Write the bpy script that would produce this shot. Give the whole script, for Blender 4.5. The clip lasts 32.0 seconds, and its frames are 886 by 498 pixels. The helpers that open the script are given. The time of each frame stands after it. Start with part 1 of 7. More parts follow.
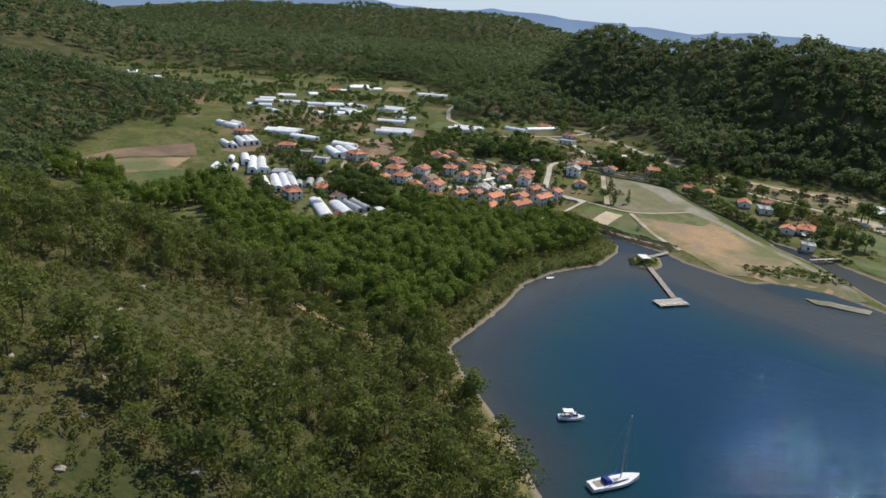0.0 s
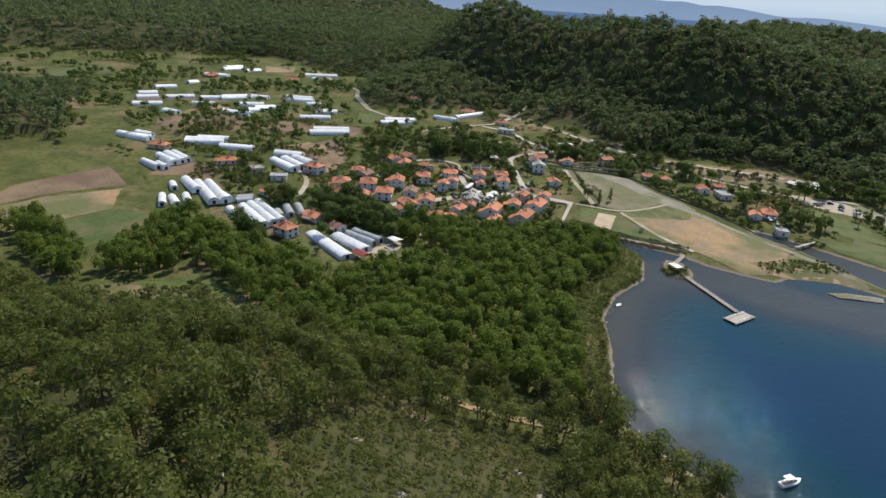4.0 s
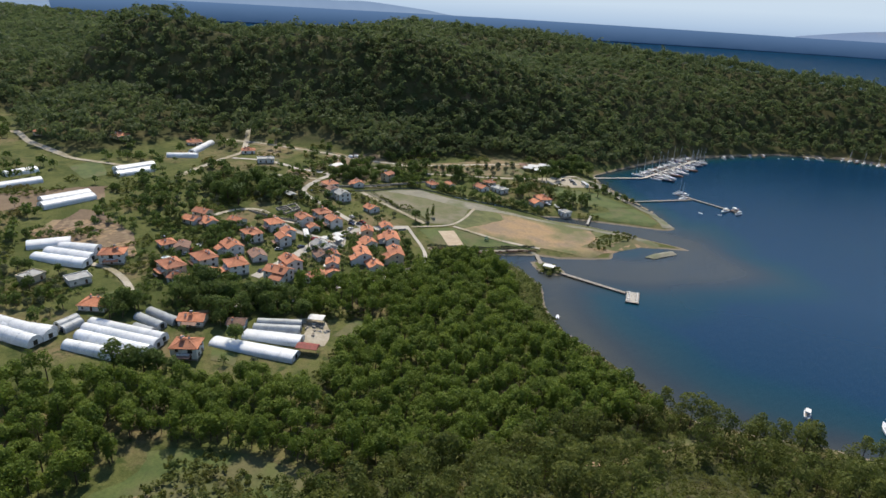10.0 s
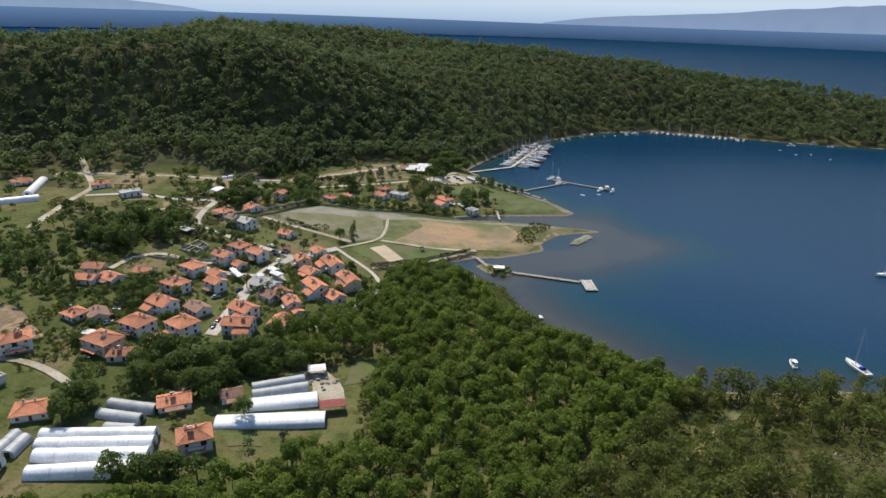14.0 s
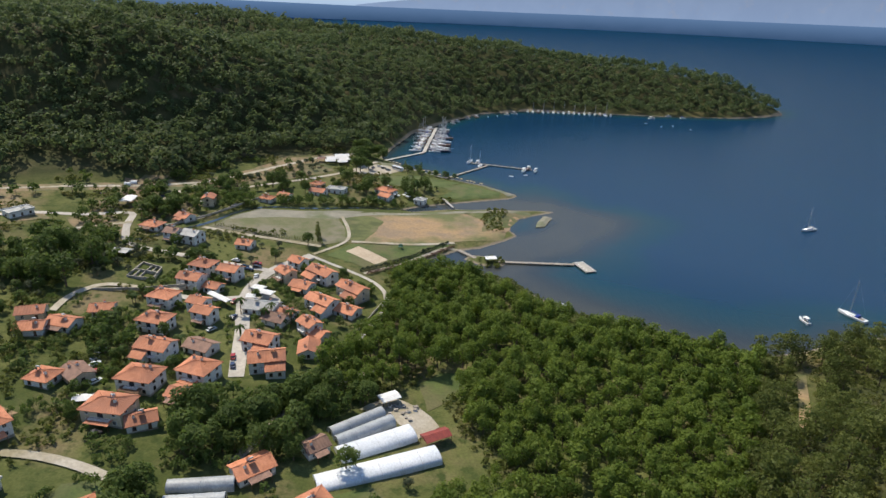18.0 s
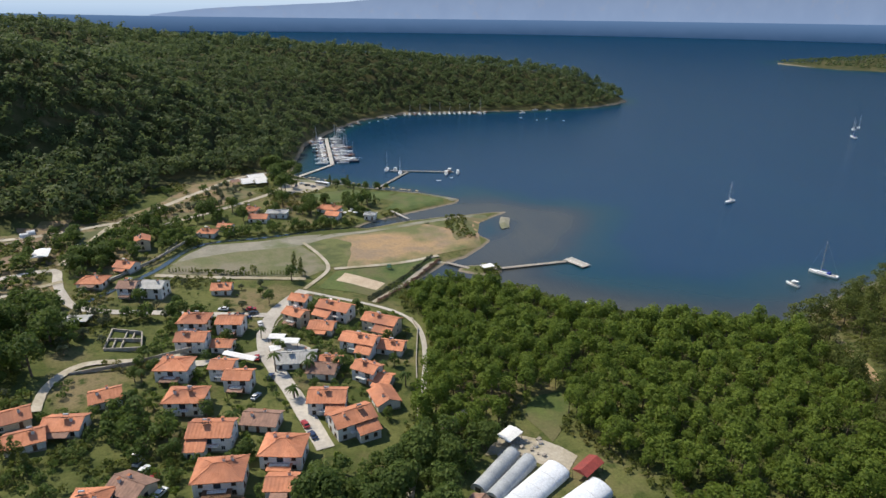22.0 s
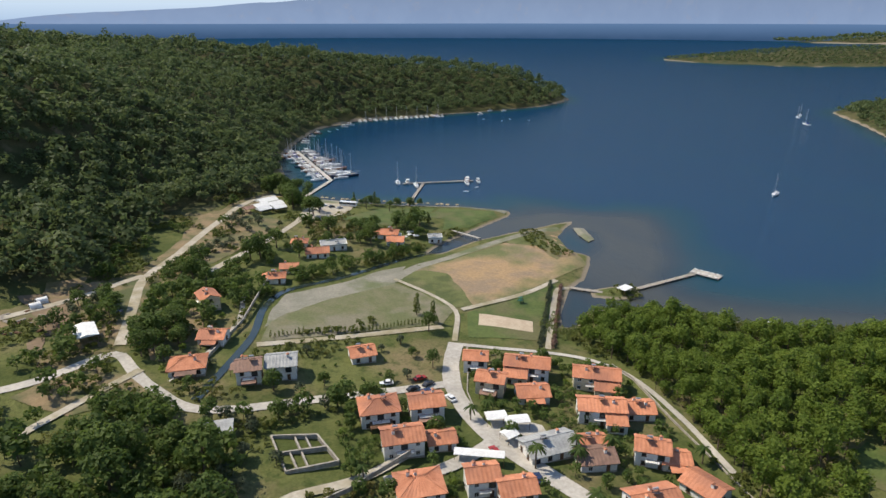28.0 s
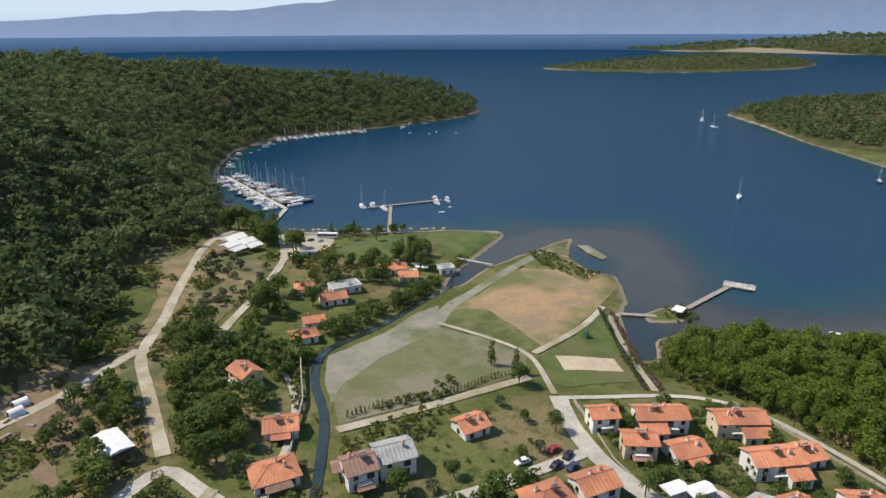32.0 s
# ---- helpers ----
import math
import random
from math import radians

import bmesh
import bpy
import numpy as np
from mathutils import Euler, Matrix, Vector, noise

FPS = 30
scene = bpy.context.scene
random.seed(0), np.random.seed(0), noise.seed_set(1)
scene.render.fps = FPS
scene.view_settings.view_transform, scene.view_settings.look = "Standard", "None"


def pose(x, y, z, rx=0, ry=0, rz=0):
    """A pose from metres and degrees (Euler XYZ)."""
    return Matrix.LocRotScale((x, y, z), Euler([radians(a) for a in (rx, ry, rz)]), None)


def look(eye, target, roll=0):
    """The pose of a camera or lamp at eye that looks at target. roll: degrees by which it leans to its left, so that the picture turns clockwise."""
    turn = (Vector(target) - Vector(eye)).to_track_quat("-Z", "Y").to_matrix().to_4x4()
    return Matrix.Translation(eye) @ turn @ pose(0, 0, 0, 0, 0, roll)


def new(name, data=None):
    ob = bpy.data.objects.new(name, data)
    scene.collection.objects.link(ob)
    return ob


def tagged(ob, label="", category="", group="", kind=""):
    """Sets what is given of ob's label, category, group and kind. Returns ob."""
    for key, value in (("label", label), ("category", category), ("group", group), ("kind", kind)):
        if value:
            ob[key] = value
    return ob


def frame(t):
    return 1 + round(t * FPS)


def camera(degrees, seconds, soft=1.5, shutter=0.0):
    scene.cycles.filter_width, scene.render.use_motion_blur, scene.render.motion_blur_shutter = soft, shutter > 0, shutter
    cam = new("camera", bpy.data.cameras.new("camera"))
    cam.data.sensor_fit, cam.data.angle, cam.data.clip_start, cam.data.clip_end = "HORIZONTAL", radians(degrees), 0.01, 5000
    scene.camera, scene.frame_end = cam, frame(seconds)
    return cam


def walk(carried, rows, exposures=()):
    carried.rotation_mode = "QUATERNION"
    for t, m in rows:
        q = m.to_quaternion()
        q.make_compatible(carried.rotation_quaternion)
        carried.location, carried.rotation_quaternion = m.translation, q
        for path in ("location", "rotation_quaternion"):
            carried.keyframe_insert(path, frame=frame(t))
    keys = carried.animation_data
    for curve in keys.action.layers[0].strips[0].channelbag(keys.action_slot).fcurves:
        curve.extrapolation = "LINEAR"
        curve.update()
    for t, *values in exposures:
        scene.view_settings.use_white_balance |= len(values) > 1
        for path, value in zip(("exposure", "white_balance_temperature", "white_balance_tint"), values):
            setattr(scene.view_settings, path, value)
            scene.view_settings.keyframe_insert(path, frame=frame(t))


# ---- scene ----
EXPOSURES = [(0, 0.07), (6, 0.11), (12, 0.16), (20, 0.23), (32, 0.26)]
# camera: helicopter arc round the bay, seconds, eye, target, roll
PATH = [
    (0, (240.16, -76.29, 96.07), (145.62, -84.44, 64.53), 4.09),
    (1, (231.79, -102.37, 100.46), (137.26, -105.98, 68.02), 3.96),
    (2, (223.05, -127.93, 106.08), (128.80, -126.45, 72.70), 3.62),
    (3, (214.33, -153.15, 112.66), (121.12, -143.86, 77.66), 3.42),
    (3.5, (209.80, -165.49, 115.56), (117.51, -151.45, 79.72), 3.58),
    (5.5, (189.00, -213.73, 124.51), (102.81, -179.65, 86.97), 3.83),
    (6, (182.41, -225.15, 126.44), (98.42, -186.23, 88.62), 3.46),
    (7, (166.90, -246.12, 129.91), (87.80, -197.96, 92.19), 3.20),
    (8, (149.46, -265.28, 132.82), (76.10, -208.38, 95.64), 3.19),
    (9, (130.96, -281.75, 134.53), (63.58, -217.43, 98.17), 3.45),
    (10, (112.06, -295.92, 135.49), (51.42, -224.74, 100.04), 3.09),
    (11, (92.79, -307.61, 136.24), (39.61, -230.42, 101.40), 2.28),
    (12, (72.34, -317.03, 137.11), (26.87, -235.01, 102.40), 1.54),
    (13, (50.60, -322.54, 137.77), (11.57, -237.26, 103.07), 1.40),
    (14, (28.47, -325.43, 136.93), (-4.16, -237.66, 101.84), 1.70),
    (14.5, (16.90, -326.11, 136.19), (-12.49, -237.22, 101.05), 1.79),
    (16.5, (-30.96, -325.28, 133.79), (-46.06, -233.22, 97.79), 2.16),
    (17, (-42.74, -324.09, 132.77), (-54.40, -231.66, 96.45), 2.23),
    (18, (-65.31, -320.54, 130.38), (-70.46, -227.55, 93.96), 2.38),
    (19, (-86.42, -315.42, 128.67), (-85.05, -222.24, 92.41), 2.29),
    (20, (-107.81, -309.04, 127.32), (-99.41, -216.06, 91.49), 1.76),
    (21, (-129.05, -300.77, 125.78), (-113.82, -208.55, 90.24), 1.19),
    (22, (-148.81, -291.22, 124.21), (-127.06, -200.10, 89.22), 0.83),
    (23, (-167.50, -280.32, 122.59), (-139.41, -190.71, 88.23), 0.31),
    (24, (-185.27, -266.73, 122.15), (-152.34, -178.85, 87.61), 0.15),
    (25, (-200.70, -252.37, 121.03), (-165.09, -165.61, 86.33), 0.16),
    (25.5, (-207.58, -244.74, 120.21), (-170.90, -158.47, 85.39), 0.04),
    (27.5, (-232.15, -210.52, 115.07), (-192.96, -125.13, 80.82), 0.29),
    (28, (-237.89, -202.21, 114.11), (-198.10, -117.06, 79.95), 0.20),
    (29, (-249.24, -185.67, 113.97), (-206.87, -101.80, 79.74), 0.34),
    (30, (-260.17, -169.83, 113.89), (-212.73, -88.64, 79.85), 0.09),
    (31, (-270.06, -153.86, 113.12), (-217.89, -75.35, 79.74), -0.02),
    (32, (-278.50, -137.62, 112.23), (-221.90, -61.88, 79.68), -0.11),
]
cam = camera(70.20, 32.0)
walk(cam, [(t, look(e, g, r)) for t, e, g, r in PATH], EXPOSURES)
# ---- end of camera ----
# ---- light ----
SUN_ELEV, SUN_AZ = radians(53), math.atan2(-0.74, 0.67)  # azimuth from +y towards +x
world = bpy.data.worlds.new("World")
scene.world = world
world.use_nodes = True
wn, wl = world.node_tree.nodes, world.node_tree.links
sky = wn.new("ShaderNodeTexSky")
sky.sky_type = "NISHITA"
sky.sun_disc = False
sky.sun_elevation, sky.sun_rotation = SUN_ELEV, SUN_AZ
sky.altitude, sky.air_density, sky.dust_density, sky.ozone_density = 100, 1.0, 0.15, 2.0
wl.new(sky.outputs[0], wn["Background"].inputs[0])
wn["Background"].inputs[1].default_value = 0.15
sun_dir = Vector((math.sin(SUN_AZ) * math.cos(SUN_ELEV), math.cos(SUN_AZ) * math.cos(SUN_ELEV), math.sin(SUN_ELEV)))
sun = new("sun", bpy.data.lights.new("sun", "SUN"))
sun.data.energy, sun.data.angle, sun.data.color = 4.7, radians(0.6), (1.0, 0.905, 0.755)
sun.matrix_world = look(sun_dir * 900, (0, 0, 0))


# ---- materials ----
def mat(name, rough=0.85, metal=0.0, spec=0.3):
    m = bpy.data.materials.new(name)
    m.use_nodes = True
    b = m.node_tree.nodes["Principled BSDF"]
    b.inputs["Roughness"].default_value = rough
    b.inputs["Metallic"].default_value = metal
    b.inputs["Specular IOR Level"].default_value = spec
    return m, m.node_tree.nodes, m.node_tree.links, b


def mix(nodes, links, fac, a, b, kind="MIX"):
    """A colour mix; fac, a and b are sockets or values."""
    n = nodes.new("ShaderNodeMix")
    n.data_type, n.blend_type = "RGBA", kind
    for sock, v in ((n.inputs[0], fac), (n.inputs[6], a), (n.inputs[7], b)):
        if hasattr(v, "is_output"):
            links.new(v, sock)
        elif isinstance(v, (int, float)):
            sock.default_value = v
        else:
            sock.default_value = (*v, 1)
    return n.outputs[2]


def noise_fac(nodes, links, scale, detail=4, low=0.4, high=0.6, rough=0.6, stretch=None):
    """A noise in world metres, spread between low and high."""
    geo = nodes.new("ShaderNodeNewGeometry")
    n = nodes.new("ShaderNodeTexNoise")
    n.inputs["Scale"].default_value, n.inputs["Detail"].default_value, n.inputs["Roughness"].default_value = scale, detail, rough
    if stretch:
        mp = nodes.new("ShaderNodeMapping")
        mp.inputs["Rotation"].default_value = (0, 0, radians(stretch[3]))
        mp.inputs["Scale"].default_value = stretch[:3]
        links.new(geo.outputs["Position"], mp.inputs[0])
        links.new(mp.outputs[0], n.inputs["Vector"])
    else:
        links.new(geo.outputs["Position"], n.inputs["Vector"])
    r = nodes.new("ShaderNodeMapRange")
    r.inputs[1].default_value, r.inputs[2].default_value = low, high
    links.new(n.outputs["Fac"], r.inputs[0])
    return r.outputs[0]


def bump(nodes, links, b, height, strength=0.4, dist=0.1):
    n = nodes.new("ShaderNodeBump")
    n.inputs["Strength"].default_value, n.inputs["Distance"].default_value = strength, dist
    links.new(height, n.inputs["Height"])
    links.new(n.outputs[0], b.inputs["Normal"])


def plain_mat(name, c1, c2, scale=0.5, fine=6.0, rough=0.85, metal=0.0, spec=0.3, c3=None, big=0.05, rnd=0.0, relief=0.3):
    """Two colours in patches, a finer mottling, an optional third colour in large stains, and a little tone from piece to piece."""
    m, nd, ln, b = mat(name, rough, metal, spec)
    col = mix(nd, ln, noise_fac(nd, ln, scale), c1, c2)
    if c3:
        col = mix(nd, ln, noise_fac(nd, ln, big, 3, 0.48, 0.62), col, c3)
    col = mix(nd, ln, noise_fac(nd, ln, fine, 3, 0.3, 0.7), mix(nd, ln, 0.28, col, (0, 0, 0)), col)
    if rnd:
        oi = nd.new("ShaderNodeObjectInfo")
        hsv = nd.new("ShaderNodeHueSaturation")
        mr = nd.new("ShaderNodeMapRange")
        mr.inputs[3].default_value, mr.inputs[4].default_value = 1 - rnd, 1 + rnd
        ln.new(oi.outputs["Random"], mr.inputs[0])
        ln.new(mr.outputs[0], hsv.inputs["Value"])
        ln.new(col, hsv.inputs["Color"])
        col = hsv.outputs[0]
    ln.new(col, b.inputs["Base Color"])
    if relief:
        bump(nd, ln, b, noise_fac(nd, ln, fine, 4, 0.2, 0.8), relief, 0.1)
    return m


def leaf_mat(name, dark, light, spread=0.5, dry=None):
    """Foliage: tone from clump to clump, larger drifts of colour, light coming through."""
    m, nd, ln, b = mat(name, 0.65, 0, 0.25)
    geo = nd.new("ShaderNodeNewGeometry")
    mr = nd.new("ShaderNodeMapRange")
    mr.inputs[3].default_value, mr.inputs[4].default_value = 0.3 - spread * 0.6, 0.3 + spread * 0.6
    ln.new(geo.outputs["Random Per Island"], mr.inputs[0])
    tree = nd.new("ShaderNodeAttribute")
    tree.attribute_name = "tone"
    both = nd.new("ShaderNodeMath")
    both.operation = "MULTIPLY_ADD"
    both.inputs[1].default_value = 0.6
    ln.new(tree.outputs["Fac"], both.inputs[0])
    ln.new(mr.outputs[0], both.inputs[2])
    col = mix(nd, ln, both.outputs[0], dark, light)
    col = mix(nd, ln, noise_fac(nd, ln, 0.09, 3, 0.35, 0.65), mix(nd, ln, 0.35, col, dark), col)
    if dry:
        col = mix(nd, ln, noise_fac(nd, ln, 0.03, 3, 0.5, 0.68), col, dry)
    ln.new(col, b.inputs["Base Color"])
    tr = nd.new("ShaderNodeBsdfTranslucent")
    ln.new(col, tr.inputs[0])
    ms = nd.new("ShaderNodeMixShader")
    ms.inputs[0].default_value = 0.52
    ln.new(b.outputs[0], ms.inputs[1])
    ln.new(tr.outputs[0], ms.inputs[2])
    ln.new(ms.outputs[0], nd["Material Output"].inputs[0])
    return m


ALDER = leaf_mat("alder_leaves", (0.068, 0.112, 0.014), (0.200, 0.262, 0.040), 0.5)
PINE = leaf_mat("pine_needles", (0.064, 0.090, 0.018), (0.168, 0.188, 0.046), 0.5)
# haze of distance is painted into these needles as a paler, bluer green
HAZEPINE = leaf_mat("hazed_pine_needles", (0.064, 0.098, 0.036), (0.152, 0.186, 0.070), 0.22)
SHRUB = leaf_mat("shrub_leaves", (0.064, 0.090, 0.016), (0.168, 0.182, 0.042), 0.5, (0.17, 0.15, 0.048))
GARDEN = leaf_mat("garden_leaves", (0.050, 0.086, 0.017), (0.138, 0.188, 0.042), 0.5)
OLIVE = leaf_mat("olive_leaves", (0.050, 0.068, 0.034), (0.120, 0.140, 0.080), 0.5)
REED = leaf_mat("reed_leaves", (0.090, 0.120, 0.030), (0.190, 0.215, 0.060), 0.5)
BARK = plain_mat("bark", (0.09, 0.065, 0.045), (0.16, 0.12, 0.085), 2, 12)
GRASS = plain_mat("meadow_grass", (0.078, 0.094, 0.027), (0.130, 0.140, 0.045), 0.12, 1.5, c3=(0.19, 0.155, 0.08), big=0.03)
FOREST_FLOOR = plain_mat("forest_floor", (0.045, 0.050, 0.022), (0.10, 0.090, 0.050), 0.15, 1.0, c3=(0.16, 0.125, 0.08), big=0.03)
LAWN = plain_mat("lawn", (0.060, 0.092, 0.020), (0.094, 0.122, 0.030), 0.1, 1.0, c3=(0.125, 0.118, 0.048), big=0.04)
DRY = plain_mat("dry_field", (0.36, 0.24, 0.125), (0.26, 0.19, 0.122), 0.06, 0.8, c3=(0.13, 0.14, 0.05), big=0.025)
PLOUGH = plain_mat("ploughed_soil", (0.17, 0.118, 0.070), (0.23, 0.165, 0.10), 0.05, 0.7, c3=(0.15, 0.10, 0.065), big=0.02)
SANDPIT = plain_mat("court_sand", (0.52, 0.42, 0.30), (0.46, 0.36, 0.25), 0.3, 2.0)
GRAVEL = plain_mat("gravel", (0.27, 0.25, 0.195), (0.21, 0.20, 0.15), 0.1, 1.2, c3=(0.13, 0.145, 0.065), big=0.045)
CONCRETE = plain_mat("pale_road", (0.50, 0.46, 0.40), (0.40, 0.37, 0.32), 0.08, 0.9)
TRACK = plain_mat("earth_track", (0.47, 0.42, 0.335), (0.38, 0.335, 0.255), 0.1, 1.0, c3=(0.30, 0.26, 0.16), big=0.06)
TILE = plain_mat("terracotta_tiles", (0.60, 0.25, 0.135), (0.50, 0.195, 0.10), 0.5, 5.0, rough=0.8, c3=(0.40, 0.17, 0.10), big=0.08, rnd=0.16)
OLDTILE = plain_mat("weathered_tiles", (0.30, 0.18, 0.13), (0.22, 0.135, 0.10), 0.5, 5.0, rough=0.85, rnd=0.2)
WHITE = plain_mat("white_render", (0.78, 0.76, 0.72), (0.70, 0.68, 0.63), 0.4, 3.0, rnd=0.08, relief=0.05)
PLASTIC = plain_mat("greenhouse_film", (0.86, 0.87, 0.87), (0.72, 0.74, 0.75), 0.15, 2.0, rough=0.45, spec=0.5, rnd=0.12, relief=0.05)
TIMBER = plain_mat("pier_planks", (0.36, 0.32, 0.27), (0.27, 0.235, 0.19), 0.8, 5.0)
# near-black for glass and tyres, and for shade painted at doorways
DARK = plain_mat("dark_shade_and_trim", (0.025, 0.028, 0.032), (0.04, 0.042, 0.048), 1, 3, rough=0.25, spec=0.5, relief=0)
HULL = plain_mat("white_hull", (0.80, 0.80, 0.79), (0.74, 0.74, 0.73), 1, 4, rough=0.3, spec=0.5, relief=0)
MAST = plain_mat("mast_alloy", (0.62, 0.62, 0.62), (0.5, 0.5, 0.5), 1, 6, rough=0.4, metal=0.5, relief=0)
STONE = plain_mat("pale_stone", (0.40, 0.36, 0.30), (0.28, 0.25, 0.21), 0.7, 3.0)


# ---- shape of the land ----
def seg_dist(px, py, pts, closed=True):
    """Distance of points to a polyline, and for a closed one whether they lie inside."""
    d = np.full(px.shape, 1e9)
    inside = np.zeros(px.shape, bool)
    n = len(pts)
    for i in range(n if closed else n - 1):
        (ax, ay), (bx, by) = pts[i], pts[(i + 1) % n]
        ex, ey = bx - ax, by - ay
        s = np.clip(((px - ax) * ex + (py - ay) * ey) / (ex * ex + ey * ey + 1e-9), 0, 1)
        d = np.minimum(d, np.hypot(px - ax - s * ex, py - ay - s * ey))
        if closed and ay != by:
            inside ^= ((ay > py) != (by > py)) & (px < ax + (py - ay) / (by - ay) * ex)
    return d, inside


BAY = [(355, 616), (325, 588), (271, 558), (165, 543), (87, 539), (-10, 534), (-70, 490), (-108, 420), (-140, 340), (-150, 262), (-153, 224), (-136, 203), (-113, 184), (-92, 167.5), (-62, 151), (-37, 129), (-41, 120), (-61, 110), (-86, 98), (-108, 85.5), (-115, 79), (-109, 76.5), (-83, 87), (-51, 91.5), (-16, 95), (-13.5, 92.7), (-39, 74.2), (-45.4, 53.8), (-40.4, 40), (-61.8, 17.1)]
STREAM = [(-110, 80), (-125, 70), (-140, 62), (-171, 48), (-197, 41), (-207.6, 25.8), (-214.5, 2.5), (-226, -17), (-236.6, -34)]
SHORE = [(-74.9, 10.5), (-94.2, -10.2), (-100.5, -20.3), (-95.8, -22.1), (-82.9, -11.6), (-67.9, -14.9), (-47, -25.7), (-29.8, -48.5), (-10.9, -62.2), (13.6, -69.8), (38.2, -80.3), (53.4, -87.3), (72.4, -80.5), (99.2, -67.3), (143.5, -53), (206.9, -35.5), (285, -10), (340, 48), (390, 112), (430, 165), (520, 262), (590, 350), (640, 362), (760, 290), (1000, 200), (1300, 50), (1900, -500), (4990, -2500)]
OUTER = [(4990, -4990), (-4990, -4990), (-4990, -300), (-2800, 150), (-2000, 380), (-1300, 660), (-800, 820), (-420, 860), (-150, 830), (100, 810), (300, 720), (366, 650)]
COAST = BAY + SHORE + OUTER
ISLE = [(1240, 1400), (1240, 1180), (1330, 1000), (1560, 880), (1900, 860), (2200, 930), (2260, 1050), (1900, 1200), (1600, 1350)]
FARLAND = [(3100, 2500), (3500, 1800), (3300, 900), (3600, 300), (4950, -800), (4950, 2600), (4000, 2700)]
BAR = [(-21, 83.2), (-16.2, 79.4), (-22.6, 60.9), (-28.3, 58.6), (-26.6, 68.8)]
ISLET = [(-72, -1), (-62, -9), (-50, -8), (-47, 0), (-55, 5), (-68, 6)]
HILL_FOOT = [(-178, 210.1), (-208, 181.5), (-226, 172), (-243.1, 137.3), (-250.3, 111.9), (-260.5, 82.4), (-278.3, 70.8), (-298.4, 67.3), (-344.9, 88.5), (-409, 84.3), (-348.3, -28.2), (-380.7, -52.7), (-500, 25.8), (-700, 300), (-300, 420), (-130, 400), (-152, 280)]
# crests of the hills: x, y, height, reach
RIDGES = [
    [(-1500, 40, 24, 420), (-1050, 210, 37, 380), (-720, 360, 33, 340), (-540, 440, 88, 320), (-330, 560, 66, 300), (-120, 650, 71, 190), (130, 690, 49, 150), (272, 652, 36, 110), (338, 630, 22, 62)],
    [(-640, 380, 71, 300), (-640, 230, 66, 190)],
    [(-520, 330, 76, 250), (-380, 330, 52, 240), (-270, 420, 64, 220), (-170, 560, 57, 150)],
    [(-602, 22, 86, 120), (-550, 38, 98, 120), (-493, 105, 77, 120), (-401, 149, 80, 120), (-355, 169, 58, 120), (-352, 183, 82, 120), (-313, 249, 68, 120), (-271, 297, 56, 120), (-267, 325, 53, 120), (-250, 414, 66, 120), (-212, 513, 49, 120)],
    [(-3000, -1700, 100, 900), (-2300, -1000, 122, 700), (-2300, -500, 127, 650), (-2000, -100, 117, 500), (-1500, 60, 8, 420)],
    [(420, -130, 40, 150), (260, -175, 44, 150), (160, -190, 44, 140), (100, -225, 42, 120), (70, -300, 34, 110), (20, -410, 38, 140), (-110, -480, 36, 140), (-250, -470, 22, 110), (-340, -440, 15, 90), (-400, -415, 6, 60)],
    [(100, -900, 70, 350), (-300, -1100, 80, 360), (-900, -1000, 90, 420)],
    [(620, 345, 8, 45), (600, 270, 24, 90), (560, 150, 36, 130), (560, -50, 44, 180), (560, -250, 60, 300)],
    [(1280, 1320, 8, 90), (1500, 1120, 34, 170), (1800, 1010, 40, 170), (2150, 1000, 18, 120)],
    [(3500, 2200, 30, 300), (3900, 1400, 90, 500), (4300, 500, 120, 700), (4700, -300, 130, 700)],
]


VALLEY_FLOOR = [(-262, 60), (-314, 36), (-362, 4), (-415, 6), (-388, -85), (-390, -137), (-477, -145), (-577, -112), (-640, -180), (-730, -215), (-760, -320), (-740, -450), (-730, -600), (-690, -720), (-580, -740),
                (-480, -600), (-440, -500), (-400, -425), (-331, -369), (-272, -345), (-201, -366), (-135, -360), (-60, -330), (100, -300), (100, 300), (-150, 232)]


def vnoise(x, y, s, seed=0):
    """Smooth value noise on a lattice of s metres, from -1 to 1."""
    x, y = x / s + seed * 17.3, y / s + seed * 9.1
    xi, yi = np.floor(x), np.floor(y)
    fx, fy = x - xi, y - yi
    fx, fy = fx * fx * (3 - 2 * fx), fy * fy * (3 - 2 * fy)

    def lat(a, b):
        v = np.sin(a * 127.1 + b * 311.7 + seed * 74.7) * 43758.5453
        return 2 * (v - np.floor(v)) - 1

    return (lat(xi, yi) * (1 - fx) + lat(xi + 1, yi) * fx) * (1 - fy) + (lat(xi, yi + 1) * (1 - fx) + lat(xi + 1, yi + 1) * fx) * fy


def valley_rise(x):
    """How far the valley floor has climbed over the shore flats, going inland."""
    s = np.maximum(0, -x - 80)
    k = np.minimum(s, 230)
    return 0.05 * k + 0.00012 * k * k + 0.02 * (s - k)


def shore_distance(x, y):
    """Metres from the waterline: positive on land."""
    best = None
    for poly in (COAST, ISLE, FARLAND, ISLET, BAR):
        d, ins = seg_dist(x, y, poly)
        v = np.where(ins, d, -d)
        best = v if best is None else np.maximum(best, v)
    return best


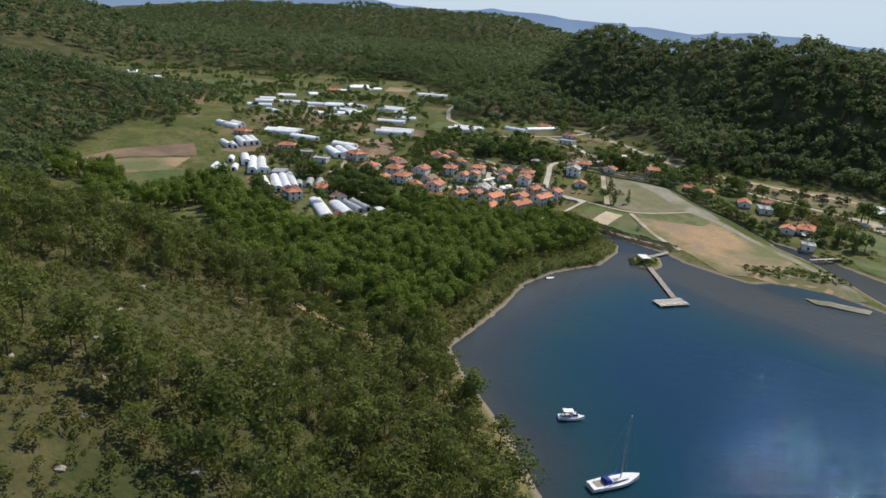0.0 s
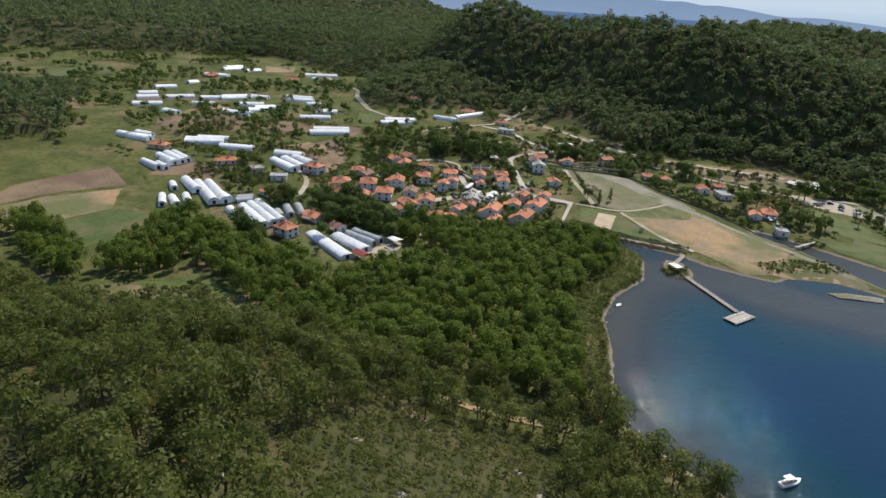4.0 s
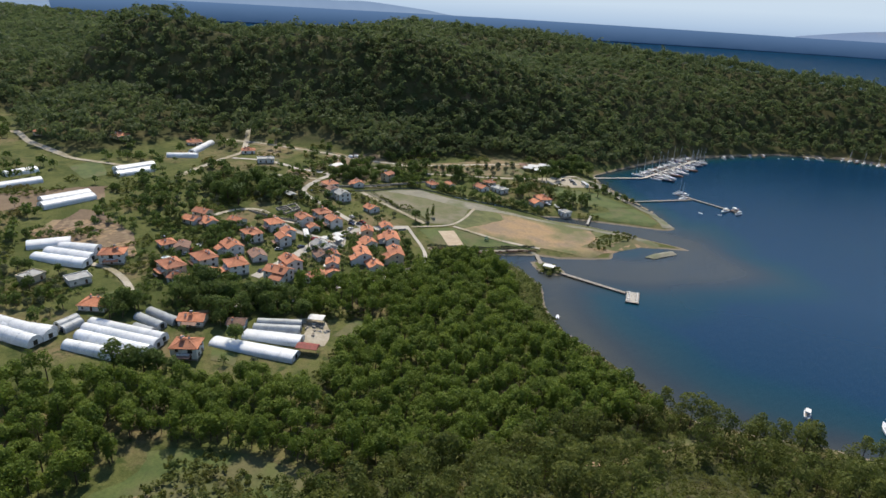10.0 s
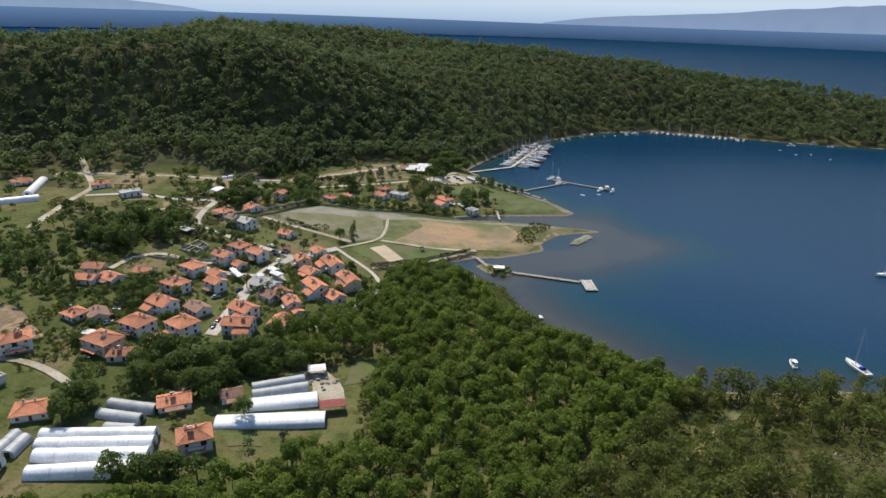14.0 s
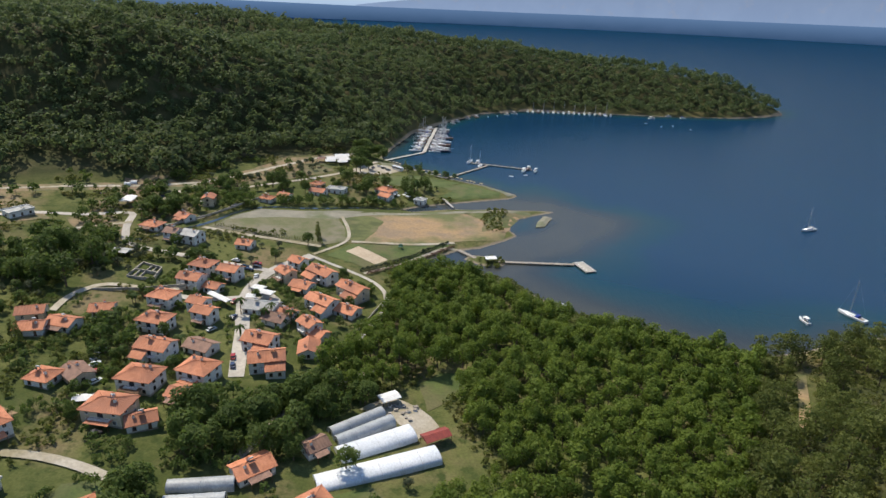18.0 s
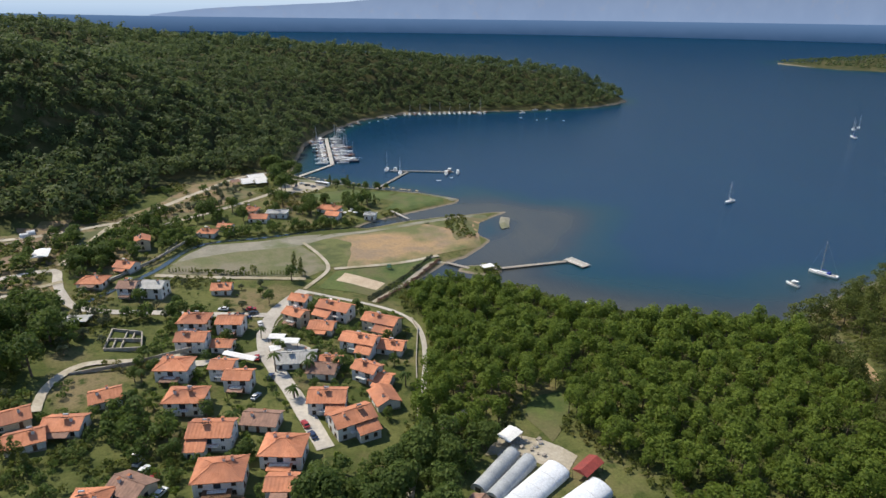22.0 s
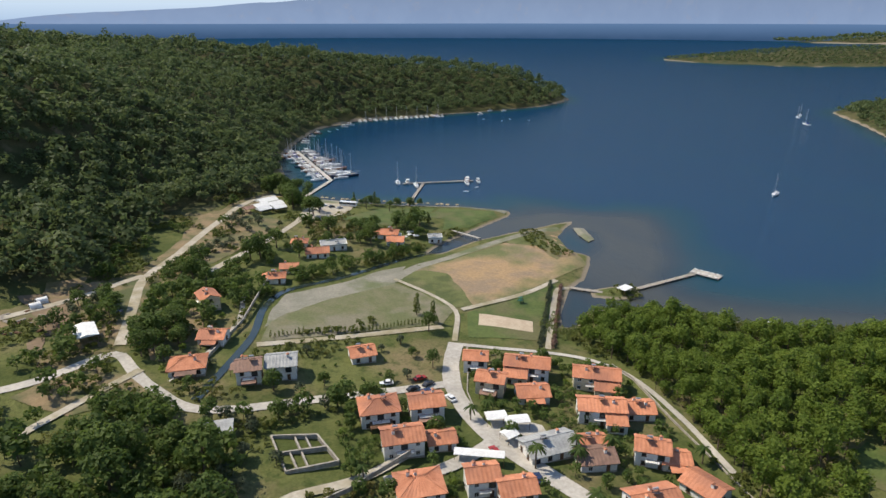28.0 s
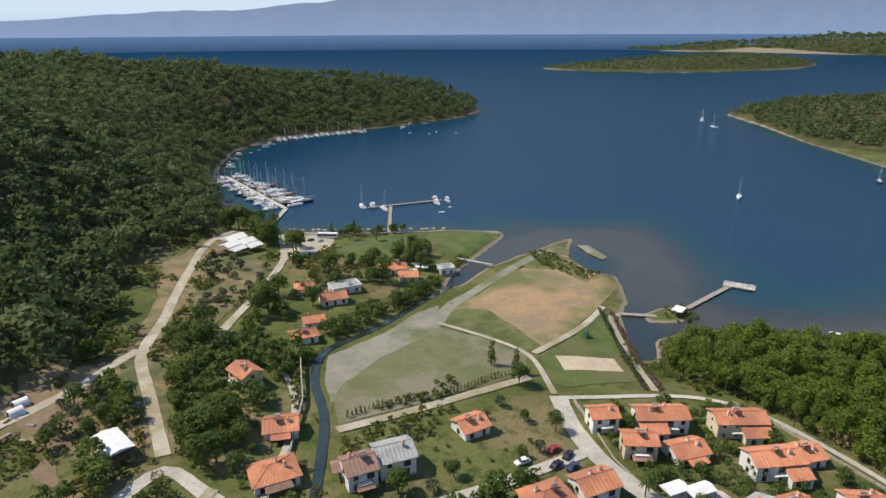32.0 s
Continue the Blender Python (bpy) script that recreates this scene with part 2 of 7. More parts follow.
def height(x, y, sd=None):
    x, y = np.asarray(x, float), np.asarray(y, float)
    sd = shore_distance(x, y) if sd is None else sd
    hill = np.zeros(x.shape)
    for ridge in RIDGES:
        top = np.zeros(x.shape)
        for (ax, ay, ah, aw), (bx, by, bh, bw) in zip(ridge, ridge[1:]):
            ex, ey = bx - ax, by - ay
            s = np.clip(((x - ax) * ex + (y - ay) * ey) / (ex * ex + ey * ey), 0, 1)
            d = np.hypot(x - ax - s * ex, y - ay - s * ey) / (aw + s * (bw - aw))
            k = np.clip(1 - d, 0, 1)
            k = k * k * (3 - 2 * k)
            top = np.maximum(top, (ah + s * (bh - ah)) * k)
        hill = np.maximum(hill, top)
    off, on = seg_dist(x, y, VALLEY_FLOOR)
    hill = np.maximum(hill, np.where(on | (x > -266), 0, np.minimum(off * 0.28, 26)))
    rough = vnoise(x, y, 160, 1) * 0.10 + vnoise(x, y, 70, 2) * 0.08
    hill = hill * (1 + rough) * np.clip(sd / 60, 0, 1) ** 0.6
    bank = np.clip(sd / 9, 0, 1)
    back = np.clip(sd / 30, 0, 1)
    low = np.where(sd > 0, 0.15 + 1.65 * bank * bank * (3 - 2 * bank) + valley_rise(x) * back * back * (3 - 2 * back), np.clip(sd * 0.25, -5, 0) - 0.05)
    return low + hill


def ground_z(x, y):
    return float(height(np.array([x]), np.array([y]))[0])


def axis(dense0, dense1, step, end0, end1, grow=1.07):
    mid = list(np.arange(dense0, dense1 + 0.1, step))
    out, s = [], step
    while (out[-1] if out else mid[-1]) < end1:
        s *= grow
        out.append((out[-1] if out else mid[-1]) + s)
    low, s = [], step
    while (low[-1] if low else mid[0]) > end0:
        s *= grow
        low.append((low[-1] if low else mid[0]) - s)
    return np.array(low[::-1] + mid + out)


def grid_mesh(name, xs, ys, z, keep=None):
    """A sheet over the lattice xs by ys."""
    nx, ny = len(xs), len(ys)
    gx, gy = np.meshgrid(xs, ys, indexing="ij")
    co = np.stack([gx, gy, z], -1).reshape(-1, 3)
    i = np.arange((nx - 1) * (ny - 1))
    a = (i // (ny - 1)) * ny + i % (ny - 1)
    quads = np.stack([a, a + ny, a + ny + 1, a + 1], -1)
    if keep is not None:
        quads = quads[keep.ravel()]
    return fast_mesh(name, co, quads)


def fast_mesh(name, co, faces, smooth=False):
    """A mesh from arrays of points and of faces with one count of corners."""
    me = bpy.data.meshes.new(name)
    n, k = faces.shape
    me.vertices.add(len(co))
    me.vertices.foreach_set("co", np.ascontiguousarray(co, np.float32).ravel())
    me.loops.add(n * k)
    me.loops.foreach_set("vertex_index", np.ascontiguousarray(faces, np.int32).ravel())
    me.polygons.add(n)
    me.polygons.foreach_set("loop_start", np.arange(0, n * k, k, dtype=np.int32))
    me.polygons.foreach_set("use_smooth", np.full(n, smooth))
    me.update(calc_edges=True)
    return me


XS, YS = axis(-340, 270, 3.5, -4950, 4950), axis(-330, 270, 3.5, -4950, 4950)
GX, GY = np.meshgrid(XS, YS, indexing="ij")
SD = shore_distance(GX, GY)
me = grid_mesh("ground", XS, YS, height(GX, GY, SD))
me.polygons.foreach_set("use_smooth", np.full(len(me.polygons), True))
att = me.attributes.new("wild", "FLOAT", "POINT")
hill_share = np.clip((height(GX, GY, SD) - 1.8 - valley_rise(GX)) / 4, 0, 1)
hill_share = np.where((GY > 300) | (GX > 420) | seg_dist(GX, GY, HILL_FOOT)[1], 1, hill_share)
att.data.foreach_set("value", hill_share.ravel().astype(np.float32))
shoreatt = me.attributes.new("inland", "FLOAT", "POINT")
SD = np.where((np.hypot(GX, GY) > 420) & (SD > 0), np.maximum(SD, 3), SD)
shoreatt.data.foreach_set("value", SD.ravel().astype(np.float32))


def ground_material():
    m, nd, ln, b = mat("open_ground", 0.95, 0, 0.1)
    grass = mix(nd, ln, noise_fac(nd, ln, 0.05, 5, 0.4, 0.6), (0.075, 0.092, 0.027), (0.130, 0.138, 0.047))
    grass = mix(nd, ln, noise_fac(nd, ln, 0.028, 5, 0.50, 0.66), grass, (0.20, 0.16, 0.085))
    grass = mix(nd, ln, noise_fac(nd, ln, 0.25, 5, 0.52, 0.68), grass, (0.055, 0.075, 0.022))
    wild = mix(nd, ln, noise_fac(nd, ln, 0.06, 5, 0.42, 0.62), (0.052, 0.060, 0.023), (0.098, 0.090, 0.041))
    wild = mix(nd, ln, noise_fac(nd, ln, 0.035, 4, 0.64, 0.76), wild, (0.19, 0.15, 0.095))
    a = nd.new("ShaderNodeAttribute")
    a.attribute_name = "wild"
    col = mix(nd, ln, a.outputs["Fac"], grass, wild)
    s = nd.new("ShaderNodeAttribute")
    s.attribute_name = "inland"
    r = nd.new("ShaderNodeMapRange")
    r.inputs[1].default_value, r.inputs[2].default_value = 2.6, 1.2
    ln.new(s.outputs["Fac"], r.inputs[0])
    col = mix(nd, ln, r.outputs[0], col, (0.24, 0.20, 0.145))
    col = mix(nd, ln, noise_fac(nd, ln, 1.3, 4, 0.3, 0.7), mix(nd, ln, 0.3, col, (0, 0, 0)), col)
    ln.new(col, b.inputs["Base Color"])
    bump(nd, ln, b, noise_fac(nd, ln, 0.9, 5, 0.2, 0.8), 0.5, 0.4)
    return m


ground = tagged(new("ground", me), "plain and wooded hills round a bay, grass and bare earth", "ground", kind="structure")
me.materials.append(ground_material())

# the sea, with paler shoals by the river mouth and deep blue beyond
wx, wy = axis(-260, 330, 5, -4950, 4950, 1.12), axis(-130, 560, 5, -200, 4950, 1.12)
WX, WY = np.meshgrid(wx, wy, indexing="ij")
WD = -shore_distance(WX, WY)
me = grid_mesh("water", wx, wy, np.zeros(WX.shape))
mouth, _ = seg_dist(WX, WY, [(-77.6, 98.5), (-20.3, 99.4), (6.9, 74.6), (-11.9, 41.5), (-47.5, 9.8), (-56.6, -12.4)], False)
shoal = np.clip(1 - mouth / (60 + 20 * vnoise(WX, WY, 60, 5) + 8 * vnoise(WX, WY, 22, 7)), 0, 1)
strand, _ = seg_dist(WX, WY, [(-43.3, -21.6), (-28, -46.4), (0.4, -62.7), (38.2, -78.3), (57.2, -85.1), (104.9, -67)], False)
shoal = np.maximum(shoal, 0.78 * np.clip(1 - strand / (44 + 14 * vnoise(WX, WY, 35, 8)), 0, 1))
edge = np.clip(1 - WD / 26, 0, 1)
att = me.attributes.new("shoal", "FLOAT", "POINT")
att.data.foreach_set("value", np.clip(np.maximum(shoal * 1.25, edge * 0.8) + 0.06 * vnoise(WX, WY, 25, 6), 0, 1).ravel().astype(np.float32))


def water_material():
    """Blue depth under a wind-ruffled skin: the ruffles keep the gloss from rising past a fifth at a glance."""
    m = bpy.data.materials.new("sea_water")
    m.use_nodes = True
    nd, ln = m.node_tree.nodes, m.node_tree.links
    nd.remove(nd["Principled BSDF"])
    a = nd.new("ShaderNodeAttribute")
    a.attribute_name = "shoal"
    r = nd.new("ShaderNodeValToRGB")
    stops = [(0.0, (0.004, 0.029, 0.066)), (0.30, (0.004, 0.036, 0.053)), (0.55, (0.012, 0.040, 0.049)), (0.8, (0.033, 0.040, 0.039)), (1.0, (0.056, 0.056, 0.044))]
    r.color_ramp.elements[0].position, r.color_ramp.elements[0].color = stops[0][0], (*stops[0][1], 1)
    r.color_ramp.elements[1].position, r.color_ramp.elements[1].color = stops[-1][0], (*stops[-1][1], 1)
    for p, c in stops[1:-1]:
        r.color_ramp.elements.new(p).color = (*c, 1)
    ln.new(a.outputs["Fac"], r.inputs[0])
    col = mix(nd, ln, noise_fac(nd, ln, 0.012, 4, 0.4, 0.65, 0.6, (1, 0.3, 1, 25)), mix(nd, ln, 0.22, r.outputs[0], (0.004, 0.02, 0.05)), r.outputs[0])
    deep = nd.new("ShaderNodeBsdfDiffuse")
    ln.new(col, deep.inputs[0])
    skin = nd.new("ShaderNodeBsdfGlossy")
    skin.inputs["Roughness"].default_value = 0.035
    fres = nd.new("ShaderNodeFresnel")
    fres.inputs[0].default_value = 1.33
    cap = nd.new("ShaderNodeMath")
    cap.operation = "MINIMUM"
    cap.inputs[1].default_value = 0.135
    ln.new(fres.outputs[0], cap.inputs[0])
    w1 = noise_fac(nd, ln, 0.35, 5, 0.2, 0.8, 0.65, (1, 0.45, 1, 30))
    w3 = noise_fac(nd, ln, 1.6, 3, 0.2, 0.8, 0.6, (1, 0.6, 1, 30))
    mm = nd.new("ShaderNodeMath")
    mm.operation = "MULTIPLY_ADD"
    ln.new(w3, mm.inputs[0])
    mm.inputs[1].default_value = 0.35
    ln.new(w1, mm.inputs[2])
    bp = nd.new("ShaderNodeBump")
    bp.inputs["Strength"].default_value, bp.inputs["Distance"].default_value = 0.48, 0.4
    ln.new(mm.outputs[0], bp.inputs["Height"])
    ln.new(bp.outputs[0], skin.inputs["Normal"])
    both = nd.new("ShaderNodeMixShader")
    ln.new(cap.outputs[0], both.inputs[0])
    ln.new(deep.outputs[0], both.inputs[1])
    ln.new(skin.outputs[0], both.inputs[2])
    ln.new(both.outputs[0], nd["Material Output"].inputs[0])
    return m


water = tagged(new("water", me), "calm deep blue bay with brownish shoals at the river mouth", "water", kind="structure")
me.materials.append(water_material())


# ---- helpers for things ----
def part(name, bm, material, parent=None, label="", smooth=False):
    """Links a bmesh as one mesh object."""
    me = bpy.data.meshes.new(name)
    if smooth:
        for f in bm.faces:
            f.smooth = True
    bm.to_mesh(me)
    bm.free()
    me.materials.append(material)
    ob = new(name, me)
    if parent:
        ob.parent = parent
    if label:
        ob["label"] = label
    return ob


def shared(name, me, parent, m=None, label=""):
    """One more object on a mesh that exists already."""
    ob = new(name, me)
    ob.parent = parent
    if m is not None:
        ob.matrix_basis = m
    if label:
        ob["label"] = label
    return ob


def box(bm, x0, y0, z0, x1, y1, z1, m=None):
    vs = [bm.verts.new((x, y, z)) for x in (x0, x1) for y in (y0, y1) for z in (z0, z1)]
    for f in ((0, 1, 3, 2), (4, 6, 7, 5), (0, 4, 5, 1), (2, 3, 7, 6), (0, 2, 6, 4), (1, 5, 7, 3)):
        bm.faces.new([vs[i] for i in f])
    if m is not None:
        bmesh.ops.transform(bm, matrix=m, verts=vs)
    return vs


def boxed(x0, y0, z0, x1, y1, z1, m=None):
    bm = bmesh.new()
    box(bm, x0, y0, z0, x1, y1, z1, m)
    return bm


def prism(bm, outline, y0, y1):
    """An outline in x and z drawn out along y."""
    a = [bm.verts.new((x, y0, z)) for x, z in outline]
    b = [bm.verts.new((x, y1, z)) for x, z in outline]
    n = len(outline)
    bm.faces.new(a)
    bm.faces.new(b[::-1])
    for i in range(n):
        bm.faces.new((a[i], b[i], b[(i + 1) % n], a[(i + 1) % n]))


def rod(bm, p, q, r0, r1=None, n=6):
    """A tapered bar from p to q."""
    p, q = Vector(p), Vector(q)
    r1 = r0 if r1 is None else r1
    t = (q - p).to_track_quat("Z", "Y").to_matrix()
    rings = [[bm.verts.new(c + t @ Vector((r * math.cos(6.2832 * i / n), r * math.sin(6.2832 * i / n), 0))) for i in range(n)] for c, r in ((p, r0), (q, r1))]
    for i in range(n):
        bm.faces.new((rings[0][i], rings[0][(i + 1) % n], rings[1][(i + 1) % n], rings[1][i]))
    bm.faces.new(rings[0][::-1])
    bm.faces.new(rings[1])


def empty(name, x, y, z, turn=0, scale=1.0):
    ob = new(name)
    ob.matrix_basis = pose(x, y, z, 0, 0, turn) @ Matrix.Scale(scale, 4)
    return ob


def strip(name, pts, width, material, label, category, lift=0.12, kind="structure", step=4.0):
    """A road or path laid over the ground along a line, with slightly uneven edges."""
    line = [Vector((*pts[0], 0))]
    for a, b in zip(pts, pts[1:]):
        a, b = Vector((*a, 0)), Vector((*b, 0))
        n = max(1, int((b - a).length / step))
        line += [a.lerp(b, (i + 1) / n) for i in range(n)]
    for _ in range(3):
        line = [line[0]] + [(line[i - 1] + line[i] * 2 + line[i + 1]) / 4 for i in range(1, len(line) - 1)] + [line[-1]]
    n = len(line)
    co = []
    for i, p in enumerate(line):
        d = (line[min(i + 1, n - 1)] - line[max(i - 1, 0)]).normalized()
        side = Vector((-d.y, d.x, 0))
        w = width * (1 + 0.12 * noise.noise(p * 0.12)) / 2
        co += [p + side * w * k for k in (-1, -0.33, 0.33, 1)]
    arr = np.array([tuple(c) for c in co])
    arr[:, 2] = height(arr[:, 0], arr[:, 1]) + lift
    q = [(4 * i + k, 4 * i + 4 + k, 4 * i + 5 + k, 4 * i + 1 + k) for i in range(n - 1) for k in range(3)]
    me = fast_mesh(name, arr, np.array(q)[:, ::-1])
    me.materials.append(material)
    return tagged(new(name, me), label, category, kind=kind)


def patch(name, pts, material, label, category, lift=0.06, wobble=0.7, kind="structure"):
    """A field, lawn or yard as a sheet over the ground, with a slightly wavy edge."""
    bm = bmesh.new()
    vs = []
    for a, b in zip(pts, pts[1:] + pts[:1]):
        a, b = Vector((*a, 0)), Vector((*b, 0))
        n = max(1, int((b - a).length / 4))
        for i in range(n):
            p = a.lerp(b, i / n)
            p += Vector((noise.noise(p * 0.15), noise.noise(p * 0.15 + Vector((9, 4, 2))), 0)) * wobble
            vs.append(bm.verts.new(p))
    f = bm.faces.new(vs)
    f.normal_update()
    if f.normal.z < 0:
        f.normal_flip()
    bmesh.ops.triangulate(bm, faces=[f])
    reach = max(max(p[0] for p in pts) - min(p[0] for p in pts), max(p[1] for p in pts) - min(p[1] for p in pts))
    for longest in (40, 20, 10, max(5, reach / 30)):
        bmesh.ops.subdivide_edges(bm, edges=[e for e in bm.edges if e.calc_length() > longest], cuts=1)
        bmesh.ops.triangulate(bm, faces=bm.faces[:])
    bm.verts.ensure_lookup_table()
    zs = height(np.array([v.co.x for v in bm.verts]), np.array([v.co.y for v in bm.verts]))
    for v, z in zip(bm.verts, zs):
        v.co.z = z + lift + 0.09
    ob = part(name, bm, material)
    return tagged(ob, label, category, kind=kind)


# ---- trees ----
def crown_cards(rng, lobes, count, size, flat=0.8):
    """Leaf clumps as small tilted leaflets over the lobes (x, y, z, rx, rz) of a crown; returns points and soft normals, shape (count, 3, 6)."""
    vol = np.array([l[3] * l[3] * l[4] for l in lobes]) ** 0.67
    pick = rng.choice(len(lobes), count, p=vol / vol.sum())
    L = np.array(lobes)[pick]
    v = rng.normal(size=(count, 3))
    v /= np.linalg.norm(v, axis=1, keepdims=True)
    v[:, 2] = np.where(v[:, 2] < -0.35, -v[:, 2], v[:, 2])
    r = rng.uniform(0.72, 1.08, (count, 1))
    c = L[:, :3] + v * r * np.stack([L[:, 3], L[:, 3], L[:, 4]], -1)
    nrm = v * [1, 1, 1.2] + rng.normal(size=(count, 3)) * 0.45
    nrm /= np.linalg.norm(nrm, axis=1, keepdims=True)
    up = np.where(np.abs(nrm[:, 2:]) > 0.9, [[1.0, 0, 0]], [[0, 0, 1.0]])
    t1 = np.cross(up, nrm)
    t1 /= np.linalg.norm(t1, axis=1, keepdims=True)
    t2 = np.cross(nrm, t1)
    s = size * rng.uniform(0.7, 1.35, (count, 1))
    turn = rng.uniform(0, 6.283, (count, 1))
    k = rng.uniform(0.75, 1.3, (3, count, 1))
    mid = np.array(lobes)[:, :3].mean(0)
    soft = v * 1.0 + (c - mid) / (np.abs(c - mid).max() + 0.01) * 0.5 + [0, 0, 0.25] + rng.normal(size=(count, 3)) * 0.30
    soft /= np.linalg.norm(soft, axis=1, keepdims=True)
    pts = [c + (t1 * np.cos(turn + 2.094 * i) + t2 * np.sin(turn + 2.094 * i) * flat) * s * k[i] - nrm * s * 0.2 * (i == 1) for i in range(3)]
    return np.concatenate([np.stack(pts, 1), np.repeat(soft[:, None], 3, 1)], -1)


def pine_lobes(rng, h, w):
    out = []
    n = rng.integers(5, 8)
    for i in range(n):
        f = i / (n - 1)
        a, off = rng.uniform(0, 6.28), w * 0.30 * (1 - 0.5 * f) * rng.uniform(0.4, 1.2)
        out.append((off * math.cos(a), off * math.sin(a), h * (0.42 + 0.48 * f), w * (0.38 - 0.12 * f) * rng.uniform(0.8, 1.2), h * rng.uniform(0.11, 0.17)))
    return out


def broad_lobes(rng, h, w):
    out = [(0, 0, h * 0.52, w * 0.38, h * 0.42)]
    for i in range(rng.integers(5, 8)):
        a, off = rng.uniform(0, 6.28), w * rng.uniform(0.18, 0.34)
        out.append((off * math.cos(a), off * math.sin(a), h * rng.uniform(0.28, 0.78), w * rng.uniform(0.16, 0.25), h * rng.uniform(0.13, 0.2)))
    return out


def dome_lobes(rng, h, w):
    out = [(0, 0, h * 0.60, w * 0.42, h * 0.36)]
    for i in range(4):
        a, off = rng.uniform(0, 6.28), w * rng.uniform(0.16, 0.3)
        out.append((off * math.cos(a), off * math.sin(a), h * rng.uniform(0.45, 0.72), w * rng.uniform(0.2, 0.28), h * rng.uniform(0.18, 0.25)))
    return out


def tall_lobes(rng, h, w):
    return [(rng.normal() * w * 0.05, rng.normal() * w * 0.05, h * (0.2 + 0.2 * i), w * (0.5 - 0.08 * i), h * 0.16) for i in range(4)]


def trunk_quads(h, r, lean=(0, 0)):
    """A four-sided tapered trunk as triangles, points of shape (8, 3, 3)."""
    a = np.arange(5) * math.pi / 2
    lo = np.stack([r * np.cos(a), r * np.sin(a), np.full(5, -0.6)], -1)
    hi = np.stack([0.4 * r * np.cos(a) + lean[0], 0.4 * r * np.sin(a) + lean[1], np.full(5, h)], -1)
    out = np.concatenate([np.stack([lo[:-1], lo[1:], hi[1:]], 1), np.stack([lo[:-1], hi[1:], hi[:-1]], 1)])
    way = out * [1, 1, 0] + [0.001, 0, 0]
    return np.concatenate([out, way / np.linalg.norm(way, axis=-1, keepdims=True)], -1)


def dress(me, normals, tone):
    """Rounded shading of a crown, and one tone a tree."""
    a = me.attributes.new("custom_normal", "FLOAT_VECTOR", "POINT")
    a.data.foreach_set("vector", np.ascontiguousarray(normals, np.float32).ravel())
    a = me.attributes.new("tone", "FLOAT", "POINT")
    a.data.foreach_set("value", np.ascontiguousarray(tone, np.float32).ravel())
    me.update()


def forest(name, label, xy, templates, lo, hi, leaf, seed, trunks=True):
    """Many trees of a wood in one mesh."""
    rng = np.random.default_rng(seed)
    z = height(xy[:, 0], xy[:, 1])
    kind = rng.integers(0, len(templates), len(xy))
    turn, size = rng.uniform(0, 6.28, len(xy)), rng.uniform(lo, hi, len(xy))
    tone = np.clip(rng.normal(0.5, 0.24, len(xy)) + 0.15 * vnoise(xy[:, 0], xy[:, 1], 45, 21), 0, 1)
    leaves, wood = [], []
    for i, (cards, stem) in enumerate(templates):
        mine = kind == i
        c, s, k = np.cos(turn[mine]), np.sin(turn[mine]), size[mine]
        rot = np.zeros((len(c), 3, 3))
        rot[:, 0, 0], rot[:, 0, 1], rot[:, 1, 0], rot[:, 1, 1], rot[:, 2, 2] = c * k, -s * k, s * k, c * k, k * rng.uniform(0.85, 1.2, len(c))
        base = np.stack([xy[mine, 0], xy[mine, 1], z[mine]], -1)
        for store, shape in ((leaves, cards), (wood, stem if trunks else None)):
            if shape is not None:
                flat = shape.reshape(-1, 6)
                at = np.einsum("nij,vj->nvi", rot, flat[:, :3]) + base[:, None]
                way = np.einsum("nij,vj->nvi", rot / k[:, None, None], flat[:, 3:])
                t = np.repeat(tone[mine], len(flat))[:, None]
                store.append(np.concatenate([at.reshape(-1, 3), way.reshape(-1, 3), t], -1))
    rows = np.concatenate(leaves + wood)
    co = rows[:, :3]
    nl = sum(len(a) for a in leaves) // 3
    me = fast_mesh(name, co, np.arange(len(co)).reshape(-1, 3))
    me.materials.append(leaf)
    me.materials.append(BARK)
    idx = np.zeros(len(co) // 3, np.int32)
    idx[nl:] = 1
    me.polygons.foreach_set("material_index", idx)
    dress(me, rows[:, 3:6], rows[:, 6])
    return tagged(new(name, me), label, "trees", kind="stuff")


def templates(kind, n, cards, size, h, w, seed, flat=0.8):
    rng = np.random.default_rng(seed)
    out = []
    for _ in range(n):
        hh, ww = h * rng.uniform(0.85, 1.15), w * rng.uniform(0.85, 1.15)
        out.append((crown_cards(rng, kind(rng, hh, ww), cards, size, flat), trunk_quads(hh * 0.75, 0.022 * hh, rng.normal(size=2) * 0.05 * hh)))
    return out


def scatter(x0, y0, x1, y1, step, seed):
    rng = np.random.default_rng(seed)
    gx, gy = np.meshgrid(np.arange(x0, x1, step), np.arange(y0, y1, step), indexing="ij")
    xy = np.stack([gx.ravel(), gy.ravel()], -1)
    return xy + rng.uniform(-0.45, 0.45, xy.shape) * step


def wildness(xy):
    return height(xy[:, 0], xy[:, 1]) - 1.8 - valley_rise(xy[:, 0])


def seen_slope(xy, eye=(0, -250), step=90, drop=22):
    """Leaves out what lies behind a crest, as looked at from the bay."""
    d = np.array(eye) - xy
    d = d / np.linalg.norm(d, axis=1, keepdims=True) * step
    here, near = height(xy[:, 0], xy[:, 1]), height(xy[:, 0] + d[:, 0], xy[:, 1] + d[:, 1])
    return near < here + drop


def inside(xy, poly):
    return seg_dist(xy[:, 0], xy[:, 1], poly)[1]


def clear_of(xy, lines):
    ok = np.ones(len(xy), bool)
    for pts, gap in lines:
        ok &= seg_dist(xy[:, 0], xy[:, 1], pts, False)[0] > gap
    return ok


